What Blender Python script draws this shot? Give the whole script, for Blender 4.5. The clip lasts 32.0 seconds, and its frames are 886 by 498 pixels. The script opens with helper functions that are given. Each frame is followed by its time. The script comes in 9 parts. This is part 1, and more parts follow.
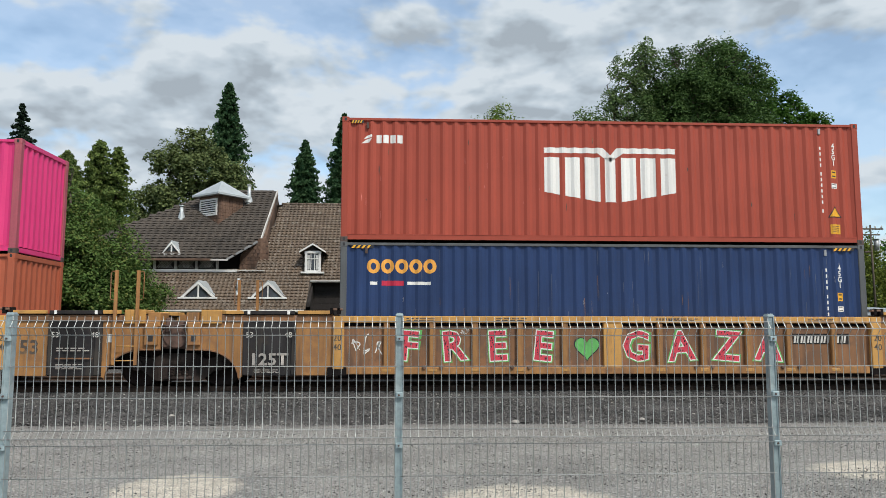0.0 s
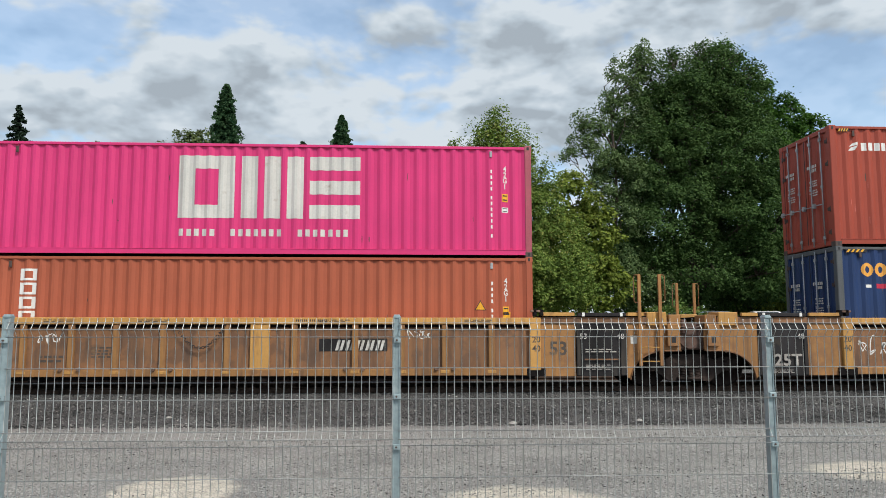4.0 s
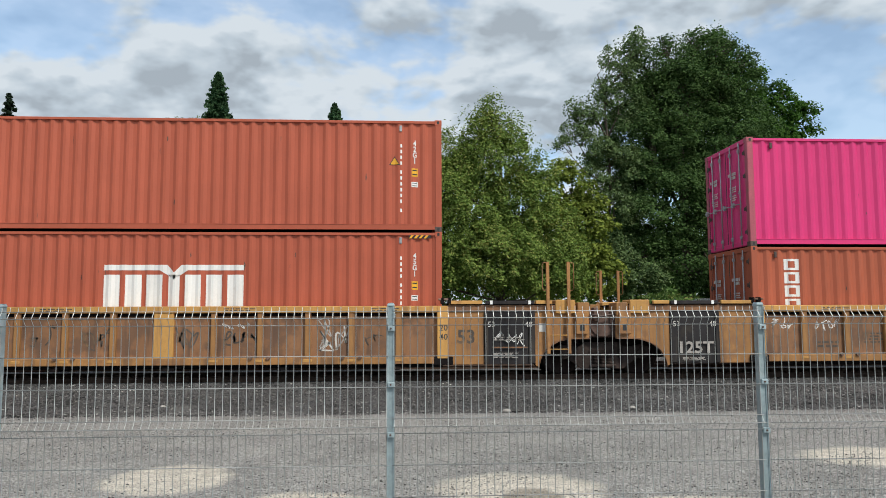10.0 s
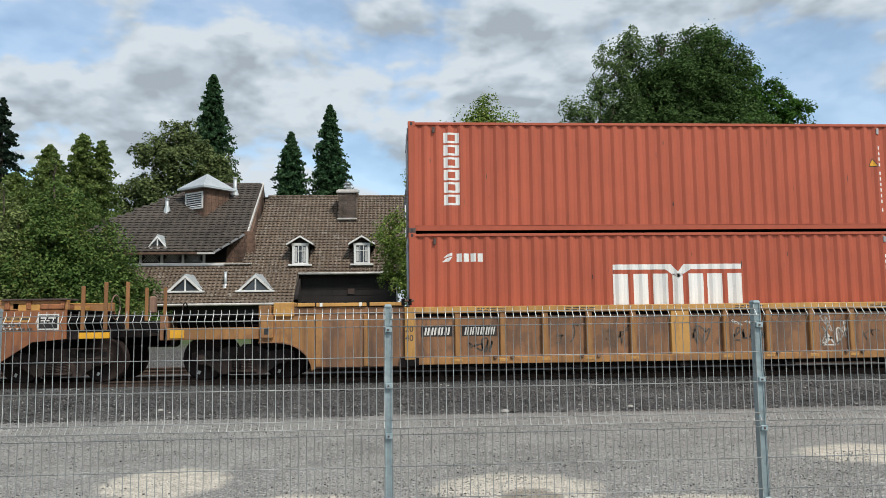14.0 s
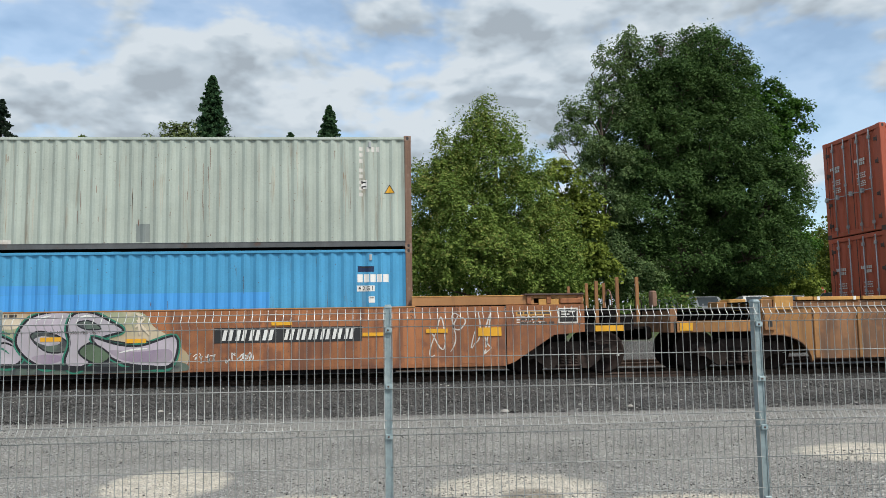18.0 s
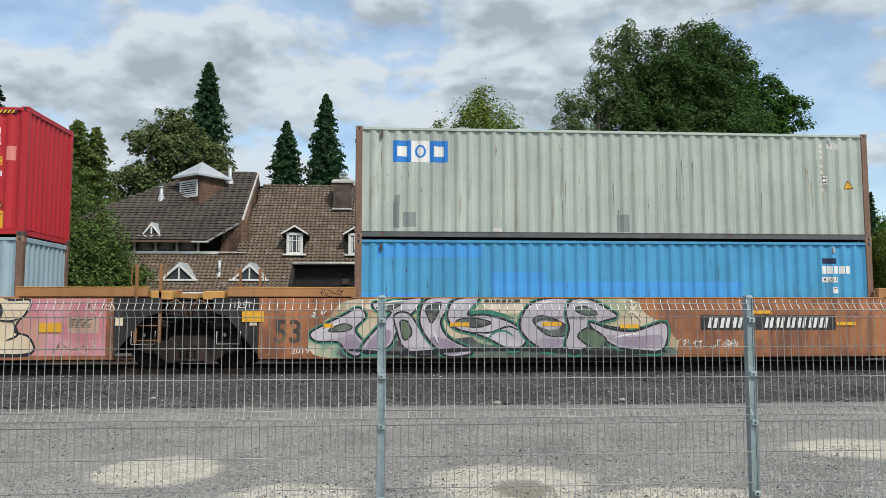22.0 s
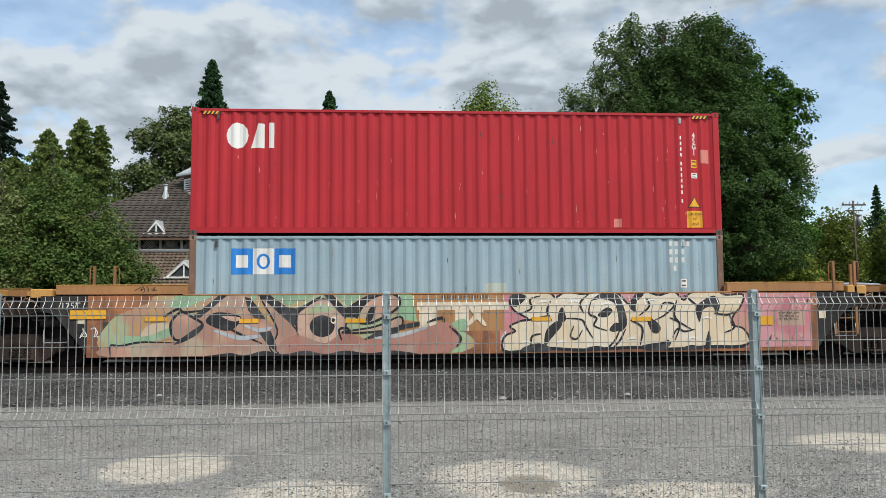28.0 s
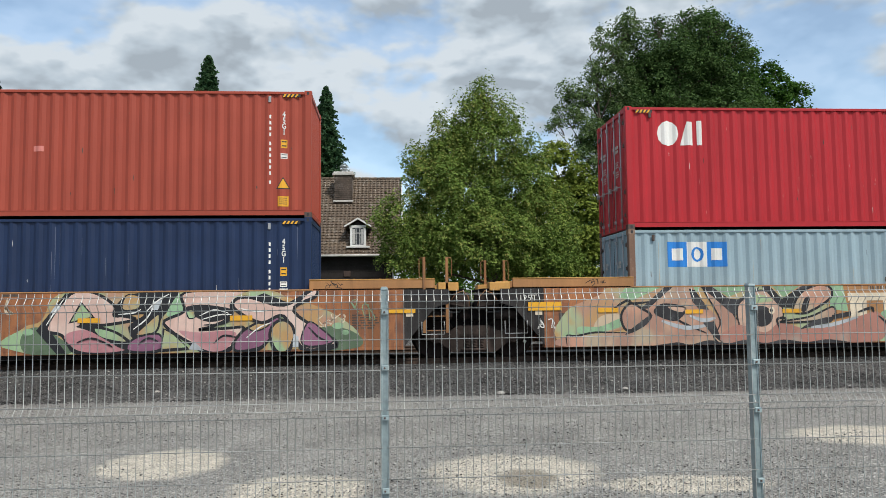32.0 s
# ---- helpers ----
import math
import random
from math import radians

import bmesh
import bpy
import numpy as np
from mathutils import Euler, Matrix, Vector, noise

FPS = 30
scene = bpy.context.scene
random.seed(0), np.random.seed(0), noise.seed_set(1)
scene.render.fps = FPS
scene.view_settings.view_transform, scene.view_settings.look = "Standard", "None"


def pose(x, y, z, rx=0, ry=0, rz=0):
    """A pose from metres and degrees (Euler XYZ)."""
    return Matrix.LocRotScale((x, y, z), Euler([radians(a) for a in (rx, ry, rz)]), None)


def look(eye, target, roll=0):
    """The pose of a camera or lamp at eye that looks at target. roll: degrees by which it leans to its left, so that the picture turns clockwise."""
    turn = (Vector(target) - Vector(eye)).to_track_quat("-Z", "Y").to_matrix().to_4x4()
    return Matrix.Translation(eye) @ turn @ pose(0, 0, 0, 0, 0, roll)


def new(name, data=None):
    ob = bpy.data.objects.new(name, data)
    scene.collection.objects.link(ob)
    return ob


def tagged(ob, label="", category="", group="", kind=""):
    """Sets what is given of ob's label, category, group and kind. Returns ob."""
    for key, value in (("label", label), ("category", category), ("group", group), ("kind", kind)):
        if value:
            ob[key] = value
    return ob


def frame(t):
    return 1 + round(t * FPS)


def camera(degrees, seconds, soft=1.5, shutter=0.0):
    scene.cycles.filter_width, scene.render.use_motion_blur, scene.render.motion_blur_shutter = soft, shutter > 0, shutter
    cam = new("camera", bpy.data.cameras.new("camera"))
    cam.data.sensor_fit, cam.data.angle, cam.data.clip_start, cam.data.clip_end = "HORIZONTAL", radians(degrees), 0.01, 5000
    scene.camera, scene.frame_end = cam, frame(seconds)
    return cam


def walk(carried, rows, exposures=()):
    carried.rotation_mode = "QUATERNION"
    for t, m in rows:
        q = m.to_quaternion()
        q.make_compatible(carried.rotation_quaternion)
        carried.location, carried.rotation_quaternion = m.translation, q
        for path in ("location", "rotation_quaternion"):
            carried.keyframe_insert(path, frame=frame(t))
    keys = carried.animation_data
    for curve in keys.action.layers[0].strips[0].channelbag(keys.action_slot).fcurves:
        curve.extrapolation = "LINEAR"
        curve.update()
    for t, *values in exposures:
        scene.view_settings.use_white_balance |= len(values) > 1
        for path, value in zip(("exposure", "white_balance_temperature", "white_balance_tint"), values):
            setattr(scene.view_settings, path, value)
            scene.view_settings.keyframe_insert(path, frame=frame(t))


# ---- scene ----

# The camera stands by the fence and turns a little; x runs along the track, y away from the camera.
EYE = Vector((0.0, 0.0, 1.70))
cam = camera(60.375, 32.0, soft=0.65, shutter=0.0)


def facing(yaw, tilt, lean):
    a, b = radians(yaw), radians(tilt)
    way = Vector((-math.sin(a) * math.cos(b), math.cos(a) * math.cos(b), math.sin(b)))
    return look(EYE, EYE + way, lean)


# degrees: turn to the left, tilt up, lean to the left
walk(cam, [
    (0, facing(-2.828, 6.119, 0.051)), (0.5, facing(-2.862, 6.112, 0.035)), (1, facing(-2.776, 6.103, -0.042)),
    (1.5, facing(-2.769, 6.161, -0.024)), (2, facing(-2.887, 6.219, 0.104)), (2.5, facing(-2.977, 6.306, 0.144)),
    (3, facing(-3.091, 6.325, 0.207)), (3.5, facing(-3.109, 6.296, 0.114)), (5.5, facing(-2.8, 5.845, -0.46)),
    (6, facing(-3.018, 5.67, -0.55)), (6.5, facing(-3.234, 5.518, -0.48)), (7, facing(-3.174, 5.394, -0.248)),
    (7.5, facing(-2.991, 5.396, -0.141)), (8, facing(-3.026, 5.405, -0.1)), (8.5, facing(-3.114, 5.402, -0.12)),
    (9, facing(-3.233, 5.395, -0.175)), (9.5, facing(-3.304, 5.456, -0.239)), (10, facing(-3.503, 5.35, -0.203)),
    (10.5, facing(-3.589, 5.227, -0.232)), (11, facing(-3.574, 5.246, -0.348)), (11.5, facing(-3.645, 5.275, -0.284)),
    (12, facing(-3.837, 5.365, -0.253)), (12.5, facing(-3.956, 5.367, -0.256)), (13, facing(-3.939, 5.355, -0.341)),
    (13.5, facing(-3.859, 5.373, -0.484)), (14, facing(-3.756, 5.41, -0.727)), (14.5, facing(-3.753, 5.452, -0.823)),
    (16.5, facing(-3.958, 5.841, -0.791)), (17, facing(-3.926, 5.698, -0.883)), (17.5, facing(-3.805, 5.548, -0.941)),
    (18, facing(-3.788, 5.429, -0.914)), (18.5, facing(-3.908, 5.402, -0.92)), (19, facing(-4.042, 5.343, -0.817)),
    (19.5, facing(-4.119, 5.276, -0.407)), (20, facing(-4.162, 5.284, 0.04)), (20.5, facing(-4.138, 5.226, 0.2)),
    (21, facing(-4.062, 4.984, 0.125)), (21.5, facing(-4.048, 4.841, 0.032)), (22, facing(-4.157, 4.766, -0.031)),
    (22.5, facing(-4.269, 4.686, -0.122)), (23, facing(-4.343, 4.682, -0.182)), (23.5, facing(-4.399, 4.652, -0.244)),
    (24, facing(-4.389, 4.711, -0.324)), (24.5, facing(-4.432, 4.788, -0.392)), (25, facing(-4.595, 4.862, -0.299)),
    (25.5, facing(-4.635, 4.901, -0.155)), (27.5, facing(-3.916, 4.516, -0.388)), (28, facing(-3.835, 4.461, -0.375)),
    (28.5, facing(-3.877, 4.436, -0.416)), (29, facing(-3.971, 4.346, -0.318)), (29.5, facing(-3.948, 4.318, -0.311)),
    (30, facing(-3.855, 4.293, -0.381)), (30.5, facing(-3.807, 4.244, -0.451)), (31, facing(-3.849, 4.187, -0.503)),
    (31.5, facing(-3.994, 4.131, -0.477)), (32, facing(-4.024, 4.096, -0.65)),
], exposures=[(0, 0.10), (32, 0.10)])

# ---- world and sun: a bright sky full of broken cloud ----
world = bpy.data.worlds.new("sky")
scene.world = world
world.use_nodes = True
SUN_ELEV, SUN_AZ = radians(50), radians(146)


def links(tree):
    def n(kind, **kw):
        nd = tree.nodes.new(kind)
        for k, v in kw.items():
            nd.inputs[k].default_value = v
        return nd
    return n, tree.links.new


def build_sky():
    tree = world.node_tree
    tree.nodes.clear()
    n, ln = links(tree)
    sky = n("ShaderNodeTexSky")
    sky.sky_type, sky.sun_disc = "NISHITA", False
    sky.sun_elevation, sky.sun_rotation = SUN_ELEV, SUN_AZ
    sky.dust_density, sky.ozone_density = 1.0, 1.6
    co = n("ShaderNodeTexCoord")
    way = co.outputs["Generated"]

    def vec(op, a, b):
        x = n("ShaderNodeVectorMath")
        x.operation = op
        for i, v in enumerate((a, b)):
            if isinstance(v, tuple):
                x.inputs[i].default_value = v
            else:
                ln(v, x.inputs[i])
        return x

    def calc(op, a, b):
        x = n("ShaderNodeMath")
        x.operation = op
        for i, v in enumerate((a, b)):
            if isinstance(v, (int, float)):
                x.inputs[i].default_value = v
            else:
                ln(v, x.inputs[i])
        return x.outputs[0]

    def span(v, lo, hi, p, q):
        r = n("ShaderNodeMapRange")
        r.interpolation_type = "SMOOTHSTEP"
        for i, k in enumerate((lo, hi, p, q)):
            r.inputs[i + 1].default_value = k
        ln(v, r.inputs[0])
        return r.outputs[0]

    def billow(lift, detail=7.0):
        p = vec("MULTIPLY", vec("ADD", way, (0.0, 0.0, lift)).outputs[0], (1.0, 1.0, 1.9)).outputs[0]
        p = vec("ADD", p, CLOUD_SHIFT).outputs[0]
        big = n("ShaderNodeTexNoise", Scale=3.6, Detail=detail, Roughness=0.54)
        ln(p, big.inputs["Vector"])
        bend = n("ShaderNodeTexNoise", Scale=6.0, Detail=3.0)
        ln(p, bend.inputs["Vector"])
        q = vec("ADD", p, vec("MULTIPLY", bend.outputs["Color"], (0.09, 0.09, 0.09)).outputs[0]).outputs[0]
        puff = 0
        for scale, amount in ((7.0, 0.24), (16.0, 0.17), (36.0, 0.09), (80.0, 0.035)):
            v = n("ShaderNodeTexVoronoi", Scale=scale)
            v.feature = "SMOOTH_F1"
            v.inputs["Smoothness"].default_value = 0.45
            ln(q, v.inputs["Vector"])
            puff = calc("ADD", calc("MULTIPLY", v.outputs["Distance"], -amount), puff)
        return calc("ADD", calc("ADD", big.outputs[0], puff), 0.20)

    thick = billow(0.0)
    for at, size, amount in OPENINGS:
        d = vec("DISTANCE", vec("MULTIPLY", way, (1.0, 1.0, 1.9)).outputs[0], (at[0], at[1], at[2] * 1.9)).outputs["Value"]
        thick = calc("ADD", thick, span(d, 0.0, size, amount, 0.0))
    cover = span(thick, 0.33, 0.46, 0.42, 1.0)
    # tops catch the light, undersides are grey
    lit = calc("SUBTRACT", billow(-0.010, 6.0), billow(0.026, 5.0))
    lit = calc("ADD", calc("MULTIPLY", lit, 3.0), 0.55)
    lit = calc("SUBTRACT", lit, span(thick, 0.46, 0.66, 0.0, 0.50))
    tone = n("ShaderNodeValToRGB")
    e = tone.color_ramp.elements
    e[0].position, e[0].color = 0.05, (0.345, 0.398, 0.450, 1)
    e[1].position, e[1].color = 0.74, (0.598, 0.660, 0.712, 1)
    mid = e.new(0.38)
    mid.color = (0.458, 0.530, 0.595, 1)
    ln(lit, tone.inputs[0])
    ramp = n("ShaderNodeMath")
    ln(cover, ramp.inputs[0])
    ramp.inputs[1].default_value = 0.0
    dim = n("ShaderNodeVectorMath")
    dim.operation = "MULTIPLY"
    dim.inputs[1].default_value = (0.164, 0.185, 0.187)
    ln(sky.outputs[0], dim.inputs[0])
    mix = n("ShaderNodeMixRGB")
    ln(ramp.outputs[0], mix.inputs[0])
    ln(dim.outputs[0], mix.inputs[1])
    ln(tone.outputs[0], mix.inputs[2])
    bg = n("ShaderNodeBackground", Strength=SKY_STRENGTH)
    ln(mix.outputs[0], bg.inputs[0])
    ln(bg.outputs[0], n("ShaderNodeOutputWorld").inputs[0])


CLOUD_SHIFT, SKY_STRENGTH = (7.1, 2.6, 0.4), 1.05
# where the cloud is thinner (-) or heavier (+): direction, reach, amount
OPENINGS = [
    ((-0.40, 0.857, 0.33), 0.15, -0.20), ((-0.237, 0.897, 0.374), 0.09, -0.14), ((-0.268, 0.93, 0.252), 0.06, -0.18), ((0.455, 0.838, 0.301), 0.17, -0.07),
    ((0.515, 0.831, 0.213), 0.09, -0.16), ((0.528, 0.835, 0.154), 0.05, -0.18), ((0.30, 0.91, 0.32), 0.14, -0.01), ((-0.066, 0.965, 0.254), 0.10, -0.04),
    ((-0.331, 0.894, 0.297), 0.16, 0.11), ((-0.43, 0.864, 0.277), 0.11, 0.12), ((-0.181, 0.919, 0.345), 0.20, 0.10), ((0.517, 0.838, 0.183), 0.09, 0.22), ((0.539, 0.80, 0.264), 0.07, 0.12),
    ((-0.094, 0.953, 0.290), 0.16, 0.08), ((0.006, 0.929, 0.369), 0.10, 0.13), ((0.147, 0.917, 0.372), 0.09, 0.13), ((0.122, 0.942, 0.314), 0.20, 0.10), ((-0.30, 0.927, 0.226), 0.10, 0.08)]
build_sky()
sun = new("sun", bpy.data.lights.new("sun", "SUN"))
sun.data.energy, sun.data.angle, sun.data.color = 3.2, radians(9), (1.0, 0.95, 0.865)
sun.matrix_world = look((0, 0, 60), Vector((0, 0, 60)) - Vector((math.sin(SUN_AZ) * math.cos(SUN_ELEV), math.cos(SUN_AZ) * math.cos(SUN_ELEV), math.sin(SUN_ELEV))))

# ---- materials ----


def paint(name, color, rough=0.55, metal=0.0, vary=0.12, grain=40.0, streak=None, patch=None, bump=0.0, spots=None, stretch=(1, 1, 1)):
    """A surface with fine grain, broad fading, and if asked for run-down streaks, worn patches and flecks, each (colour, amount)."""
    m = bpy.data.materials.new(name)
    m.use_nodes = True
    t = m.node_tree
    n, ln = links(t)
    bs = t.nodes["Principled BSDF"]
    bs.inputs["Roughness"].default_value, bs.inputs["Metallic"].default_value = rough, metal
    co = n("ShaderNodeTexCoord")
    mp = n("ShaderNodeMapping")
    mp.inputs["Scale"].default_value = stretch
    ln(co.outputs["Object"], mp.inputs[0])
    src = mp.outputs[0]

    def noise_of(scale, detail=5.0, size=(1, 1, 1)):
        q = n("ShaderNodeMapping")
        q.inputs["Scale"].default_value = size
        ln(src, q.inputs[0])
        tx = n("ShaderNodeTexNoise", Scale=scale, Detail=detail, Roughness=0.6)
        ln(q.outputs[0], tx.inputs["Vector"])
        return tx.outputs[0]

    def span(value, lo, hi, a, b):
        r = n("ShaderNodeMapRange")
        for i, v in enumerate((lo, hi, a, b)):
            r.inputs[i + 1].default_value = v
        ln(value, r.inputs[0])
        return r.outputs[0]

    def blend(fac, a, b, how="MIX"):
        x = n("ShaderNodeMixRGB")
        x.blend_type = how
        if fac is not None:
            ln(fac, x.inputs[0])
        ln(a, x.inputs[1])
        if isinstance(b, tuple):
            x.inputs[2].default_value = (*b, 1)
        else:
            ln(b, x.inputs[2])
        return x.outputs[0]

    base = n("ShaderNodeRGB")
    base.outputs[0].default_value = (*color, 1)
    c = base.outputs[0]
    broad = noise_of(0.7, 4.0)
    fine = noise_of(grain, 3.0)
    info = n("ShaderNodeObjectInfo")
    hs = n("ShaderNodeHueSaturation")
    tot = n("ShaderNodeMath")
    ln(span(broad, 0.3, 0.7, 1 - vary, 1 + vary), tot.inputs[0])
    ln(span(fine, 0.3, 0.7, -vary * 0.6, vary * 0.6), tot.inputs[1])
    tot2 = n("ShaderNodeMath")
    ln(tot.outputs[0], tot2.inputs[0])
    ln(span(info.outputs["Random"], 0, 1, -vary * 0.5, vary * 0.5), tot2.inputs[1])
    runs = n("ShaderNodeMath")
    ln(tot2.outputs[0], runs.inputs[0])
    ln(span(noise_of(3.4, 4.0, (1.0, 1.0, 0.07)), 0.3, 0.7, -vary * 1.1, vary * 1.1), runs.inputs[1])
    ln(runs.outputs[0], hs.inputs["Value"])
    ln(c, hs.inputs["Color"])
    c = hs.outputs[0]
    if patch:
        c = blend(span(noise_of(2.6, 6.0), patch[1], patch[1] + 0.10, 0, 0.85), c, patch[0])
    if streak:
        c = blend(span(noise_of(5.0, 5.0, (1.0, 1.0, 0.10)), streak[1], streak[1] + 0.12, 0, 0.7), c, streak[0])
    if spots:
        c = blend(span(noise_of(19.0, 2.0), spots[1], spots[1] + 0.05, 0, 0.9), c, spots[0])
    ln(c, bs.inputs["Base Color"])
    ln(span(fine, 0.3, 0.7, max(rough - 0.10, 0.05), min(rough + 0.10, 1)), bs.inputs["Roughness"])
    if bump:
        b = n("ShaderNodeBump", Strength=bump, Distance=0.02)
        ln(fine, b.inputs["Height"])
        ln(b.outputs[0], bs.inputs["Normal"])
    return m


def leafy(name, dark, light, warm=None):
    """Leaves that differ from one to the next and let some light through."""
    m = bpy.data.materials.new(name)
    m.use_nodes = True
    t = m.node_tree
    n, ln = links(t)
    bs = t.nodes["Principled BSDF"]
    bs.inputs["Roughness"].default_value = 0.65
    bs.inputs["Specular IOR Level"].default_value = 0.10
    geo = n("ShaderNodeNewGeometry")
    co = n("ShaderNodeTexCoord")
    tx = n("ShaderNodeTexNoise", Scale=0.55, Detail=3.0)
    ln(co.outputs["Object"], tx.inputs["Vector"])
    add = n("ShaderNodeMath")
    ln(geo.outputs["Random Per Island"], add.inputs[0])
    ln(tx.outputs[0], add.inputs[1])
    r = n("ShaderNodeValToRGB")
    e = r.color_ramp.elements
    e[0].position, e[0].color = 0.25, (*dark, 1)
    e[1].position, e[1].color = 0.8, (*light, 1)
    if warm:
        k = e.new(1.0)
        k.color = (*warm, 1)
    half = n("ShaderNodeMath")
    half.operation = "MULTIPLY"
    half.inputs[1].default_value = 0.62
    ln(add.outputs[0], half.inputs[0])
    ln(half.outputs[0], r.inputs[0])
    ln(r.outputs[0], bs.inputs["Base Color"])
    tr = n("ShaderNodeBsdfTranslucent")
    ln(r.outputs[0], tr.inputs[0])
    ms = n("ShaderNodeMixShader")
    ms.inputs[0].default_value = 0.30
    ln(bs.outputs[0], ms.inputs[1])
    ln(tr.outputs[0], ms.inputs[2])
    ln(ms.outputs[0], t.nodes["Material Output"].inputs[0])
    return m


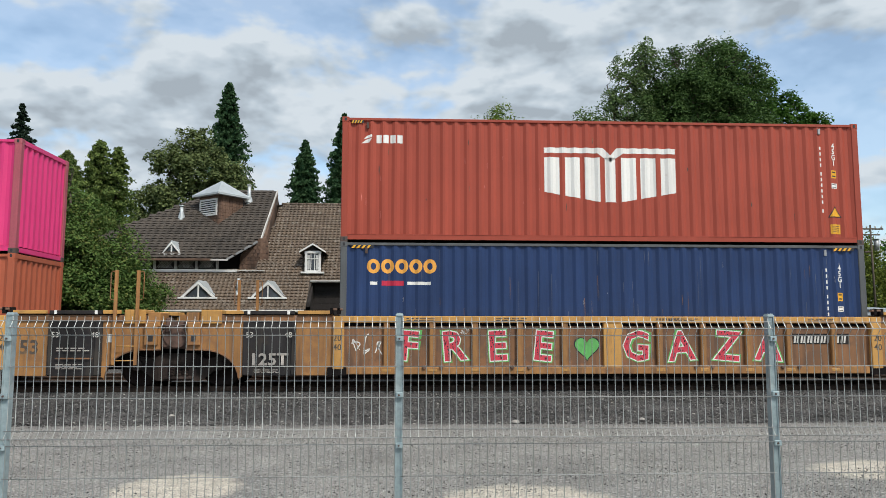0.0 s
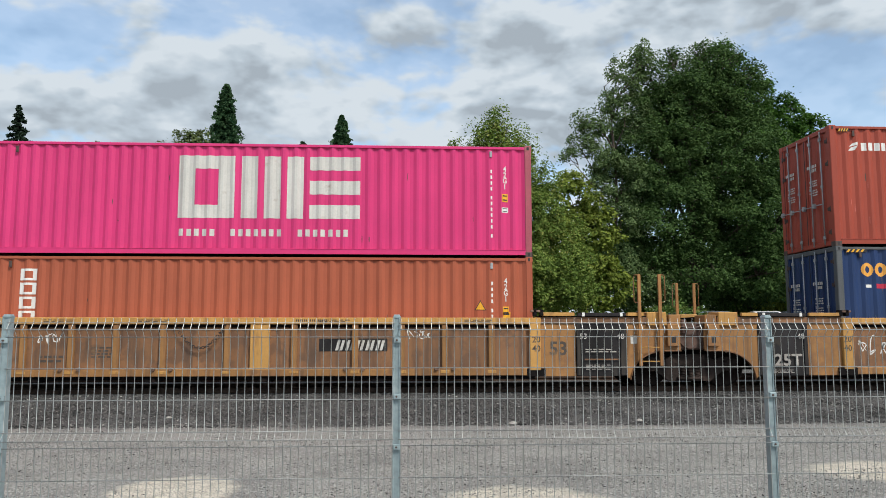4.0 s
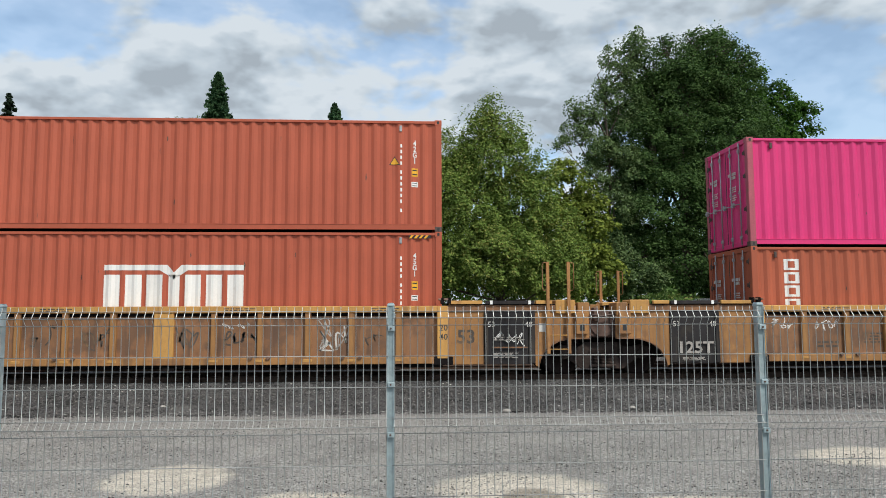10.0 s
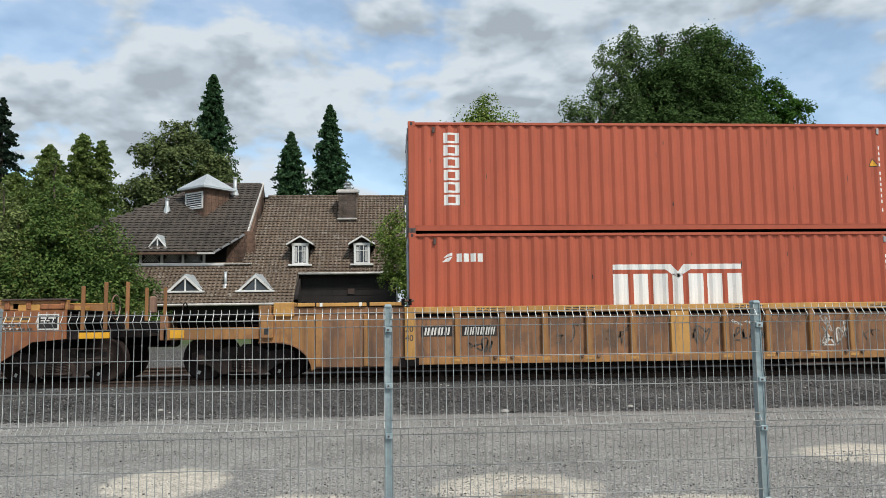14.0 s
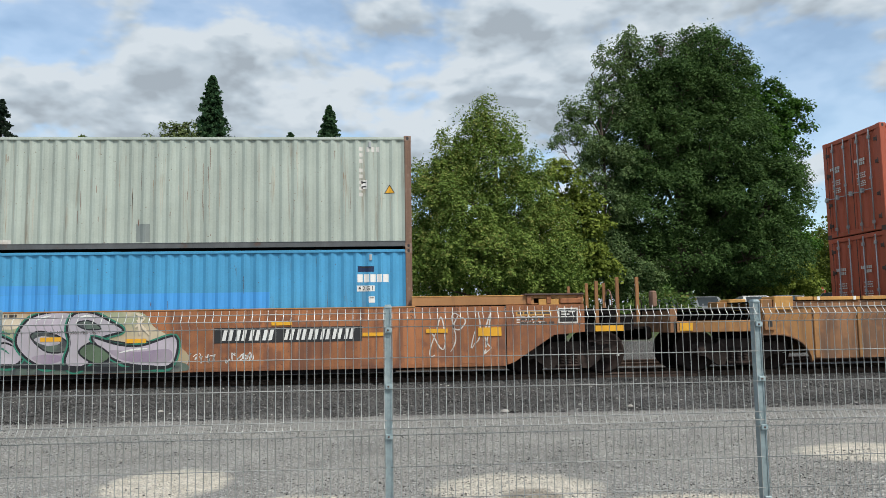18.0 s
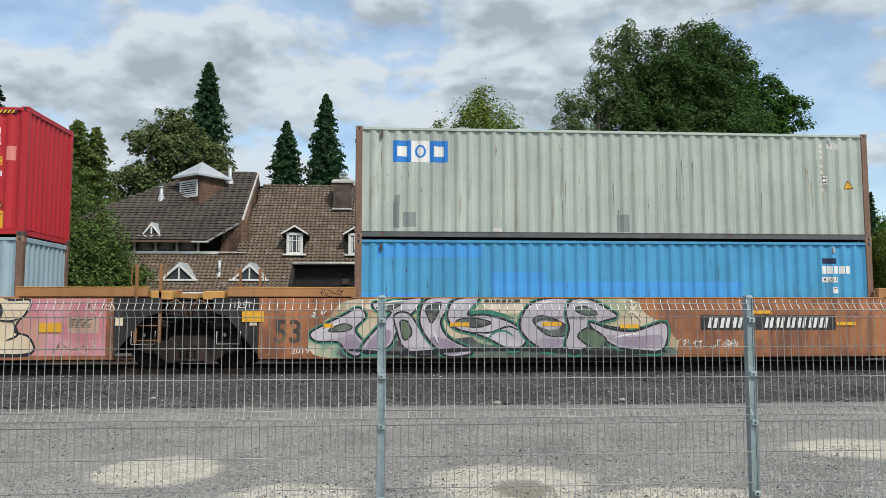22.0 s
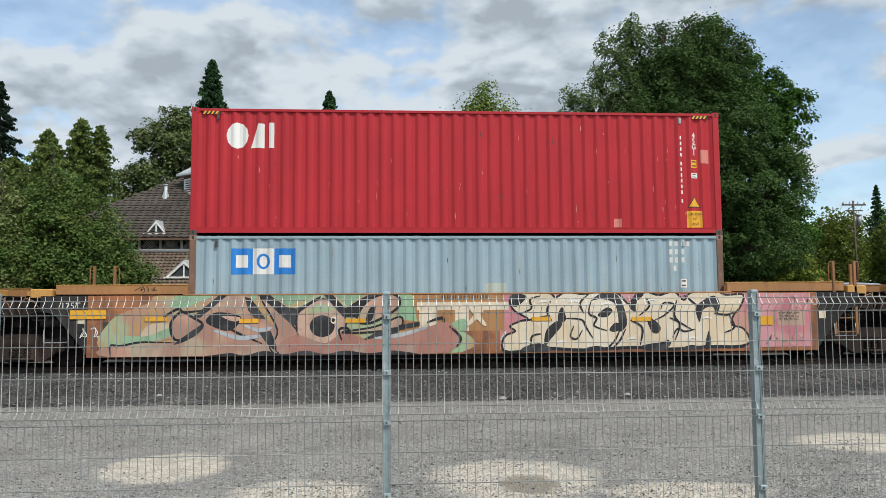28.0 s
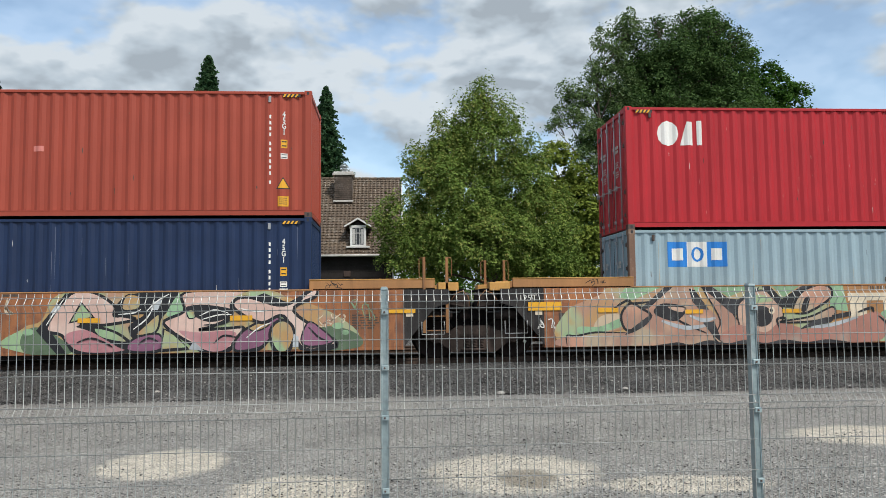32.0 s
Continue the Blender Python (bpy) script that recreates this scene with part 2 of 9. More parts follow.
RUST = (0.10, 0.045, 0.025)
GRIME = (0.05, 0.045, 0.04)
mats = dict(
    galv=paint("galvanised_steel", (0.33, 0.41, 0.43), 0.5, 0.35, 0.22, 30, patch=((0.50, 0.56, 0.56), 0.60), streak=((0.17, 0.22, 0.24), 0.55)),
    wire=paint("galvanised_wire", (0.50, 0.515, 0.50), 0.46, 0.88, 0.12, 60),
    cross_wire=paint("dull_galvanised_wire", (0.36, 0.37, 0.36), 0.62, 0.6, 0.12, 60),
    white=paint("white_marking", (0.74, 0.73, 0.70), 0.6, 0, 0.07, 30, patch=((0.60, 0.55, 0.50), 0.66)),
    offwhite=paint("worn_white_marking", (0.60, 0.58, 0.54), 0.6, 0, 0.10, 30, patch=((0.40, 0.34, 0.28), 0.62)),
    dusty_white=paint("dusty_white_marking", (0.38, 0.35, 0.32), 0.7, 0, 0.15, 30, patch=((0.20, 0.17, 0.15), 0.56)),
    yellow=paint("yellow_sticker", (0.72, 0.36, 0.02), 0.5, 0, 0.08),
    black=paint("black_marking", (0.02, 0.02, 0.022), 0.6, 0, 0.2),
    faint=paint("faded_black_marking", (0.07, 0.055, 0.045), 0.7, 0, 0.3, 30, patch=((0.22, 0.13, 0.06), 0.55)),
    brown_red=paint("brown_red_container_paint", (0.33, 0.062, 0.038), 0.5, 0, 0.07, 30, streak=((0.17, 0.05, 0.035), 0.68)),
    rust_red=paint("orange_red_container_paint", (0.40, 0.095, 0.052), 0.5, 0, 0.07, 30, streak=((0.22, 0.07, 0.045), 0.68)),
    oxide=paint("oxide_container_paint", (0.385, 0.100, 0.052), 0.5, 0, 0.07, 30, streak=((0.22, 0.08, 0.05), 0.68)),
    crimson=paint("crimson_container_paint", (0.405, 0.022, 0.030), 0.45, 0, 0.07, 30, streak=((0.30, 0.06, 0.06), 0.70)),
    magenta=paint("magenta_container_paint", (0.66, 0.043, 0.182), 0.45, 0, 0.05, 30, streak=((0.50, 0.04, 0.20), 0.72)),
    navy=paint("navy_container_paint", (0.018, 0.040, 0.115), 0.45, 0, 0.12, 30, streak=((0.045, 0.06, 0.12), 0.66)),
    navy2=paint("dark_navy_container_paint", (0.014, 0.029, 0.078), 0.45, 0, 0.12, 30, streak=((0.05, 0.05, 0.07), 0.70)),
    palegrey=paint("pale_green_grey_container_paint", (0.405, 0.455, 0.405), 0.55, 0, 0.10, 30, streak=((0.25, 0.20, 0.14), 0.60), spots=((0.15, 0.08, 0.04), 0.70)),
    bluegrey=paint("pale_blue_grey_container_paint", (0.285, 0.385, 0.44), 0.55, 0, 0.08, 30, streak=((0.21, 0.20, 0.18), 0.68)),
    sky_blue=paint("sky_blue_container_paint", (0.070, 0.305, 0.53), 0.5, 0, 0.10, 30, streak=((0.10, 0.16, 0.22), 0.64), spots=((0.09, 0.05, 0.03), 0.71)),
    fresh_blue=paint("fresh_blue_touch_up_paint", (0.055, 0.30, 0.68), 0.5, 0, 0.06),
    rail_dark=paint("dark_grey_rail_paint", (0.085, 0.09, 0.095), 0.55, 0, 0.2, 30, patch=(RUST, 0.62)),
    rusty=paint("rusted_post_steel", (0.19, 0.11, 0.075), 0.75, 0, 0.25, 25, patch=((0.32, 0.25, 0.2), 0.55), streak=(RUST, 0.55)),
    rusty_dark=paint("dark_rusty_casting", (0.115, 0.068, 0.052), 0.85, 0, 0.3, 18, patch=((0.05, 0.034, 0.028), 0.52), streak=((0.03, 0.022, 0.02), 0.55)),
    casting=paint("grimy_casting_steel", (0.075, 0.05, 0.042), 0.7, 0.1, 0.25, 20),
    door_bar=paint("weathered_galvanised_bar", (0.38, 0.39, 0.40), 0.5, 0.4, 0.2, 30, patch=(RUST, 0.60)),
    car_yellow=paint("weathered_yellow_car_paint", (0.33, 0.158, 0.050), 0.65, 0, 0.16, 25, streak=((0.13, 0.07, 0.038), 0.54), patch=((0.24, 0.115, 0.048), 0.54)),
    car_trim=paint("yellow_car_trim_paint", (0.50, 0.262, 0.070), 0.6, 0, 0.14, 25, streak=((0.20, 0.10, 0.045), 0.58), patch=((0.36, 0.18, 0.06), 0.60)),
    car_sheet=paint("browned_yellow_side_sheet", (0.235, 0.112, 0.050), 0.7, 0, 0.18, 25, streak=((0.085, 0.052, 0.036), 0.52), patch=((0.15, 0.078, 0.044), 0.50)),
    car_orange=paint("rusty_orange_car_paint", (0.30, 0.115, 0.045), 0.7, 0, 0.22, 25, streak=((0.12, 0.052, 0.034), 0.53), patch=((0.20, 0.078, 0.040), 0.50), spots=((0.12, 0.05, 0.03), 0.68)),
    car_deck=paint("tan_orange_deck_paint", (0.34, 0.165, 0.062), 0.6, 0, 0.14, 25, streak=((0.2, 0.1, 0.05), 0.60)),
    car_post=paint("grimy_yellow_post_paint", (0.27, 0.125, 0.045), 0.65, 0, 0.18, 25, streak=((0.08, 0.045, 0.03), 0.54)),
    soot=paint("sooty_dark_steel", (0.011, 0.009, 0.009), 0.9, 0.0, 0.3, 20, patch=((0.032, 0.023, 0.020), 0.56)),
    dark_panel=paint("charcoal_panel_paint", (0.028, 0.026, 0.027), 0.7, 0, 0.25, 20, streak=((0.075, 0.065, 0.055), 0.56), patch=((0.05, 0.042, 0.036), 0.55)),
    end_black=paint("dusty_black_end_paint", (0.040, 0.037, 0.037), 0.8, 0, 0.3, 20, streak=((0.075, 0.066, 0.060), 0.58)),
    truck=paint("dusty_truck_casting", (0.034, 0.026, 0.023), 0.85, 0.0, 0.35, 18, patch=((0.075, 0.053, 0.045), 0.54), streak=((0.012, 0.010, 0.010), 0.55), bump=0.5),
    wheel=paint("brown_wheel_steel", (0.024, 0.017, 0.015), 0.8, 0.1, 0.25, 18),
    rail=paint("rail_steel", (0.085, 0.058, 0.045), 0.7, 0.0, 0.3, 15),
    tie=paint("weathered_sleeper_wood", (0.028, 0.023, 0.020), 0.95, 0, 0.3, 12, bump=0.5, stretch=(1, 1, 4)),
)
for key in ("brown_red", "rust_red", "oxide", "crimson", "magenta", "navy", "navy2", "palegrey", "bluegrey", "sky_blue"):
    mats[key].node_tree.nodes["Principled BSDF"].inputs["Specular IOR Level"].default_value = 0.30
for key in ("soot", "truck", "wheel", "end_black", "dark_panel", "tie", "rail"):  # oily grime hardly shines
    mats[key].node_tree.nodes["Principled BSDF"].inputs["Specular IOR Level"].default_value = 0.12


# ---- building blocks ----
class Shape:
    """Gathers corners and faces for one mesh."""

    def __init__(self):
        self.v, self.f, self.smooth = [], [], []

    def poly(self, pts, smooth=False):
        k = len(self.v)
        self.v += [tuple(p) for p in pts]
        self.f.append(tuple(range(k, k + len(pts))))
        self.smooth.append(smooth)
        return self

    def solid(self, a, b, smooth=False, caps=True):
        """A body between two rings of equal length."""
        k, n = len(self.v), len(a)
        self.v += [tuple(p) for p in a] + [tuple(p) for p in b]
        if caps:
            self.f += [tuple(range(k + n - 1, k - 1, -1)), tuple(range(k + n, k + 2 * n))]
            self.smooth += [False, False]
        for i in range(n):
            j = (i + 1) % n
            self.f.append((k + i, k + j, k + n + j, k + n + i))
            self.smooth.append(smooth)
        return self

    def box(self, x0, x1, y0, y1, z0, z1, c=0.0):
        """A box, with its edges taken off by c."""
        if c <= 0:
            return self.solid([(x0, y0, z0), (x1, y0, z0), (x1, y1, z0), (x0, y1, z0)], [(x0, y0, z1), (x1, y0, z1), (x1, y1, z1), (x0, y1, z1)])
        def ring(d, z):
            return [(x0 + d + c, y0 + d, z), (x1 - d - c, y0 + d, z), (x1 - d, y0 + d + c, z), (x1 - d, y1 - d - c, z),
                    (x1 - d - c, y1 - d, z), (x0 + d + c, y1 - d, z), (x0 + d, y1 - d - c, z), (x0 + d, y0 + d + c, z)]
        c = min(c, (x1 - x0) / 4.1, (y1 - y0) / 4.1, (z1 - z0) / 4.1)
        self.loft([ring(c, z0), ring(0, z0 + c), ring(0, z1 - c), ring(c, z1)])
        return self

    def loft(self, rings, smooth=False, caps=True):
        k, n = len(self.v), len(rings[0])
        for r in rings:
            self.v += [tuple(p) for p in r]
        for a in range(len(rings) - 1):
            for i in range(n):
                j = (i + 1) % n
                self.f.append((k + a * n + i, k + a * n + j, k + (a + 1) * n + j, k + (a + 1) * n + i))
                self.smooth.append(smooth)
        if caps:
            e = k + (len(rings) - 1) * n
            self.f += [tuple(range(k + n - 1, k - 1, -1)), tuple(range(e, e + n))]
            self.smooth += [False, False]
        return self

    def prism(self, outline, axis, a, b):
        """An outline (two numbers a corner) pushed along an axis from a to b."""
        put = {"x": lambda p, t: (t, p[0], p[1]), "y": lambda p, t: (p[0], t, p[1]), "z": lambda p, t: (p[0], p[1], t)}[axis]
        return self.solid([put(p, a) for p in outline], [put(p, b) for p in outline])

    def tube(self, pts, r, n=6, smooth=True, r_end=None):
        """A bar along a line of points."""
        pts = [Vector(p) for p in pts]
        rings = []
        for i, p in enumerate(pts):
            d = (pts[min(i + 1, len(pts) - 1)] - pts[max(i - 1, 0)]).normalized()
            s = d.cross(Vector((0, 0, 1)) if abs(d.z) < 0.9 else Vector((1, 0, 0))).normalized()
            w = s.cross(d)
            rr = r if r_end is None else r + (r_end - r) * i / (len(pts) - 1)
            rings.append([p + rr * (math.cos(2 * math.pi * k / n) * s + math.sin(2 * math.pi * k / n) * w) for k in range(n)])
        return self.loft(rings, smooth)

    def disc(self, x, z, y, r, n=16, a=None):
        return self.poly([(x + r * math.cos(2 * math.pi * k / n), y, z + (a or r) * math.sin(2 * math.pi * k / n)) for k in range(n)])

    def mesh(self, name, material, move=(0, 0, 0)):
        me = bpy.data.meshes.new(name)
        me.from_pydata([(x + move[0], y + move[1], z + move[2]) for x, y, z in self.v], [], self.f)
        me.polygons.foreach_set("use_smooth", self.smooth)
        me.materials.append(material)
        me.update()
        bm = bmesh.new()
        bm.from_mesh(me)
        bmesh.ops.recalc_face_normals(bm, faces=bm.faces)
        bm.to_mesh(me)
        bm.free()
        return me


def part(name, shape, material, parent, label="", at=None):
    """One mesh object under a thing or a part. shape: a Shape, or a mesh to share."""
    me = shape.mesh(name, material) if isinstance(shape, Shape) else shape
    ob = new(name, me)
    ob.parent = parent
    if at is not None:
        ob.matrix_basis = at if isinstance(at, Matrix) else Matrix.Translation(at)
    return tagged(ob, label)


def thing(name, label, category, at=(0, 0, 0), group="", kind="", data=None):
    ob = new(name, data)
    ob.matrix_basis = at if isinstance(at, Matrix) else Matrix.Translation(at)
    return tagged(ob, label, category, group, kind)


def letters(text, size, wide=1.0, bold=0.0, slant=0.0, down=False):
    """Writing as a flat Shape-like mesh in the xz plane, centred, facing -y. down: one sign under the other."""
    cu = bpy.data.curves.new("letters", "FONT")
    cu.body = "\n".join(text) if down else text
    cu.size, cu.align_x, cu.align_y, cu.offset, cu.shear, cu.space_line = size, "CENTER", "CENTER", bold, slant, 0.82
    cu.resolution_u = 2
    ob = bpy.data.objects.new("letters", cu)
    me = bpy.data.meshes.new_from_object(ob)
    bpy.data.objects.remove(ob)
    bpy.data.curves.remove(cu)
    me.transform(Matrix.Diagonal((wide, 1, 1, 1)) )
    me.transform(Matrix.Rotation(math.pi / 2, 4, "X"))
    return me


def written(name, me, material, parent, x, y, z, label=""):
    me.materials.clear()
    me.materials.append(material)
    return part(name, me, material, parent, label, at=(x, y, z))


# ---- the ground: gravelled yard, ballast bank, rising land behind ----
RAIL_TOP, TRACK_Y = 0.45, 18.42
GROUND = [(-2500, 0.0), (-60, 0.0), (13.9, 0.0), (14.4, 0.03), (15.2, 0.10), (16.6, 0.30), (17.0, 0.33), (20.0, 0.34), (24.5, 0.36), (26, 0.5), (29, 0.95), (34, 1.2), (45, 1.5), (90, 2.4), (400, 9), (2500, 30)]


def ground_z(y):
    for (a, p), (b, q) in zip(GROUND, GROUND[1:]):
        if y <= b:
            return p + (q - p) * max(0.0, (y - a) / (b - a))
    return GROUND[-1][1]


def ground_material():
    m = bpy.data.materials.new("yard_gravel_and_ballast")
    m.use_nodes = True
    t = m.node_tree
    n, ln = links(t)
    bs = t.nodes["Principled BSDF"]
    co = n("ShaderNodeTexCoord")
    sep = n("ShaderNodeSeparateXYZ")
    ln(co.outputs["Object"], sep.inputs[0])

    def tex(scale, detail=4.0, rough=0.6):
        x = n("ShaderNodeTexNoise", Scale=scale, Detail=detail, Roughness=rough)
        ln(co.outputs["Object"], x.inputs["Vector"])
        return x.outputs[0]

    def math2(op, a, b):
        x = n("ShaderNodeMath")
        x.operation = op
        for i, v in enumerate((a, b)):
            if isinstance(v, (int, float)):
                x.inputs[i].default_value = v
            else:
                ln(v, x.inputs[i])
        return x.outputs[0]

    def span(v, lo, hi, a=0.0, b=1.0):
        r = n("ShaderNodeMapRange")
        for i, k in enumerate((lo, hi, a, b)):
            r.inputs[i + 1].default_value = k
        ln(v, r.inputs[0])
        return r.outputs[0]

    def mix(f, a, b):
        x = n("ShaderNodeMixRGB")
        ln(f, x.inputs[0])
        for i, v in ((1, a), (2, b)):
            if isinstance(v, tuple):
                x.inputs[i].default_value = (*v, 1)
            else:
                ln(v, x.inputs[i])
        return x.outputs[0]

    warp = math2("SUBTRACT", tex(1.3, 5.0), 0.5)
    y = math2("ADD", sep.outputs[1], math2("MULTIPLY", warp, 1.6))
    vor = n("ShaderNodeTexVoronoi", Scale=34.0)
    ln(co.outputs["Object"], vor.inputs["Vector"])
    stone = n("ShaderNodeSeparateColor")
    ln(vor.outputs["Color"], stone.inputs[0])
    # yard: rolled grey asphalt grit with pale chips
    yard = mix(span(tex(0.8, 6.0), 0.35, 0.65), (0.200, 0.193, 0.178), (0.330, 0.316, 0.288))
    chips = math2("MULTIPLY", span(stone.outputs[0], 0.80, 0.86), span(tex(1.9, 4.0), 0.42, 0.62))
    fine = n("ShaderNodeTexVoronoi", Scale=70.0)
    ln(co.outputs["Object"], fine.inputs["Vector"])
    grit = n("ShaderNodeSeparateColor")
    ln(fine.outputs["Color"], grit.inputs[0])
    yard = mix(span(grit.outputs[0], 0.0, 0.5, 0.55, 0.0), yard, (0.085, 0.085, 0.083))
    yard = mix(span(grit.outputs[1], 0.62, 1.0, 0.0, 0.7), yard, (0.50, 0.49, 0.465))
    yard = mix(chips, yard, (0.44, 0.43, 0.40))
    yard = mix(span(stone.outputs[1], 0.86, 0.9, 0, 0.6), yard, (0.075, 0.075, 0.072))
    # dried silt where puddles stood
    for px, py, rx, ry in DRY:
        dx = math2("DIVIDE", math2("SUBTRACT", sep.outputs[0], px), rx)
        dy = math2("DIVIDE", math2("SUBTRACT", sep.outputs[1], py), ry)
        d = math2("ADD", math2("ADD", math2("MULTIPLY", dx, dx), math2("MULTIPLY", dy, dy)), math2("MULTIPLY", math2("SUBTRACT", tex(3.1, 6.0), 0.5), 1.3))
        yard = mix(span(d, 1.40, 0.80, 0, 0.92), yard, mix(span(grit.outputs[2], 0.70, 0.95, 0.0, 0.8), mix(span(tex(6.0, 6.0), 0.42, 0.60), (0.70, 0.635, 0.53), (0.53, 0.48, 0.395)), (0.25, 0.235, 0.205)))
    for px, py, rx, ry in DAMP:
        dx = math2("DIVIDE", math2("SUBTRACT", sep.outputs[0], px), rx)
        dy = math2("DIVIDE", math2("SUBTRACT", sep.outputs[1], py), ry)
        d = math2("ADD", math2("ADD", math2("MULTIPLY", dx, dx), math2("MULTIPLY", dy, dy)), math2("MULTIPLY", math2("SUBTRACT", tex(5.0, 5.0), 0.5), 1.5))
        yard = mix(span(d, 1.1, 0.6, 0, 0.8), yard, (0.21, 0.18, 0.135))
    ballast = mix(stone.outputs[2], (0.022, 0.021, 0.0205), (0.155, 0.148, 0.141))
    ballast = mix(span(stone.outputs[0], 0.93, 0.96, 0, 0.9), ballast, (0.30, 0.29, 0.27))
    # the shade below the cars, put into the stones' colour as a near-black band
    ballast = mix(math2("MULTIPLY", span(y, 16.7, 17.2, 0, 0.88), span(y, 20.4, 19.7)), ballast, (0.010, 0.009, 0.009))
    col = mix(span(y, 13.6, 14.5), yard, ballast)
    grass = mix(span(tex(2.2, 6.0), 0.35, 0.65), (0.045, 0.075, 0.02), (0.10, 0.13, 0.04))
    col = mix(span(y, 28.0, 29.6), col, grass)
    ln(col, bs.inputs["Base Color"])
    bs.inputs["Roughness"].default_value = 0.9
    b = n("ShaderNodeBump", Strength=1.0, Distance=0.03)
    ln(vor.outputs["Distance"], b.inputs["Height"])
    ln(b.outputs[0], bs.inputs["Normal"])
    return m


DRY = [(-2.45, 8.55, 0.62, 0.72), (-0.85, 7.25, 0.62, 0.55), (1.22, 7.75, 0.78, 0.85), (2.75, 7.05, 0.75, 0.34), (6.05, 9.3, 0.95, 0.62)]
DAMP = [(1.32, 7.45, 0.30, 0.40)]


def build_ground():
    ys = sorted({y for y, _ in GROUND} | {float(k) for k in range(-10, 30)} | {x / 4 for x in range(56, 70)})
    xs = [-2500, -300, -80] + list(range(-40, 41, 2)) + [80, 300, 2500]
    sh = Shape()
    rng = random.Random(4)
    for y in ys:
        for x in xs:
            sh.v.append((x, y, ground_z(y) + (rng.uniform(-0.012, 0.012) if 5 < y < 30 else 0)))
    w = len(xs)
    for j in range(len(ys) - 1):
        for i in range(w - 1):
            sh.f.append((j * w + i, j * w + i + 1, (j + 1) * w + i + 1, (j + 1) * w + i))
            sh.smooth.append(True)
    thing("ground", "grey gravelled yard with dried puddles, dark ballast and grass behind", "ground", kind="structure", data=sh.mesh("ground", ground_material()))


build_ground()


def scatter_stones():
    """Ballast and grit lying loose on the bank and the yard."""
    rng = np.random.default_rng(7)
    m = paint("loose_ballast_stone", (0.082, 0.079, 0.076), 0.9, 0, 0.6, 15)
    pale = paint("pale_grit_stone", (0.34, 0.33, 0.30), 0.9, 0, 0.25, 15)

    def field(name, label, count, y0, y1, s0, s1, material, x1=16):
        n = count
        c = np.stack([rng.uniform(-x1, x1, n), rng.uniform(y0, y1, n), np.zeros(n)], 1)
        c[:, 0] *= c[:, 1] / y1
        s = rng.uniform(s0, s1, n) * rng.uniform(0.6, 1.0, n)
        c[:, 2] = np.interp(c[:, 1], [g[0] for g in GROUND], [g[1] for g in GROUND]) + s * 0.25
        base = np.array([(1, 0, -.3), (-.5, .87, -.3), (-.5, -.87, -.3), (.4, .7, .45), (-.85, 0, .4), (.45, -.7, .5)])
        v = base[None] * (1 + rng.uniform(-.3, .3, (n, 6, 3)))
        a = rng.uniform(0, 6.28, n)
        rot = np.stack([v[..., 0] * np.cos(a)[:, None] - v[..., 1] * np.sin(a)[:, None], v[..., 0] * np.sin(a)[:, None] + v[..., 1] * np.cos(a)[:, None], v[..., 2] * 0.8], -1)
        v = (rot * s[:, None, None] * 0.5 + c[:, None]).reshape(-1, 3)
        tri = np.array([(0, 2, 1), (3, 4, 5), (0, 1, 3), (1, 4, 3), (1, 2, 4), (2, 5, 4), (2, 0, 5), (0, 3, 5)])
        f = (tri[None] + 6 * np.arange(n)[:, None, None]).reshape(-1, 3)
        me = bpy.data.meshes.new(name)
        me.from_pydata(v.tolist(), [], f.tolist())
        me.materials.append(material)
        thing(name, label, "stones", kind="stuff", data=me)

    field("ballast_stones", "dark crushed ballast stones on the bank below the track", 34000, 14.0, 17.3, 0.030, 0.070, m, 13)
    field("pale_ballast_stones", "scattered pale stones among the dark ballast", 500, 13.6, 17.0, 0.03, 0.07, pale, 13)
    field("yard_grit", "loose pale grit on the grey yard", 22000, 6.3, 14.2, 0.010, 0.030, pale, 9)
    field("dark_yard_grit", "loose dark grit on the grey yard", 9000, 6.3, 14.2, 0.010, 0.032, m, 9)


scatter_stones()


def fallen_rock(x, y, s, label):
    sh = Shape()
    rng = random.Random(int(x * 100))
    rings = []
    for k in range(5):
        a = math.pi * (k + 0.5) / 5
        rings.append([(s * math.sin(a) * math.cos(b * math.pi / 4) * rng.uniform(0.8, 1.15), 0.7 * s * math.sin(a) * math.sin(b * math.pi / 4) * rng.uniform(0.8, 1.15), -0.5 * s * math.cos(a)) for b in range(8)])
    sh.loft(rings)
    thing("rock", label, "rock", at=(x, y, ground_z(y) + s * 0.3), data=sh.mesh("rock", paint("pale_rock", (0.33, 0.31, 0.28), 0.9, 0, 0.2, 20)))


fallen_rock(2.03, 14.1, 0.085, "single pale rock on the edge of the ballast")
fallen_rock(4.45, 14.35, 0.07, "small pale rock on the edge of the ballast")
fallen_rock(-4.4, 14.9, 0.06, "small pale rock on the dark ballast")


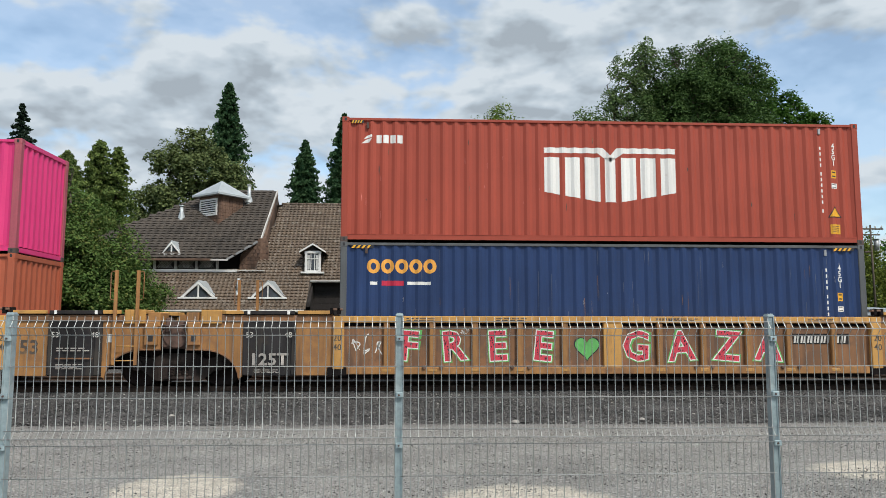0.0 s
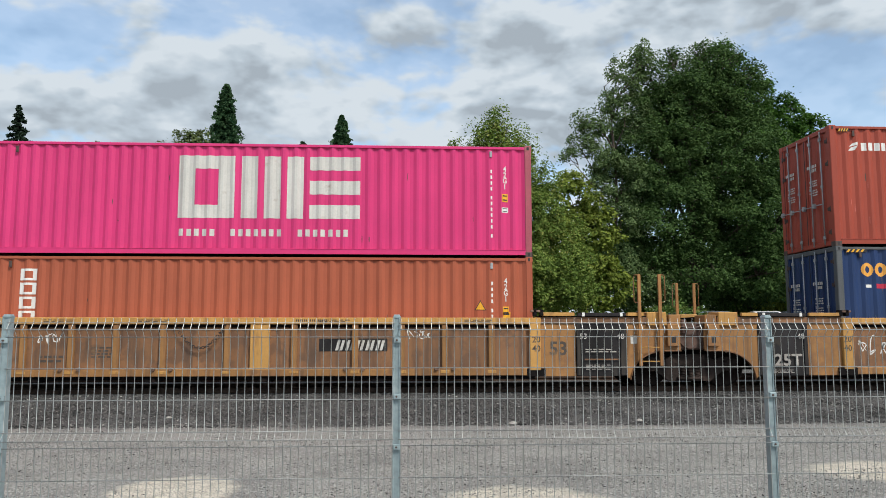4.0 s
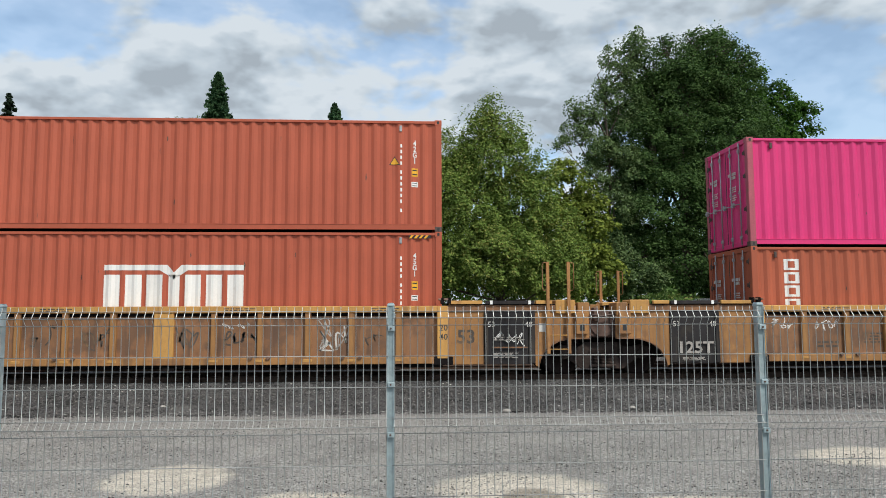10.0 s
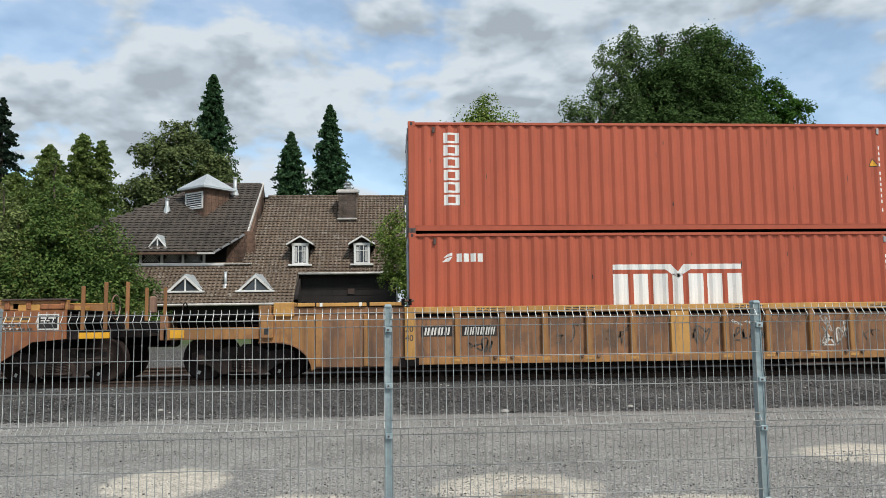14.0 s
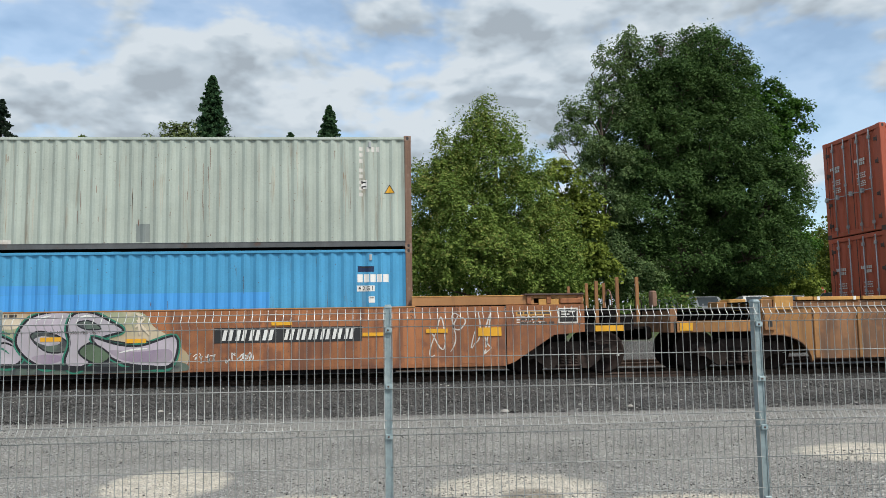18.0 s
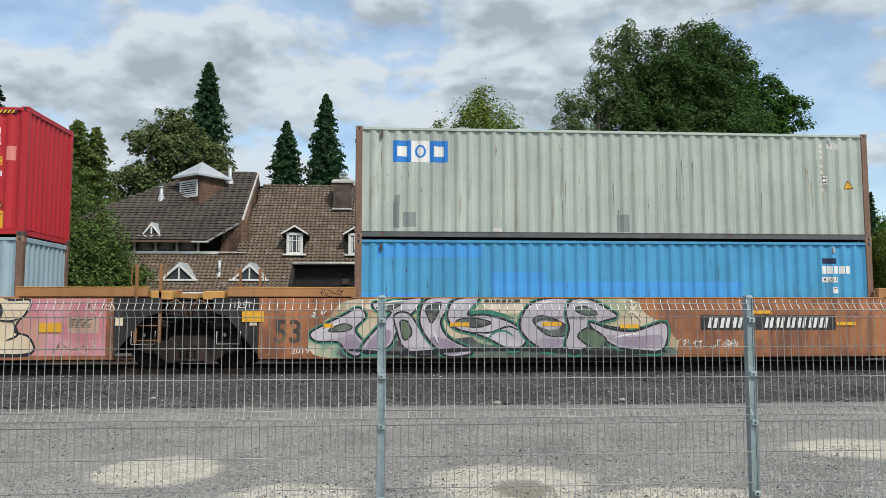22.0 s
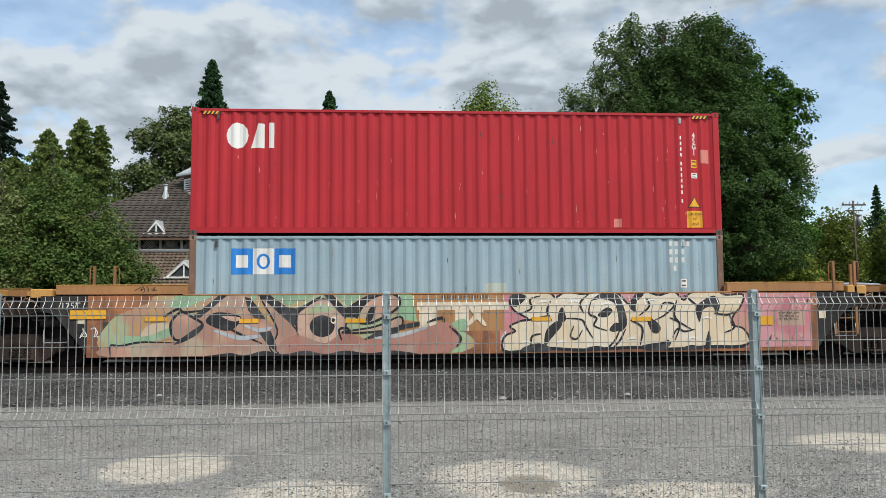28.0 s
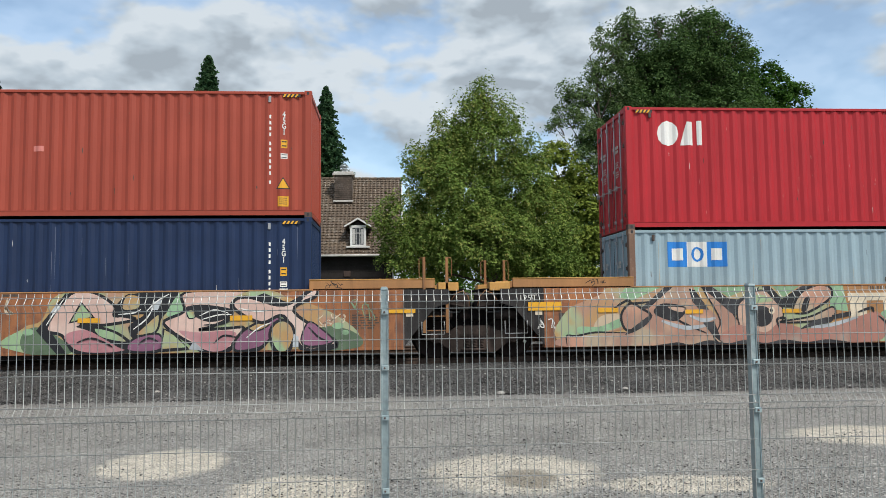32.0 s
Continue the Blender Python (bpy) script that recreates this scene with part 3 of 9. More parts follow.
def build_track(centre, label):
    track = thing("railway_track", label, "track", at=(0, centre, 0.2), group="railway tracks")
    prof = [(-.07, 0), (.07, 0), (.07, .012), (.012, .03), (.012, .13), (.036, .14), (.036, .165), (.028, .172), (-.028, .172), (-.036, .165), (-.036, .14), (-.012, .13), (-.012, .03), (-.07, .012)]
    me = Shape().prism(prof, "x", -60, 60).mesh("rail", mats["rail"])
    for y in (-0.7525, 0.7525):
        part("rail", me, None, track, at=(0, y, RAIL_TOP - 0.2 - 0.172))
    me = Shape().box(-.11, .11, -1.3, 1.3, -.12, .07, .012).mesh("sleeper", mats["tie"])
    for k in range(-28, 29):
        part("sleeper", me, None, track, at=pose(k * 0.53 + 0.03 * math.sin(k * 7.1), 0.03 * math.sin(k * 3.3), 0.0, 0, 0, 0.8 * math.sin(k * 5.7)))


build_track(TRACK_Y, "rusty steel rails on dark weathered wooden sleepers below the train")
build_track(22.3, "second rusty track on grey ballast behind the train")

# ---- the welded mesh fence ----
FENCE_Y, PITCH, POST_B = 5.02, 2.494, -0.037
TOP = 1.76  # the uppermost cross wire


def fence_parts():
    d, h = 0.0026, 0.047
    # folds: each V sticks out 40 mm towards the camera
    zs = [(TOP + 0.03, 0)]
    for apex in (TOP - 0.044, TOP - 0.740, TOP - 1.44):
        zs += [(apex + h, 0), (apex + 0.004, -0.037), (apex - 0.004, -0.037), (apex - h, 0)]
    zs.append((0.06, 0))
    wire = Shape().tube([(0, y, z) for z, y in zs], d, 5, smooth=True)
    rows = []
    for apex in (TOP - 0.044, TOP - 0.740, TOP - 1.44):
        rows += [(apex + h, 0), (apex, -0.037), (apex - h, 0)]
    rows += [(TOP - 0.044 - h - 0.2, 0), (TOP - 0.044 - h - 0.4, 0), (TOP - 0.74 - h - 0.2, 0), (TOP - 0.74 - h - 0.4, 0), (0.1, 0)]
    return wire.mesh("vertical_wire", mats["wire"]), Shape().tube([(-PITCH / 2 + .012, 0, 0), (PITCH / 2 - .012, 0, 0)], d + .0004, 5).mesh("cross_wire", mats["cross_wire"]), rows


def build_fence():
    wire, cross, rows = fence_parts()
    fence = thing("fence", "galvanised welded wire mesh fence on square steel posts", "fence", at=(0, FENCE_Y, 0))
    for k in range(-3, 3):
        x = POST_B + (k + 0.5) * PITCH
        panel = part("mesh_panel", cross, None, fence, "folded welded mesh panel", at=(x, 0.003 * math.sin(k * 4.0) - .005, TOP))
        for i in range(50):
            part("vertical_wire", wire, None, panel, at=((i - 24.5) * 0.0498, .005, -TOP))
        for z, y in rows[1:]:
            part("cross_wire", cross, None, panel, at=(0, y, z - TOP))
    body = Shape().box(-.0225, .0225, .012, .072, 0.0, 1.795, .004).mesh("post", mats["galv"])
    lips = [Shape().box(*e, .006, .0122, 0.0, 1.79, .001).mesh("groove_lip", mats["galv"]) for e in ((-.0235, -.014), (.014, .0235))]
    cap = Shape().box(-.025, .025, .006, .076, 1.79, 1.808, .006).box(-.02, .02, .012, .07, 1.806, 1.815, .004).mesh("cap", mats["galv"])
    clamp = Shape().box(-.019, .026, -.014, .008, -.017, .017, .003).mesh("clamp", mats["galv"])
    bolt = Shape().solid([(.007 * math.cos(a * math.pi / 3), -.014, .007 * math.sin(a * math.pi / 3)) for a in range(6)], [(.007 * math.cos(a * math.pi / 3), -.021, .007 * math.sin(a * math.pi / 3)) for a in range(6)]).mesh("bolt", mats["casting"])
    for k in range(-3, 4):
        post = part("post", body, None, fence, "square galvanised post", at=(POST_B + k * PITCH, 0, 0))
        for lip in lips:
            part("groove_lip", lip, None, post)
        part("cap", cap, None, post)
        for z in (1.648, 1.285, 0.965, 0.5):
            part("clamp", clamp, None, post, at=(0, 0, z))
            part("bolt", bolt, None, post, at=(0, 0, z))


build_fence()

# ---- the containers ----
LEN, WID, HIGH, LOW = 12.192, 2.438, 2.896, 2.591
FLOOR_A, FLOOR_B = 0.81, 0.775  # undersides of the lower boxes, above the ground


def corrugated(x0, x1, pitch=0.278, depth=0.037):
    """Steps of (along, depth) for a corrugated sheet from x0 to x1."""
    n = max(1, round((x1 - x0) / pitch))
    p = (x1 - x0) / n
    out = [(x0, 0.0)]
    for k in range(n):
        a = x0 + k * p
        out += [(a + 0.10 * p, 0.0), (a + 0.36 * p, depth), (a + 0.64 * p, depth), (a + 0.90 * p, 0.0)]
    return out + [(x1, 0.0)]


def sheet(steps, place, lo, hi, thick=0.004):
    """A corrugated sheet: place(along, depth, height) gives each corner."""
    sh = Shape()
    n = len(steps)
    for d in (0, thick):
        for a, dep in steps:
            sh.v += [place(a, dep + d, lo), place(a, dep + d, hi)]
    for i in range(n - 1):
        sh.f += [(2 * i, 2 * i + 2, 2 * i + 3, 2 * i + 1), (2 * n + 2 * i + 1, 2 * n + 2 * i + 3, 2 * n + 2 * i + 2, 2 * n + 2 * i),
                 (2 * i + 1, 2 * i + 3, 2 * n + 2 * i + 3, 2 * n + 2 * i + 1), (2 * i, 2 * n + 2 * i, 2 * n + 2 * i + 2, 2 * i + 2)]
        sh.smooth += [False] * 4
    return sh


made_meshes = {}


def shared(key, make, material):
    if (key, material.name) not in made_meshes:
        made_meshes[key, material.name] = make().mesh(key[0], material)
    return made_meshes[key, material.name]


def casting_shape():
    sh = Shape().box(-.081, .081, -.089, .089, -.059, .059, .006)
    return sh


def door_print(H):
    """Rows of short bars for the small print on a door."""
    sh = Shape()
    for row, (z, n, h) in enumerate(((.70, 6, .075), (.665, 4, .075), (.58, 5, .03), (.56, 4, .03), (.54, 5, .03), (.50, 4, .03), (.48, 5, .03), (.46, 3, .03))):
        for k in range(n):
            sh.box(.018, .0195, .52 + k * .075 + .02 * (row % 2), .575 + k * .075 + .02 * (row % 2), H * z, H * z + h)
    return sh


def container(label, high, skin, frame_skin=None, post_skin=None, sill_skin=None):
    """A 40-foot box, its origin at the middle of its underside's near long edge's left end: x along, y into the train."""
    box = thing("shipping_container", label, "container", group="containers on the train")
    fr, po = mats[frame_skin or skin], mats[post_skin or frame_skin or skin]
    sk = mats[skin]
    H = high
    part("side_panel", shared(("side_panel", H), lambda: sheet(corrugated(.13, LEN - .13), lambda a, d, z: (a, .022 + d, z), .165, H - .075), sk), None, box)
    part("far_side_panel", shared(("far_side_panel", H), lambda: sheet(corrugated(.13, LEN - .13), lambda a, d, z: (a, WID - .022 - d, z), .165, H - .075), sk), None, box)
    part("roof_panel", shared(("roof_panel", H), lambda: sheet(corrugated(.10, LEN - .10, .209, .02), lambda a, d, y: (a, y, H - .024 - d), .06, WID - .06), sk), None, box)
    part("front_wall", shared(("front_wall", H), lambda: sheet(corrugated(.10, WID - .10, .25, .040), lambda a, d, z: (LEN - .025 - d, a, z), .165, H - .10), sk), None, box)
    for y in (0, WID - .06):
        part("top_rail", shared(("top_rail", H), lambda: Shape().box(.15, LEN - .15, .008, .068, H - .085, H - .022, .006), fr), None, box, at=(0, y if y == 0 else WID - .076, 0))
        part("bottom_rail", shared(("bottom_rail", H), lambda: Shape().box(.15, LEN - .15, .010, .056, .055, .17, .006).box(.15, LEN - .15, .002, .07, .05, .062).box(.15, LEN - .15, .002, .05, .160, .172), mats[sill_skin] if sill_skin else fr), None, box, at=(0, y if y == 0 else WID - .062, 0))
    for x in (.004, LEN - .154):
        for y in (.004, WID - .154):
            part("corner_post", shared(("corner_post", H), lambda: Shape().box(0, .15, 0, .15, .10, H - .10, .012), po), None, box, at=(x, y, 0))
    cs = mats["casting"] if post_skin != "rusty" else mats["rusty"]
    for x in (.081, LEN - .081):
        for y in (.081, WID - .081):
            for z in (.059, H - .059):
                c = part("corner_casting", shared(("corner_casting", 0), casting_shape, po if z > 1 else cs), None, box, at=(x, y + (.008 if y < 1 else -.008), z))
                part("slot", shared(("slot", 0), lambda: Shape().prism([(-.022 + .0, -.035), (.022, -.035), (.028, 0), (.022, .035), (-.022, .035), (-.028, 0)], "y", -.0915, -.088), mats["black"]), None, c)
    for z, name in ((.03, "bottom_sill"), (H - .115, "top_header")):
        part(name, shared((name, H), lambda: Shape().box(LEN - .11, LEN - .012, .15, WID - .15, 0, .11, .006), fr), None, box, at=(0, 0, z))
        part("door_sill" if z < 1 else "door_header", shared(("door_sill", H), lambda: Shape().box(.012, .11, .15, WID - .15, 0, .11, .006), fr), None, box, at=(0, 0, z))
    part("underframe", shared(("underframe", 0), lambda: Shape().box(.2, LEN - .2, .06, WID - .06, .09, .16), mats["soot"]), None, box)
    # two doors at the left end, each with two locking bars
    for k in (0, 1):
        y0 = .16 + k * 1.065
        door = part("door", shared(("door", H), lambda: sheet(corrugated(0, 1.05, .35, .03), lambda a, d, z: (.035 + d, a, z), .15, H - .12, .03).box(.022, .06, 0, .07, .14, H - .115, .004).box(.022, .06, .98, 1.05, .14, H - .115, .004), sk), None, box, at=(0, y0, 0))
        for b in (.27, .76):
            bar = part("locking_bar", shared(("locking_bar", H), lambda: Shape().tube([(0, 0, .06), (0, 0, H - .06)], .017, 8).box(-.03, .012, -.04, .04, .20, .28, .004).box(-.03, .012, -.04, .04, H - .30, H - .22, .004).box(-.03, .012, -.035, .035, H * .5, H * .5 + .07, .004), mats["door_bar"]), None, door, at=(-.002, b, 0))
            part("door_handle", shared(("door_handle", 0), lambda: Shape().tube([(-.02, -.01, 1.05), (-.05, .1, 1.05), (-.05, .42, 1.06)], .012, 6).box(-.06, .0, .30, .38, 1.0, 1.12, .005), mats["door_bar"]), None, bar)
        for e in (-.012, 1.048):
            part("door_seal", shared(("door_seal", H), lambda: Shape().box(.016, .034, 0, .016, .14, H - .115, .002), mats["black"]), None, door, at=(0, e, 0))
        for z in (.35, .9, H - .9, H - .35):
            part("hinge", shared(("hinge", 0), lambda: Shape().tube([(.015, 0, -.07), (.015, 0, .07)], .022, 6).box(.0, .03, 0, .12, -.04, .04, .004), mats["casting"]), None, door, at=(0, -.02 if k == 0 else 1.06, z) if k == 0 else pose(0, 1.07, z, 0, 0, 0) @ Matrix.Diagonal((1, -1, 1, 1)))
        tagged(part("door_marking", door_print(H), mats["offwhite"], door, "white lettering too small to read"), kind="stuff")
    part("lifting_lug", Shape().box(.56, .62, .0, .03, H - .27, H - .13, .006), mats["casting"], box)
    part("lifting_lug", Shape().box(LEN - .97, LEN - .91, .0, .03, H - .27, H - .13, .006), mats["door_bar"], box)
    return box


FACE = 0.019  # flat markings lie just proud of the corrugations


STEPS = corrugated(.13, LEN - .13)


def cut(poly, lo, hi):
    """The piece of a convex outline between two heights of its first number."""
    for side, lim in ((1, lo), (-1, hi)):
        out = []
        for p, q in zip(poly, poly[1:] + poly[:1]):
            a, b = side * (p[0] - lim), side * (q[0] - lim)
            if a >= 0:
                out.append(p)
            if a * b < 0:
                k = a / (a - b)
                out.append((lim, p[1] + k * (q[1] - p[1])))
        poly = out
        if len(poly) < 3:
            return []
    return poly


def plate(shape_pts, y=FACE, flat=False):
    """Paint or foil on the side: convex outlines in x and z, laid over the corrugations."""
    sh = Shape()
    lift = y - .022
    for o in shape_pts:
        if flat:
            sh.poly([(x, y, z) for x, z in o])
            continue
        xs = [p[0] for p in o]
        for (x0, d0), (x1, d1) in zip([(-1, 0)] + STEPS, STEPS + [(LEN + 1, 0)]):
            if x1 <= min(xs) or x0 >= max(xs):
                continue
            c = cut(list(o), x0, x1)
            if c:
                sh.poly([(x, .022 + lift + d0 + (d1 - d0) * (x - x0) / (x1 - x0), z) for x, z in c])
    return sh


def welded(name, shape, material):
    """A shape whose touching pieces are joined into one sheet."""
    me = shape.mesh(name, material)
    bm = bmesh.new()
    bm.from_mesh(me)
    bmesh.ops.remove_doubles(bm, verts=bm.verts, dist=.0005)
    bm.to_mesh(me)
    bm.free()
    return me


def rect(x0, x1, z0, z1):
    return [(x0, z0), (x1, z0), (x1, z1), (x0, z1)]


def number_bars(box, H, x, z_top, n=11, w=.040, step=.135, skin="white", gap=(4, 10)):
    """A column of plain bars where the box's own number is written."""
    z = z_top
    sh = []
    for k in range(n):
        if k in gap:
            z -= step * .55
        sh.append(rect(x - w / 2, x + w / 2, z - step * .60, z))
        z -= step
    tagged(part("number_mark", plate(sh), mats[skin], box, "column of white number marks"), kind="stuff")


def size_code(box, text, x, z, size=.175):
    for k, ch in enumerate(text):
        written("size_code", letters(ch, size, .8, .004), mats["white"], box, x, FACE, z - k * size * .78)


def warning_triangle(box, x, z, s=.26):
    part("warning_sticker", plate([[(x - s * .62, z), (x + s * .62, z), (x, z + s * 1.05)]], FACE - .001), mats["black"], box, "black-edged yellow warning triangle")
    part("warning_face", plate([[(x - s * .48, z + s * .08), (x + s * .48, z + s * .08), (x, z + s * .9)]], FACE - .004), mats["yellow"], box, "yellow triangle")


def sticker(box, x, z, w, h, skin="yellow", lines=2):
    s = part("sticker", plate([rect(x - w / 2, x + w / 2, z - h / 2, z + h / 2)]), mats[skin], box, "printed sticker")
    if lines:
        part("print", plate([rect(x - w * .36, x + w * .36, z + h * (.26 - .5 * k / max(lines - 1, 1)) - h * .07, z + h * (.26 - .5 * k / max(lines - 1, 1)) + h * .07) for k in range(lines)], FACE - .003), mats["black"], s)


def hazard_strip(box, H, x0, x1, z=None):
    z = z or H - .10
    w = (x1 - x0) / 9
    part("hazard_strip", plate([rect(x0, x1, z - .05, z + .02)], .005, True), mats["black"], box, "black and yellow height strip")
    part("hazard_stripe", plate([[(x0 + 2 * k * w, z - .05), (x0 + (2 * k + 1) * w, z - .05), (x0 + (2 * k + 2) * w, z + .02), (x0 + (2 * k + 1) * w, z + .02)] for k in range(4)], .003, True), mats["yellow"], box)


def yellow_board(box, x, z, w=.24, h=.23):
    s = part("caution_sign", plate([rect(x - w / 2, x + w / 2, z - h / 2, z + h / 2)]), mats["yellow"], box, "plain yellow notice")
    part("print", plate([rect(x - w * .36, x + w * .36, z + h * (.28 - .19 * k), z + h * (.34 - .19 * k)) for k in range(4)], FACE - .003), mats["faint"], s)


def caution_board(box, x, z, w=.36, h=.40):
    s = part("caution_sign", plate([rect(x - w / 2, x + w / 2, z - h / 2, z + h / 2)]), mats["yellow"], box, "yellow caution sign")
    for k, word in enumerate(("CAUTION", "9'6\"", "HIGH")):
        written("sign_text", letters(word, .085, .8, .001), mats["black"], s, x, FACE - .003, z + h * (.30 - .29 * k))


def scuffs(box, H, seed, n=10, skin="faint", big=.05):
    """Scrapes and dents where the paint has gone."""
    rng = random.Random(seed)
    sh = []
    for _ in range(n):
        x, z, a, b = rng.uniform(.4, LEN - .4), rng.uniform(.3, H - .4), rng.uniform(.008, big), rng.uniform(.03, .22)
        sh.append([(x + a * rng.uniform(.3, .6) * math.cos(t * 1.05) , z + b * rng.uniform(.3, .6) * math.sin(t * 1.05)) for t in range(6)])
    tagged(part("scuff", plate(sh, FACE + .0005), mats[skin], box, "scraped paint"), kind="stuff")


def stains(box, H, seed, n, skin, wide=.014, long=1.2):
    """Thin runs down the corrugations."""
    rng = random.Random(seed)
    sh = []
    for _ in range(n):
        x, z, w, l = rng.uniform(.3, LEN - .3), rng.uniform(.9, H - .12), wide * rng.uniform(.35, 1), rng.uniform(.12, long)
        e = max(.20, z - l)
        sh.append([(x - w * .5, z), (x + w * .5, z), (x + w * .3 + .006, (z + e) / 2), (x + w * .12, e), (x - w * .12, e), (x - w * .3, (z + e) / 2)])
    tagged(part("stain", plate(sh, FACE + .0003), mats[skin], box, "thin run-down stains"), kind="stuff")


# plain shapes for the painted marks of the shipping lines
def marks(box, name, outlines, skin, label, y=FACE):
    for o in outlines:
        part(name, plate([o], y), mats[skin], box, label)


def big_white_mark(box, x, z, w, h):
    """White upright bars under a chevron."""
    c = x + w * .5
    bar = [rect(x, c - w * .10, z + h * .90, z + h), [(c - w * .10, z + h * .90), (c, z + h * .74), (c, z + h * .86), (c - w * .05, z + h), (c - w * .10, z + h)],
           [(c, z + h * .74), (c + w * .10, z + h * .90), (c + w * .10, z + h), (c + w * .05, z + h), (c, z + h * .86)], rect(c + w * .10, x + w, z + h * .90, z + h)]
    part("painted_chevron", plate(bar), mats["white"], box, "white painted chevron bar")
    def foot(u):
        return h * (.18 - .18 * min(u / .42, (1 - u) / .42, 1))
    cols = [(.0, .115), (.155, .27), (.305, .42), (.46, .54), (.58, .695), (.73, .845), (.885, 1.0)]
    marks(box, "painted_bar", [[(x + a * w, z + foot(a)), (x + b * w, z + foot(b)), (x + b * w, z + h * .82), (x + a * w, z + h * .82)] for a, b in cols], "white", "white painted upright bar")


def small_white_mark(box, x, z, w=.92, h=.22):
    marks(box, "painted_emblem", [[(x, z), (x + .17, z + .02), (x + .24, z + .13), (x + .10, z + .09)], [(x + .04, z + .10), (x + .24, z + .15), (x + .24, z + .22), (x + .12, z + .18)]], "white", "white swoosh")
    marks(box, "painted_block", [rect(x + .34 + k * .16, x + .46 + k * .16, z + .01, z + .20) for k in range(4)], "white", "small white block")


def ring_and_bars(box, x, z, h):
    """A square ring, upright bars and level bars, in white."""
    w = .26 * h
    part("painted_ring", plate([rect(x, x + w, z, z + h), rect(x + h * .88 - w, x + h * .88, z, z + h), rect(x + w, x + h * .88 - w, z, z + h * .21), rect(x + w, x + h * .88 - w, z + h * .79, z + h)]), mats["offwhite"], box, "white square ring")
    a = x + h * .98
    marks(box, "painted_bar", [rect(a, a + w, z, z + h), rect(a + h * .36, a + h * .36 + w, z, z + h), rect(a + h * .72, a + h * .72 + w, z, z + h)], "offwhite", "white upright bar")
    a = x + h * 2.06
    marks(box, "painted_bar", [rect(a, a + h * .80, z + h * q, z + h * (q + .22)) for q in (0, .39, .78)], "offwhite", "white level bar")


def small_row(box, x, z, n, w, h, gap=.4, skin="offwhite", name="painted_block"):
    marks(box, name, [rect(x + k * w * (1 + gap), x + k * w * (1 + gap) + w, z, z + h) for k in range(n)], skin, "small painted block")


def column_mark(box, x, z_top, n, w=.36, h=.31):
    """Plain blocks one under another where a word runs down."""
    for k in range(n):
        a, b, z, e = x - w / 2, x + w / 2, z_top - (k + .84) * h, z_top - k * h
        part("painted_block", plate([rect(a, b, z, z + h * .17), rect(a, b, e - h * .17, e), rect(a, a + w * .26, z + h * .17, e - h * .17), rect(b - w * .26, b, z + h * .17, e - h * .17)]), mats["white"], box, "hollow white painted block")


def flag_mark(box, x, z, w=1.42, h=.56):
    """Three squares, blue, white, blue, each with a plain mark."""
    for k, c in enumerate(("flag_blue", "white", "flag_blue")):
        q = part("painted_square", plate([rect(x + k * w / 3, x + (k + 1) * w / 3, z, z + h)]), mats[c], box, ("blue" if k != 1 else "white") + " painted square")
        cx, cz, r = x + (k + .5) * w / 3, z + h / 2, h * .30
        if k == 1:
            part("painted_ring", plate([[(cx + a * math.cos(t), cz + b * math.sin(t)), (cx + a * math.cos(u), cz + b * math.sin(u)), (cx + .58 * a * math.cos(u), cz + .72 * b * math.sin(u)), (cx + .58 * a * math.cos(t), cz + .72 * b * math.sin(t))] for a, b in ((r * .85, r),) for t, u in ((i * math.pi / 8, (i + 1) * math.pi / 8) for i in range(16))], FACE - .003), mats["flag_blue"], q)
        else:
            part("painted_mark", plate([rect(cx - r * .75, cx + r * .75, cz - r * .8, cz + r * .8)], FACE - .003), mats["white"], q)


mats["flag_blue"] = paint("flag_blue_paint", (0.016, 0.19, 0.58), 0.5, 0, 0.08, 30, patch=((0.3, 0.4, 0.45), 0.70))
mats["orange_mark"] = paint("orange_marking", (0.78, 0.36, 0.06), 0.6, 0, 0.06)
mats["red_mark"] = paint("red_marking", (0.45, 0.015, 0.05), 0.6, 0, 0.06)
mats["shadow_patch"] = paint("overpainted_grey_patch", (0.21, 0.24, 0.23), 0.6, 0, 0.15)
mats["pink_patch"] = paint("faded_pink_repair_patch", (0.60, 0.20, 0.17), 0.6, 0, 0.1)
CORNERS = {}
boxes = {}


def right_marks(box, H, code, dx=0.0, tri=True, board=None):
    x = LEN - .62 + dx
    number_bars(box, H, x - .31, H - .56)
    size_code(box, code, x, H - .55)
    sticker(box, x, H - 1.22, .14, .19)
    sticker(box, x, H - 1.50, .15, .12, "white", 2)
    if tri:
        warning_triangle(box, x - .02, H - 2.25 if H > 2.7 else H - 2.2)
    if board:
        board(box, x - .02, H - 2.53)


def stack(key, lower, upper):
    boxes[key] = (lower, upper)


mats["navy_chalk"] = paint("chalky_navy_run", (0.075, 0.095, 0.15), 0.7, 0, 0.2)
mats["pale_chalk"] = paint("pale_chalky_run", (0.37, 0.37, 0.315), 0.7, 0, 0.2, patch=((0.27, 0.19, 0.11), 0.56))
mats["pink_post"] = paint("chafed_pink_post_paint", (0.40, 0.085, 0.115), 0.6, 0, 0.2, 25, patch=((0.24, 0.10, 0.08), 0.55))
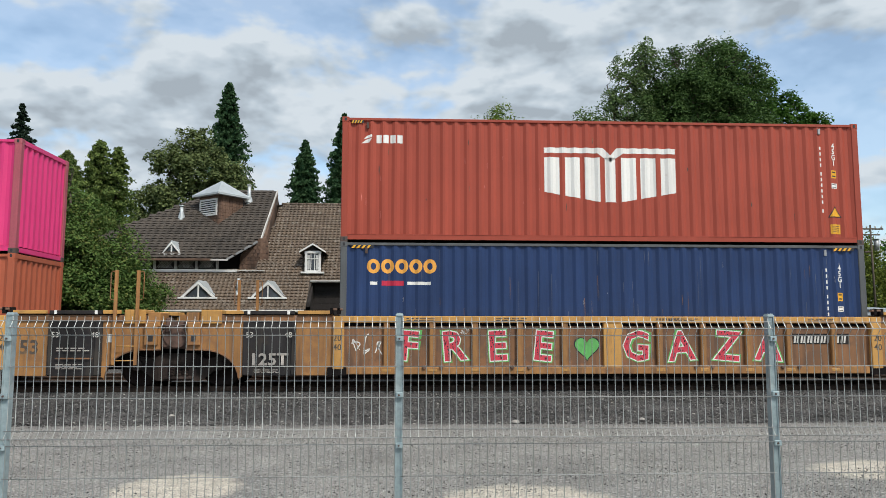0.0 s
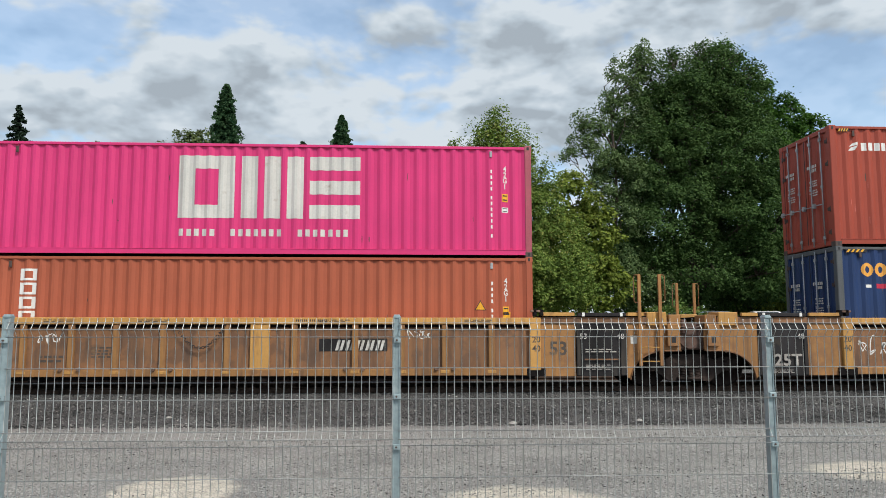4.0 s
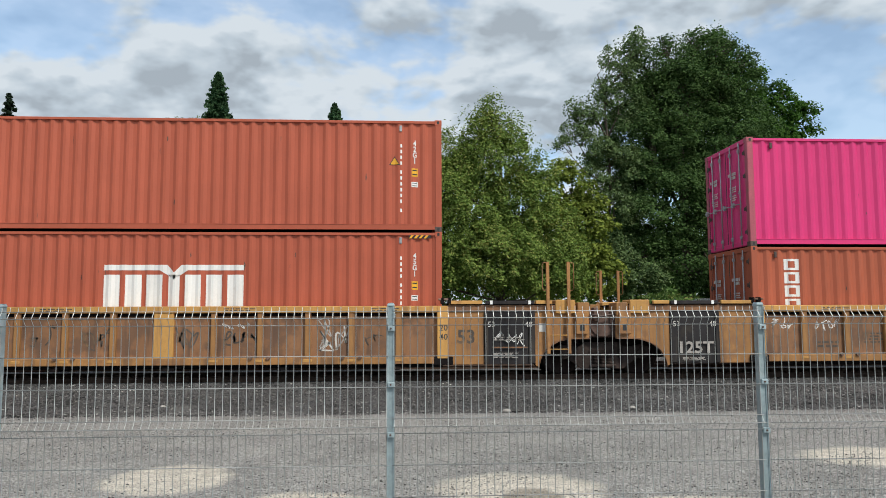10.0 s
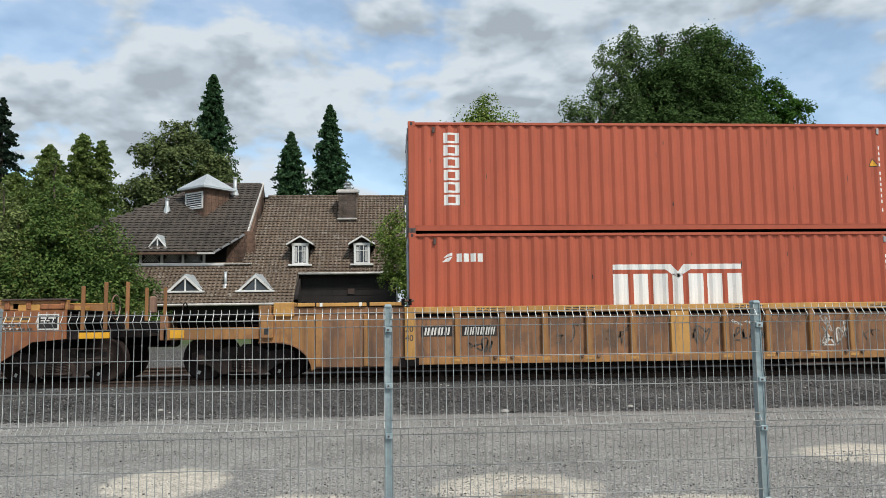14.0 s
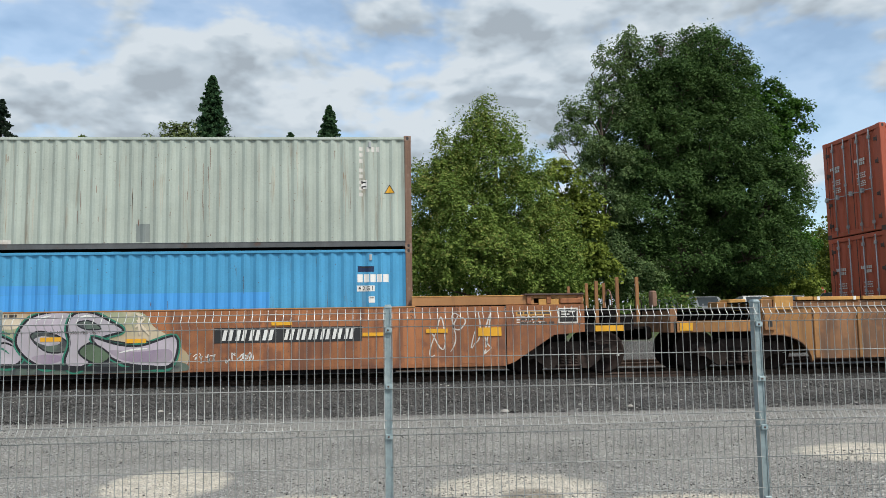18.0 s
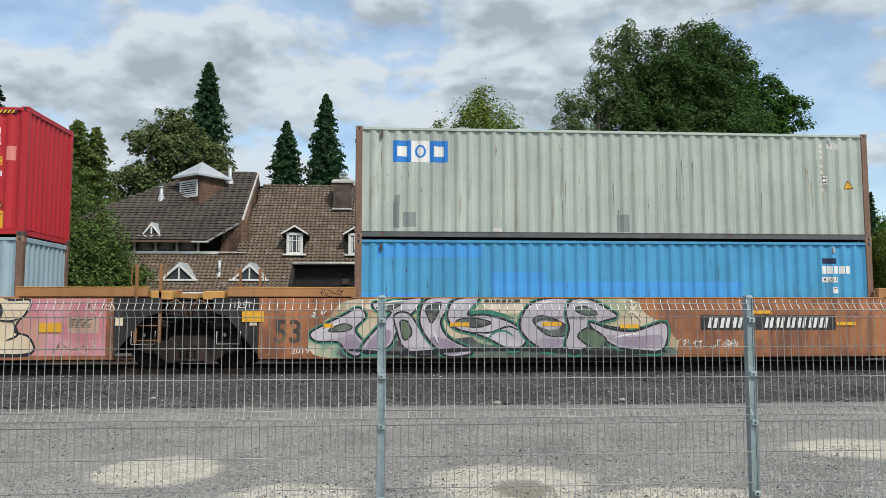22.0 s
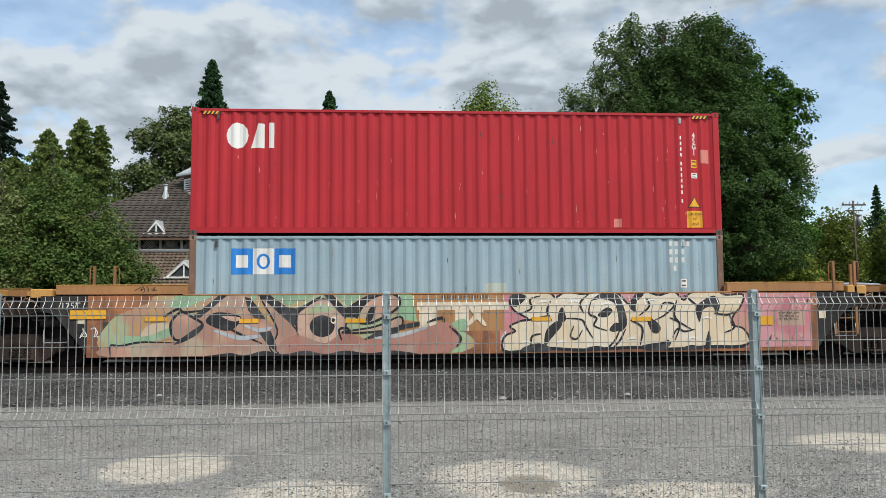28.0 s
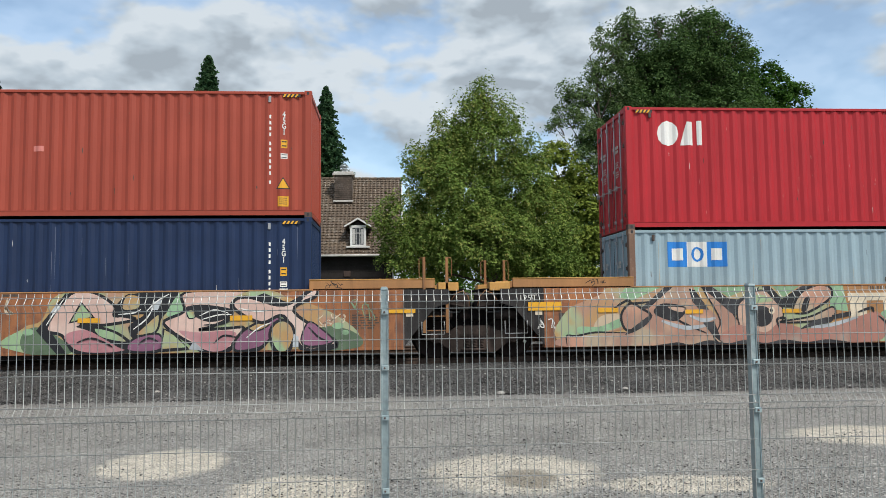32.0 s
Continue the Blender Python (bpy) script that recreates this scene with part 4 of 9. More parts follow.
# first car: navy below, brown-red above
a = container("dusty navy blue corrugated container in a railcar well", HIGH, "navy", "rail_dark")
for k in range(5):
    ring = [(math.cos(q * math.pi / 8), math.sin(q * math.pi / 8)) for q in range(17)]
    part("painted_ring", welded("painted_ring", plate([[(.75 + k * .32 + .15 * c, 2.34 + .165 * d), (.75 + k * .32 + .15 * e, 2.34 + .165 * f), (.75 + k * .32 + .062 * e, 2.34 + .08 * f), (.75 + k * .32 + .062 * c, 2.34 + .08 * d)] for (c, d), (e, f) in zip(ring, ring[1:])]), mats["orange_mark"]), None, a, "round orange painted ring")
marks(a, "painted_bar", [rect(.68, .84, 1.92, 1.99), rect(1.52, 2.05, 1.92, 1.99)], "white", "small white bar")
part("painted_bar", plate([rect(.94, 1.44, 1.90, 2.01)]), mats["red_mark"], a, "small red bar")
right_marks(a, HIGH, "45G1")
hazard_strip(a, HIGH, .25, .75)
hazard_strip(a, HIGH, LEN - .75, LEN - .25)
scuffs(a, HIGH, 11, 8, "offwhite", .012)
stains(a, HIGH, 111, 34, "navy_chalk")
stains(a, HIGH, 112, 16, "rusty", .012, .8)
b = container("brown-red corrugated container with white bars, on a navy one", HIGH, "brown_red")
big_white_mark(b, 4.68, .96, 3.10, 1.28)
small_white_mark(b, .45, 2.28)
right_marks(b, HIGH, "45G1", board=yellow_board)
hazard_strip(b, HIGH, .22, .5)
scuffs(b, HIGH, 12, 16, "faint", .03)
scuffs(b, HIGH, 13, 14, "pink_patch", .012)
stack("one", a, b)

# second car: oxide red below, magenta above
a = container("orange-red corrugated container with white blocks, in a railcar well", LOW, "oxide")
column_mark(a, .98, LOW - .30, 5)
right_marks(a, LOW, "42G1", tri=False)
warning_triangle(a, LEN - 1.2, 1.38, .22)
sticker(a, LEN - .6, 1.24, .17, .2)
scuffs(a, LOW, 21, 12, "faint", .03)
b = container("bright magenta corrugated container with big white shapes, on a red one", LOW, "magenta", "magenta", "pink_post")
ring_and_bars(b, 4.16, .86, 1.43)
small_row(b, 4.20, .45, 5, .10, .16, .72)
small_row(b, 5.35, .45, 7, .10, .16, .72)
small_row(b, 6.85, .45, 7, .10, .16, .72)
right_marks(b, LOW, "42G1", tri=False)
scuffs(b, LOW, 22, 10, "faint", .03)
stack("two", a, b)

# third car: brown-red below and above
a = container("orange-red corrugated container with white bars, in a railcar well", HIGH, "rust_red")
big_white_mark(a, 4.70, .92, 3.05, 1.22)
small_white_mark(a, .75, 2.22)
right_marks(a, HIGH, "45G1", tri=False)
hazard_strip(a, HIGH, LEN - .75, LEN - .25)
scuffs(a, HIGH, 31, 14, "faint", .03)
b = container("orange-red corrugated container with white blocks, stacked on another", LOW, "rust_red")
column_mark(b, 1.0, LOW - .26, 6, .36, .29)
right_marks(b, LOW, "42G1", tri=False)
warning_triangle(b, LEN - 1.08, LOW - 1.05, .2)
sticker(b, .62, .12, .3, .1, "offwhite", 0)
scuffs(b, LOW, 32, 12, "faint", .03)
stack("three", a, b)

# fourth car: sky blue below, pale grey-green above
a = container("sky blue corrugated container with touched-up patches, in a railcar well", LOW, "sky_blue", "sky_blue", "rusty")
marks(a, "touch_up_patch", [rect(.5, 2.9, LOW - .42, LOW - .12), rect(.14, 1.5, 1.1, 1.37), rect(3.1, 9.0, 1.15, 1.64), rect(3.1, 4.4, 1.645, 1.84)], "fresh_blue", "brighter blue touched-up rectangles", .0212)
sticker(a, LEN - 1.05, LOW - .46, .36, .13, "navy2", 1)
part("number_mark", plate([rect(LEN - 1.24 + k * .145, LEN - 1.12 + k * .145, LOW - .76, LOW - .58) for k in range(5)]), mats["white"], a, "row of white number marks")
sticker(a, LEN - 1.05, LOW - .90, .40, .13, "white", 0)
for k, ch in enumerate("42G1"):
    written("size_code", letters(ch, .13, .8, .002), mats["black"], a, LEN - 1.19 + k * .095, FACE - .004, LOW - .90)
sticker(a, LEN - .92, LOW - 1.15, .14, .14, "white", 1)
warning_triangle(a, LEN - .85, LOW - 1.62, .2)
scuffs(a, LOW, 41, 16, "faint", .025)
stains(a, LOW, 411, 22, "rail_dark", .010, .6)
b = container("rust-streaked pale green-grey container stacked on a sky blue one", LOW, "palegrey", "palegrey", "rusty", "rail_dark")
flag_mark(b, .85, LOW - .82, 1.26, .50)
marks(b, "overpaint_patch", [rect(1.08, 1.38, .28, .62), rect(.86, 1.0, .25, .8), rect(6.05, 6.35, .2, .6), [(.86, .8), (1.02, .8), (1.02, 1.02), (.9, 1.0)]], "shadow_patch", "grey patches of old overpaint", .0212)
number_bars(b, LOW, LEN - 1.15, LOW - .25, 8, .08, .14, "offwhite", (3,))
small_row(b, LEN - 1.02, LOW - .37, 3, .07, .12, .6)
sticker(b, LEN - 1.08, LOW - 1.12, .13, .2, "white", 2)
warning_triangle(b, LEN - .5, LOW - 1.33, .2)
sticker(b, 3.25, .22, .22, .1, "offwhite", 0)
scuffs(b, LOW, 42, 16, "rusty", .025)
stains(b, LOW, 421, 60, "pale_chalk", .024, 1.4)
stains(b, LOW, 422, 18, "rusty", .012, .7)
stack("four", a, b)

# fifth car: blue-grey below, crimson above
a = container("pale blue-grey container with rusty posts, in a railcar well", LOW, "bluegrey", "bluegrey", "rusty")
flag_mark(a, .92, LOW - .88, 1.42, .58)
for k, n in enumerate((4, 3, 3, 1)):
    small_row(a, LEN - 1.28 + .1 * (n == 1), LOW - .26 - k * .19, n, .075, .12, .9, "offwhite", "number_mark")
sticker(a, LEN - .95, LOW - 1.12, .15, .2, "white", 2)
marks(a, "overpaint_patch", [rect(6.6, 7.1, .9, 1.5), rect(9.9, 10.3, 1.0, 1.3)], "palegrey", "paler patches", .0212)
scuffs(a, LOW, 51, 14, "faint", .02)
stains(a, LOW, 511, 36, "pale_chalk", .014, 1.2)
b = container("crimson red corrugated container stacked on a blue-grey one", HIGH, "crimson")
part("painted_disc", plate([[(1.02 + .25 * math.cos(t), 2.26 + .30 * math.sin(t)) for t in (i * math.pi / 6 for i in range(12))]]), mats["white"], b, "white disc")
part("painted_block", plate([[(1.32, 1.98), (1.62, 1.98), (1.62, 2.54), (1.48, 2.54)]]), mats["white"], b, "white slanted block")
part("painted_block", plate([rect(1.72, 1.84, 1.98, 2.56)]), mats["white"], b, "white upright bar")
right_marks(b, HIGH, "45G1", board=caution_board)
hazard_strip(b, HIGH, .25, .65)
hazard_strip(b, HIGH, LEN - .65, LEN - .25)
sticker(b, 9.72, .28, .18, .2, "pink_patch", 0)
sticker(b, LEN - .36, 1.85, .2, .32, "pink_patch", 0)
scuffs(b, HIGH, 52, 16, "faint", .03)
scuffs(b, HIGH, 53, 26, "pink_patch", .018)
scuffs(b, HIGH, 54, 14, "offwhite", .010)
stack("five", a, b)

# sixth car: dark navy below, brown-red above
a = container("dark navy corrugated container in a railcar well", HIGH, "navy2", "navy2")
right_marks(a, HIGH, "45G1", tri=False)
sticker(a, LEN - .62, 1.2, .18, .2, "white", 1)
hazard_strip(a, HIGH, LEN - .65, LEN - .25)
scuffs(a, HIGH, 61, 10, "offwhite", .010)
stains(a, HIGH, 611, 26, "navy_chalk")
b = container("brown-red corrugated container with yellow stickers, on a navy one", HIGH, "brown_red")
right_marks(b, HIGH, "45G1", board=yellow_board)
hazard_strip(b, HIGH, LEN - .65, LEN - .25)
sticker(b, 6.2, 1.55, .22, .12, "pink_patch", 0)
scuffs(b, HIGH, 62, 14, "faint", .03)
stack("six", a, b)

# ---- the railcars: x along from the boxes' left end, y from the boxes' near face, z from the ground ----
BED = TRACK_Y - 1.22
MID = 1.22
cars, trucks = {}, []


def mirror(y0, y1, far):
    return (2 * MID - y1, 2 * MID - y0) if far else (y0, y1)


def paint_strokes(car, name, strokes, skin, y, label=""):
    """Sprayed strokes: each a four-cornered sweep."""
    sh = Shape()
    for o in strokes:
        sh.poly([(x, y, z) for x, z in o])
    return tagged(part(name, sh, mats[skin], car, label), kind="stuff")


def sweep(x0, z0, x1, z1, w0, w1):
    d = Vector((x1 - x0, z1 - z0)).normalized()
    n = Vector((-d.y, d.x))
    a, b = Vector((x0, z0)), Vector((x1, z1))
    return [tuple(a + n * w0 - d * w0 * .3), tuple(a - n * w0), tuple(b - n * w1), tuple(b + d * w1 * .8), tuple(b + n * w1)]


def scribble(car, x, z, w, h, seed, skin="white", y=-.172, r=.012):
    """A thin sprayed tag: loops and slashes, run together."""
    rng = random.Random(seed)
    n = max(2, round(w / max(.13, h * .55)))
    out = []
    for k in range(n):
        u, d = x + w * (k + .1) / n, w / n
        p = (u + d * rng.uniform(0, .3), z + h * rng.uniform(.0, .95))
        for _ in range(rng.choice((2, 3, 3, 4))):
            q = (u + d * rng.uniform(-.1, 1.0), z + h * rng.uniform(0, 1))
            m = (u + d * rng.uniform(-.6, 1.6), z + h * rng.uniform(-.3, 1.3))
            out += band(p, m, q, r * rng.uniform(.5, 1), r, r * rng.uniform(.4, 1), 8)
            p = q
    paint_strokes(car, "scribble", out, skin, y, "thin sprayed scribble")


for nm, col in dict(cream=(0.66, 0.56, 0.42), mint=(0.25, 0.40, 0.24), teal=(0.03, 0.20, 0.13), melon=(0.58, 0.045, 0.075), leaf_green=(0.12, 0.42, 0.11), plum=(0.24, 0.10, 0.17), blush=(0.56, 0.36, 0.30), ice=(0.42, 0.45, 0.48), lilac_pale=(0.45, 0.42, 0.46), peach_pale=(0.50, 0.33, 0.25), moss=(0.10, 0.15, 0.09)).items():
    mats[nm] = paint("sprayed_" + nm, col, 0.6, 0, 0.12, 20, patch=(tuple(c * .72 for c in col), 0.58))
mats["ink"] = paint("sprayed_black", (0.012, 0.012, 0.015), 0.5, 0, 0.3)


def curve(p, q, r, n=10):
    """Points along a bend from p by q to r."""
    return [((1 - u) ** 2 * p[0] + 2 * u * (1 - u) * q[0] + u * u * r[0], (1 - u) ** 2 * p[1] + 2 * u * (1 - u) * q[1] + u * u * r[1]) for u in (i / (n - 1) for i in range(n))]


def band(p, q, r, w0, w1, w2, n=9):
    """A bent stroke as a row of four-cornered pieces, w0, w1 and w2 wide at its start, middle and end."""
    c = curve(p, q, r, n)
    left, right = [], []
    for i, (x, z) in enumerate(c):
        (a, b), (d, e) = c[max(i - 1, 0)], c[min(i + 1, n - 1)]
        k = math.hypot(d - a, e - b) or 1
        u = i / (n - 1)
        w = (w0 + (w1 - w0) * 2 * u) if u < .5 else (w1 + (w2 - w1) * (2 * u - 1))
        left.append((x - (e - b) / k * w, z + (d - a) / k * w))
        right.append((x + (e - b) / k * w, z - (d - a) / k * w))
    return [[left[i], left[i + 1], right[i + 1], right[i]] for i in range(n - 1)]


def spray(name, colours, scale=.9):
    """Soft drifts of several spray colours over one another."""
    m = paint(name, colours[0], 0.6, 0, 0.10, 18)
    t = m.node_tree
    n, ln = links(t)
    bs = t.nodes["Principled BSDF"]
    co = n("ShaderNodeTexCoord")
    last = bs.inputs["Base Color"].links[0].from_socket
    for k, c in enumerate(colours[1:]):
        mp = n("ShaderNodeMapping")
        mp.inputs["Location"].default_value = (k * 3.7 + len(name), 0, k * 1.9)
        ln(co.outputs["Object"], mp.inputs[0])
        tx = n("ShaderNodeTexNoise", Scale=scale * (1 + .35 * k), Detail=2.5, Roughness=0.55)
        ln(mp.outputs[0], tx.inputs["Vector"])
        r = n("ShaderNodeMapRange")
        for i, v in enumerate((.46, .60, 0, .9)):
            r.inputs[i + 1].default_value = v
        ln(tx.outputs[0], r.inputs[0])
        x = n("ShaderNodeMixRGB")
        ln(r.outputs[0], x.inputs[0])
        ln(last, x.inputs[1])
        x.inputs[2].default_value = (*c, 1)
        last = x.outputs[0]
    ln(last, bs.inputs["Base Color"])
    mats[name] = m


MINT, PEACH, TAN, ROSE, CREAM = (0.30, 0.44, 0.25), (0.44, 0.22, 0.15), (0.46, 0.27, 0.11), (0.52, 0.19, 0.22), (0.66, 0.55, 0.40)
spray("mint_field", (MINT, PEACH, (0.36, 0.40, 0.24), TAN))
spray("peach_body", ((0.50, 0.26, 0.18), (0.55, 0.35, 0.25), (0.42, 0.34, 0.24), (0.36, 0.20, 0.15)))
spray("peach_low", ((0.33, 0.15, 0.115), (0.36, 0.33, 0.28), (0.40, 0.18, 0.14)), 1.2)
spray("lilac_body", ((0.45, 0.39, 0.45), (0.54, 0.50, 0.54), (0.40, 0.365, 0.40)))
spray("lilac_low", ((0.275, 0.215, 0.29), (0.34, 0.29, 0.34)), 1.4)
spray("cream_body", (CREAM, (0.62, 0.49, 0.33), (0.70, 0.62, 0.50)))
spray("rose_field", (ROSE, (0.50, 0.27, 0.20), (0.56, 0.27, 0.30)))
spray("blush_body", ((0.62, 0.43, 0.37), (0.66, 0.52, 0.45), (0.56, 0.37, 0.31)))
spray("blush_low", ((0.45, 0.20, 0.22), (0.52, 0.30, 0.30)), 1.4)
spray("teal_field", ((0.04, 0.19, 0.13), (0.30, 0.34, 0.22), CREAM, (0.10, 0.26, 0.18)))
spray("tan_field", ((0.30, 0.115, 0.045), (0.42, 0.24, 0.12), (0.56, 0.45, 0.32)))
spray("sand_field", ((0.47, 0.36, 0.23), (0.40, 0.22, 0.11), (0.33, 0.36, 0.23), (0.56, 0.47, 0.33)))
spray("slate_cut", ((0.05, 0.055, 0.06), (0.16, 0.17, 0.14), (0.10, 0.14, 0.11)), 2.5)
spray("black_cut", ((0.016, 0.015, 0.018), (0.05, 0.05, 0.055)), 2.5)


def bent(pts, closed):
    """A smooth line through the points."""
    n, out = len(pts), []
    for i in range(n if closed else n - 1):
        p = [pts[k % n] if closed else pts[min(max(k, 0), n - 1)] for k in (i - 1, i, i + 1, i + 2)]
        for k in range(5):
            t = k / 5
            out.append(tuple(.5 * (2 * b + (c - a) * t + (2 * a - 5 * b + 4 * c - d) * t * t + (3 * b - a - 3 * c + d) * t ** 3) for a, b, c, d in zip(*p)))
    return out if closed else out + [pts[-1]]


class Wall:
    """A car side to spray on: u along and v up, in hand-wide cells from a corner; every coat lies over the last."""

    def __init__(self, car, x, z, kx, kz, y=-.2425):
        self.car, self.x, self.z, self.kx, self.kz, self.y = car, x, z, kx, kz, y

    def coat(self, name, outlines, skin, label):
        self.y -= .0003
        sh = Shape()
        for o in outlines:
            p = [(self.x + u * self.kx, self.y, min(2.012, max(.70, self.z + v * self.kz - max(0, 2 - v) * .035))) for u, v in o]
            if len({(round(a, 4), round(c, 4)) for a, _, c in p}) > 2:
                sh.poly(p)
        tagged(part(name, sh, mats[skin], self.car, label), kind="stuff")
        return self

    def ring(self, pts, w):
        n, out = len(pts), []
        for i in range(n):
            (a, b), (c, d), (e, f), (g, h) = (pts[(i + k) % n] for k in (-1, 0, 1, 2))
            k, m = math.hypot(e - a, f - b) or 1, math.hypot(g - c, h - d) or 1
            out.append([(c - (f - b) / k * w, d + (e - a) / k * w), (e - (h - d) / m * w, f + (g - c) / m * w), (e + (h - d) / m * w, f - (g - c) / m * w), (c + (f - b) / k * w, d - (e - a) / k * w)])
        return out

    def fill(self, skin, *pts, edge=0.0, glow=None, soft=True):
        o = bent(pts, True) if soft else list(pts)
        if glow:
            self.coat("letter_glow", self.ring(o, edge * 2.4), glow, "bright rim of a sprayed letter")
        self.coat("letter_fill", [o], skin, "sprayed letter shape")
        if edge:
            self.coat("letter_outline", self.ring(o, edge), "ink", "black outline of a sprayed letter")
        return self

    def line(self, skin, w, *pts):
        o = bent(pts, False)
        n, left, right = len(o), [], []
        for i, (u, v) in enumerate(o):
            (a, b), (c, d) = o[max(i - 1, 0)], o[min(i + 1, n - 1)]
            k = math.hypot(c - a, d - b) or 1
            q = w * (.30 + .70 * math.sin(math.pi * (i + .5) / n))
            left.append((u - (d - b) / k * q, v + (c - a) / k * q))
            right.append((u + (d - b) / k * q, v - (c - a) / k * q))
        return self.coat("sprayed_line", [[left[i], left[i + 1], right[i + 1], right[i]] for i in range(n - 1)], skin, "sprayed line")

    def disc(self, skin, u, v, r, q, edge=0.0):
        return self.fill(skin, *[(u + r * math.cos(k * .785), v + q * math.sin(k * .785)) for k in range(8)], edge=edge)


def lilac_letters(car):
    """Tall interlocked lilac letters with teal rims over tan and green."""
    w = Wall(car, -1.53, .76, .0654, .0655)
    w.fill("sand_field", (12, 1), (16, 14), (25, 19), (60, 19.6), (100, 19.6), (119, 19), (124, 14), (131, 9), (131, 1), (70, 0))
    w.fill("teal_field", (10, 1), (9, 7), (14, 10), (22, 9), (24, 1))
    w.fill("cream", (70, 15), (79, 14), (81, 17), (74, 19), (67, 18.5))
    w.fill("cream", (27, 16), (31, 19.2), (36, 19), (33, 15.5))
    w.fill("slate_cut", (20, 0), (28, 6), (46, 4), (62, 6), (82, 6), (96, 5), (112, 6), (122, 4), (131, 3), (131, 0), (70, 0))
    w.fill("teal_field", (64, 8), (72, 12), (78, 9), (74, 4), (66, 4))
    w.fill("lilac_body", (9, 7.5), (14, 10.5), (20, 13.5), (25, 16), (27.5, 13), (24, 8.5), (27.5, 3.5), (25, .5), (21, 1.5), (18, 4.5), (11, 4.8), edge=.32, glow="teal")
    w.fill("lilac_low", (11, 5.6), (18, 5.6), (23, 7), (26, 3.2), (24.5, 1), (21, 2), (18, 5))
    w.fill("slate_cut", (15, 8.2), (20, 10.6), (23, 9.4), (20, 8), edge=.2)
    w.fill("lilac_body", (30, 17.6), (37, 18.2), (46, 19.4), (44.5, 15.5), (39, 10), (35.5, 3), (29, 1.2), (26, 2.6), (31, 9), (36, 14.4), (31, 15), edge=.34, glow="teal")
    w.fill("lilac_low", (27.5, 2.8), (32, 8), (36, 8), (34.6, 3.4), (29.4, 1.9))
    w.fill("slate_cut", (31, 16), (36, 16.6), (40, 17.6), (35, 15), edge=.2)
    w.fill("lilac_body", (37, 13.4), (42, 14), (47, 7), (52, 1.6), (45, .6), (40, 3), (38, 8), edge=.32)
    w.fill("moss", (39, 11), (41.4, 11.4), (43, 7.4), (40.4, 5.2), edge=.25)
    w.fill("lilac_body", (48, 18.8), (58.5, 19.4), (53, 12), (55.4, 6), (63, 2), (62, .6), (54, .6), (48, 6), (45.6, 12), edge=.36, glow="teal")
    w.fill("lilac_low", (49, 5.8), (54.4, 5.4), (60, 2.2), (58, 1), (54, 1.2))
    w.fill("slate_cut", (48, 16), (53, 17.6), (50, 11), (48.6, 12.6), edge=.25)
    w.fill("lilac_body", (57.5, 18.6), (66, 19.3), (62, 13.6), (68, 13.6), (76, 11.4), (82, 7), (81, 3), (76, 2), (70, 5), (65, 7), (58, 9), (55, 13), edge=.36, glow="teal")
    w.fill("slate_cut", (58, 11.4), (63, 12.6), (70, 11), (66, 9.4), (61, 9.8), edge=.25)
    w.line("ink", .35, (64, 7.6), (70, 7.6), (76, 9.6), (80, 8))
    w.line("teal", .5, (66, 18), (63, 14.6), (70, 14.6), (78, 12.4))
    w.line("teal", .35, (67, 3), (71, 7.4), (75, 8), (78, 6))
    w.fill("lilac_body", (81, 14), (85, 18), (92, 19.4), (99, 18), (97, 9), (98, 4), (90, 1.6), (84, 4), (80, 9), edge=.38, glow="teal")
    w.fill("slate_cut", (84.5, 11.4), (88, 13.2), (95, 10.6), (97, 7), (90, 6.4), edge=.25)
    w.fill("lilac_pale", (85.6, 10.4), (89, 11.6), (94, 9.4), (90, 8.4))
    w.fill("lilac_low", (85, 4.6), (90, 5.6), (96.4, 4.6), (90, 2.4))
    w.fill("lilac_body", (98, 18.6), (104, 19), (110, 16), (114, 13), (108, 11), (102, 8), (105, 4), (99, .8), (95.6, 3), (97, 9), (96, 14), edge=.38, glow="teal")
    w.fill("slate_cut", (99, 15.6), (103, 16.4), (107, 13.8), (102, 13.6), edge=.22)
    w.fill("lilac_body", (104, 11), (112, 8.6), (120, 8), (131, 10.8), (130.2, 2), (122, 1.4), (114, 2.4), (108, 6), edge=.38, glow="teal")
    w.fill("lilac_low", (110, 6.6), (119, 6), (129, 6.6), (129.2, 2.6), (122, 2.2), (114, 3.4))
    w.fill("moss", (100, 6), (104, 9), (110, 5), (106, 2.2), edge=.28)
    w.line("ink", .4, (109, 10), (116, 8.8), (119, 9.6), (124, 9))
    w.line("ink", .55, (22, 2), (40, 1.2), (62, 2), (80, 2.2), (98, 1.4), (120, 1), (131, 1.4))
    for a, b, c, d in ((33, 17.4, 41, 18.4), (59.4, 17, 61, 18.6), (86, 16.6, 91, 18.2), (100, 17.6, 104, 17.8), (13, 8, 19, 11), (50, 8, 52, 4), (113, 5.8, 122, 7)):
        w.line("white", .28, (a, b), ((a + c) / 2, (b + d) / 2 + .3), (c, d))
    for p, q in (((118, 14), (121, 17)), ((121, 17), (118, 18.6)), ((118.4, 16.4), (122.6, 11.4)), ((119, 18.6), (119.4, 11.4))):
        w.line("cream", .4, p, q)


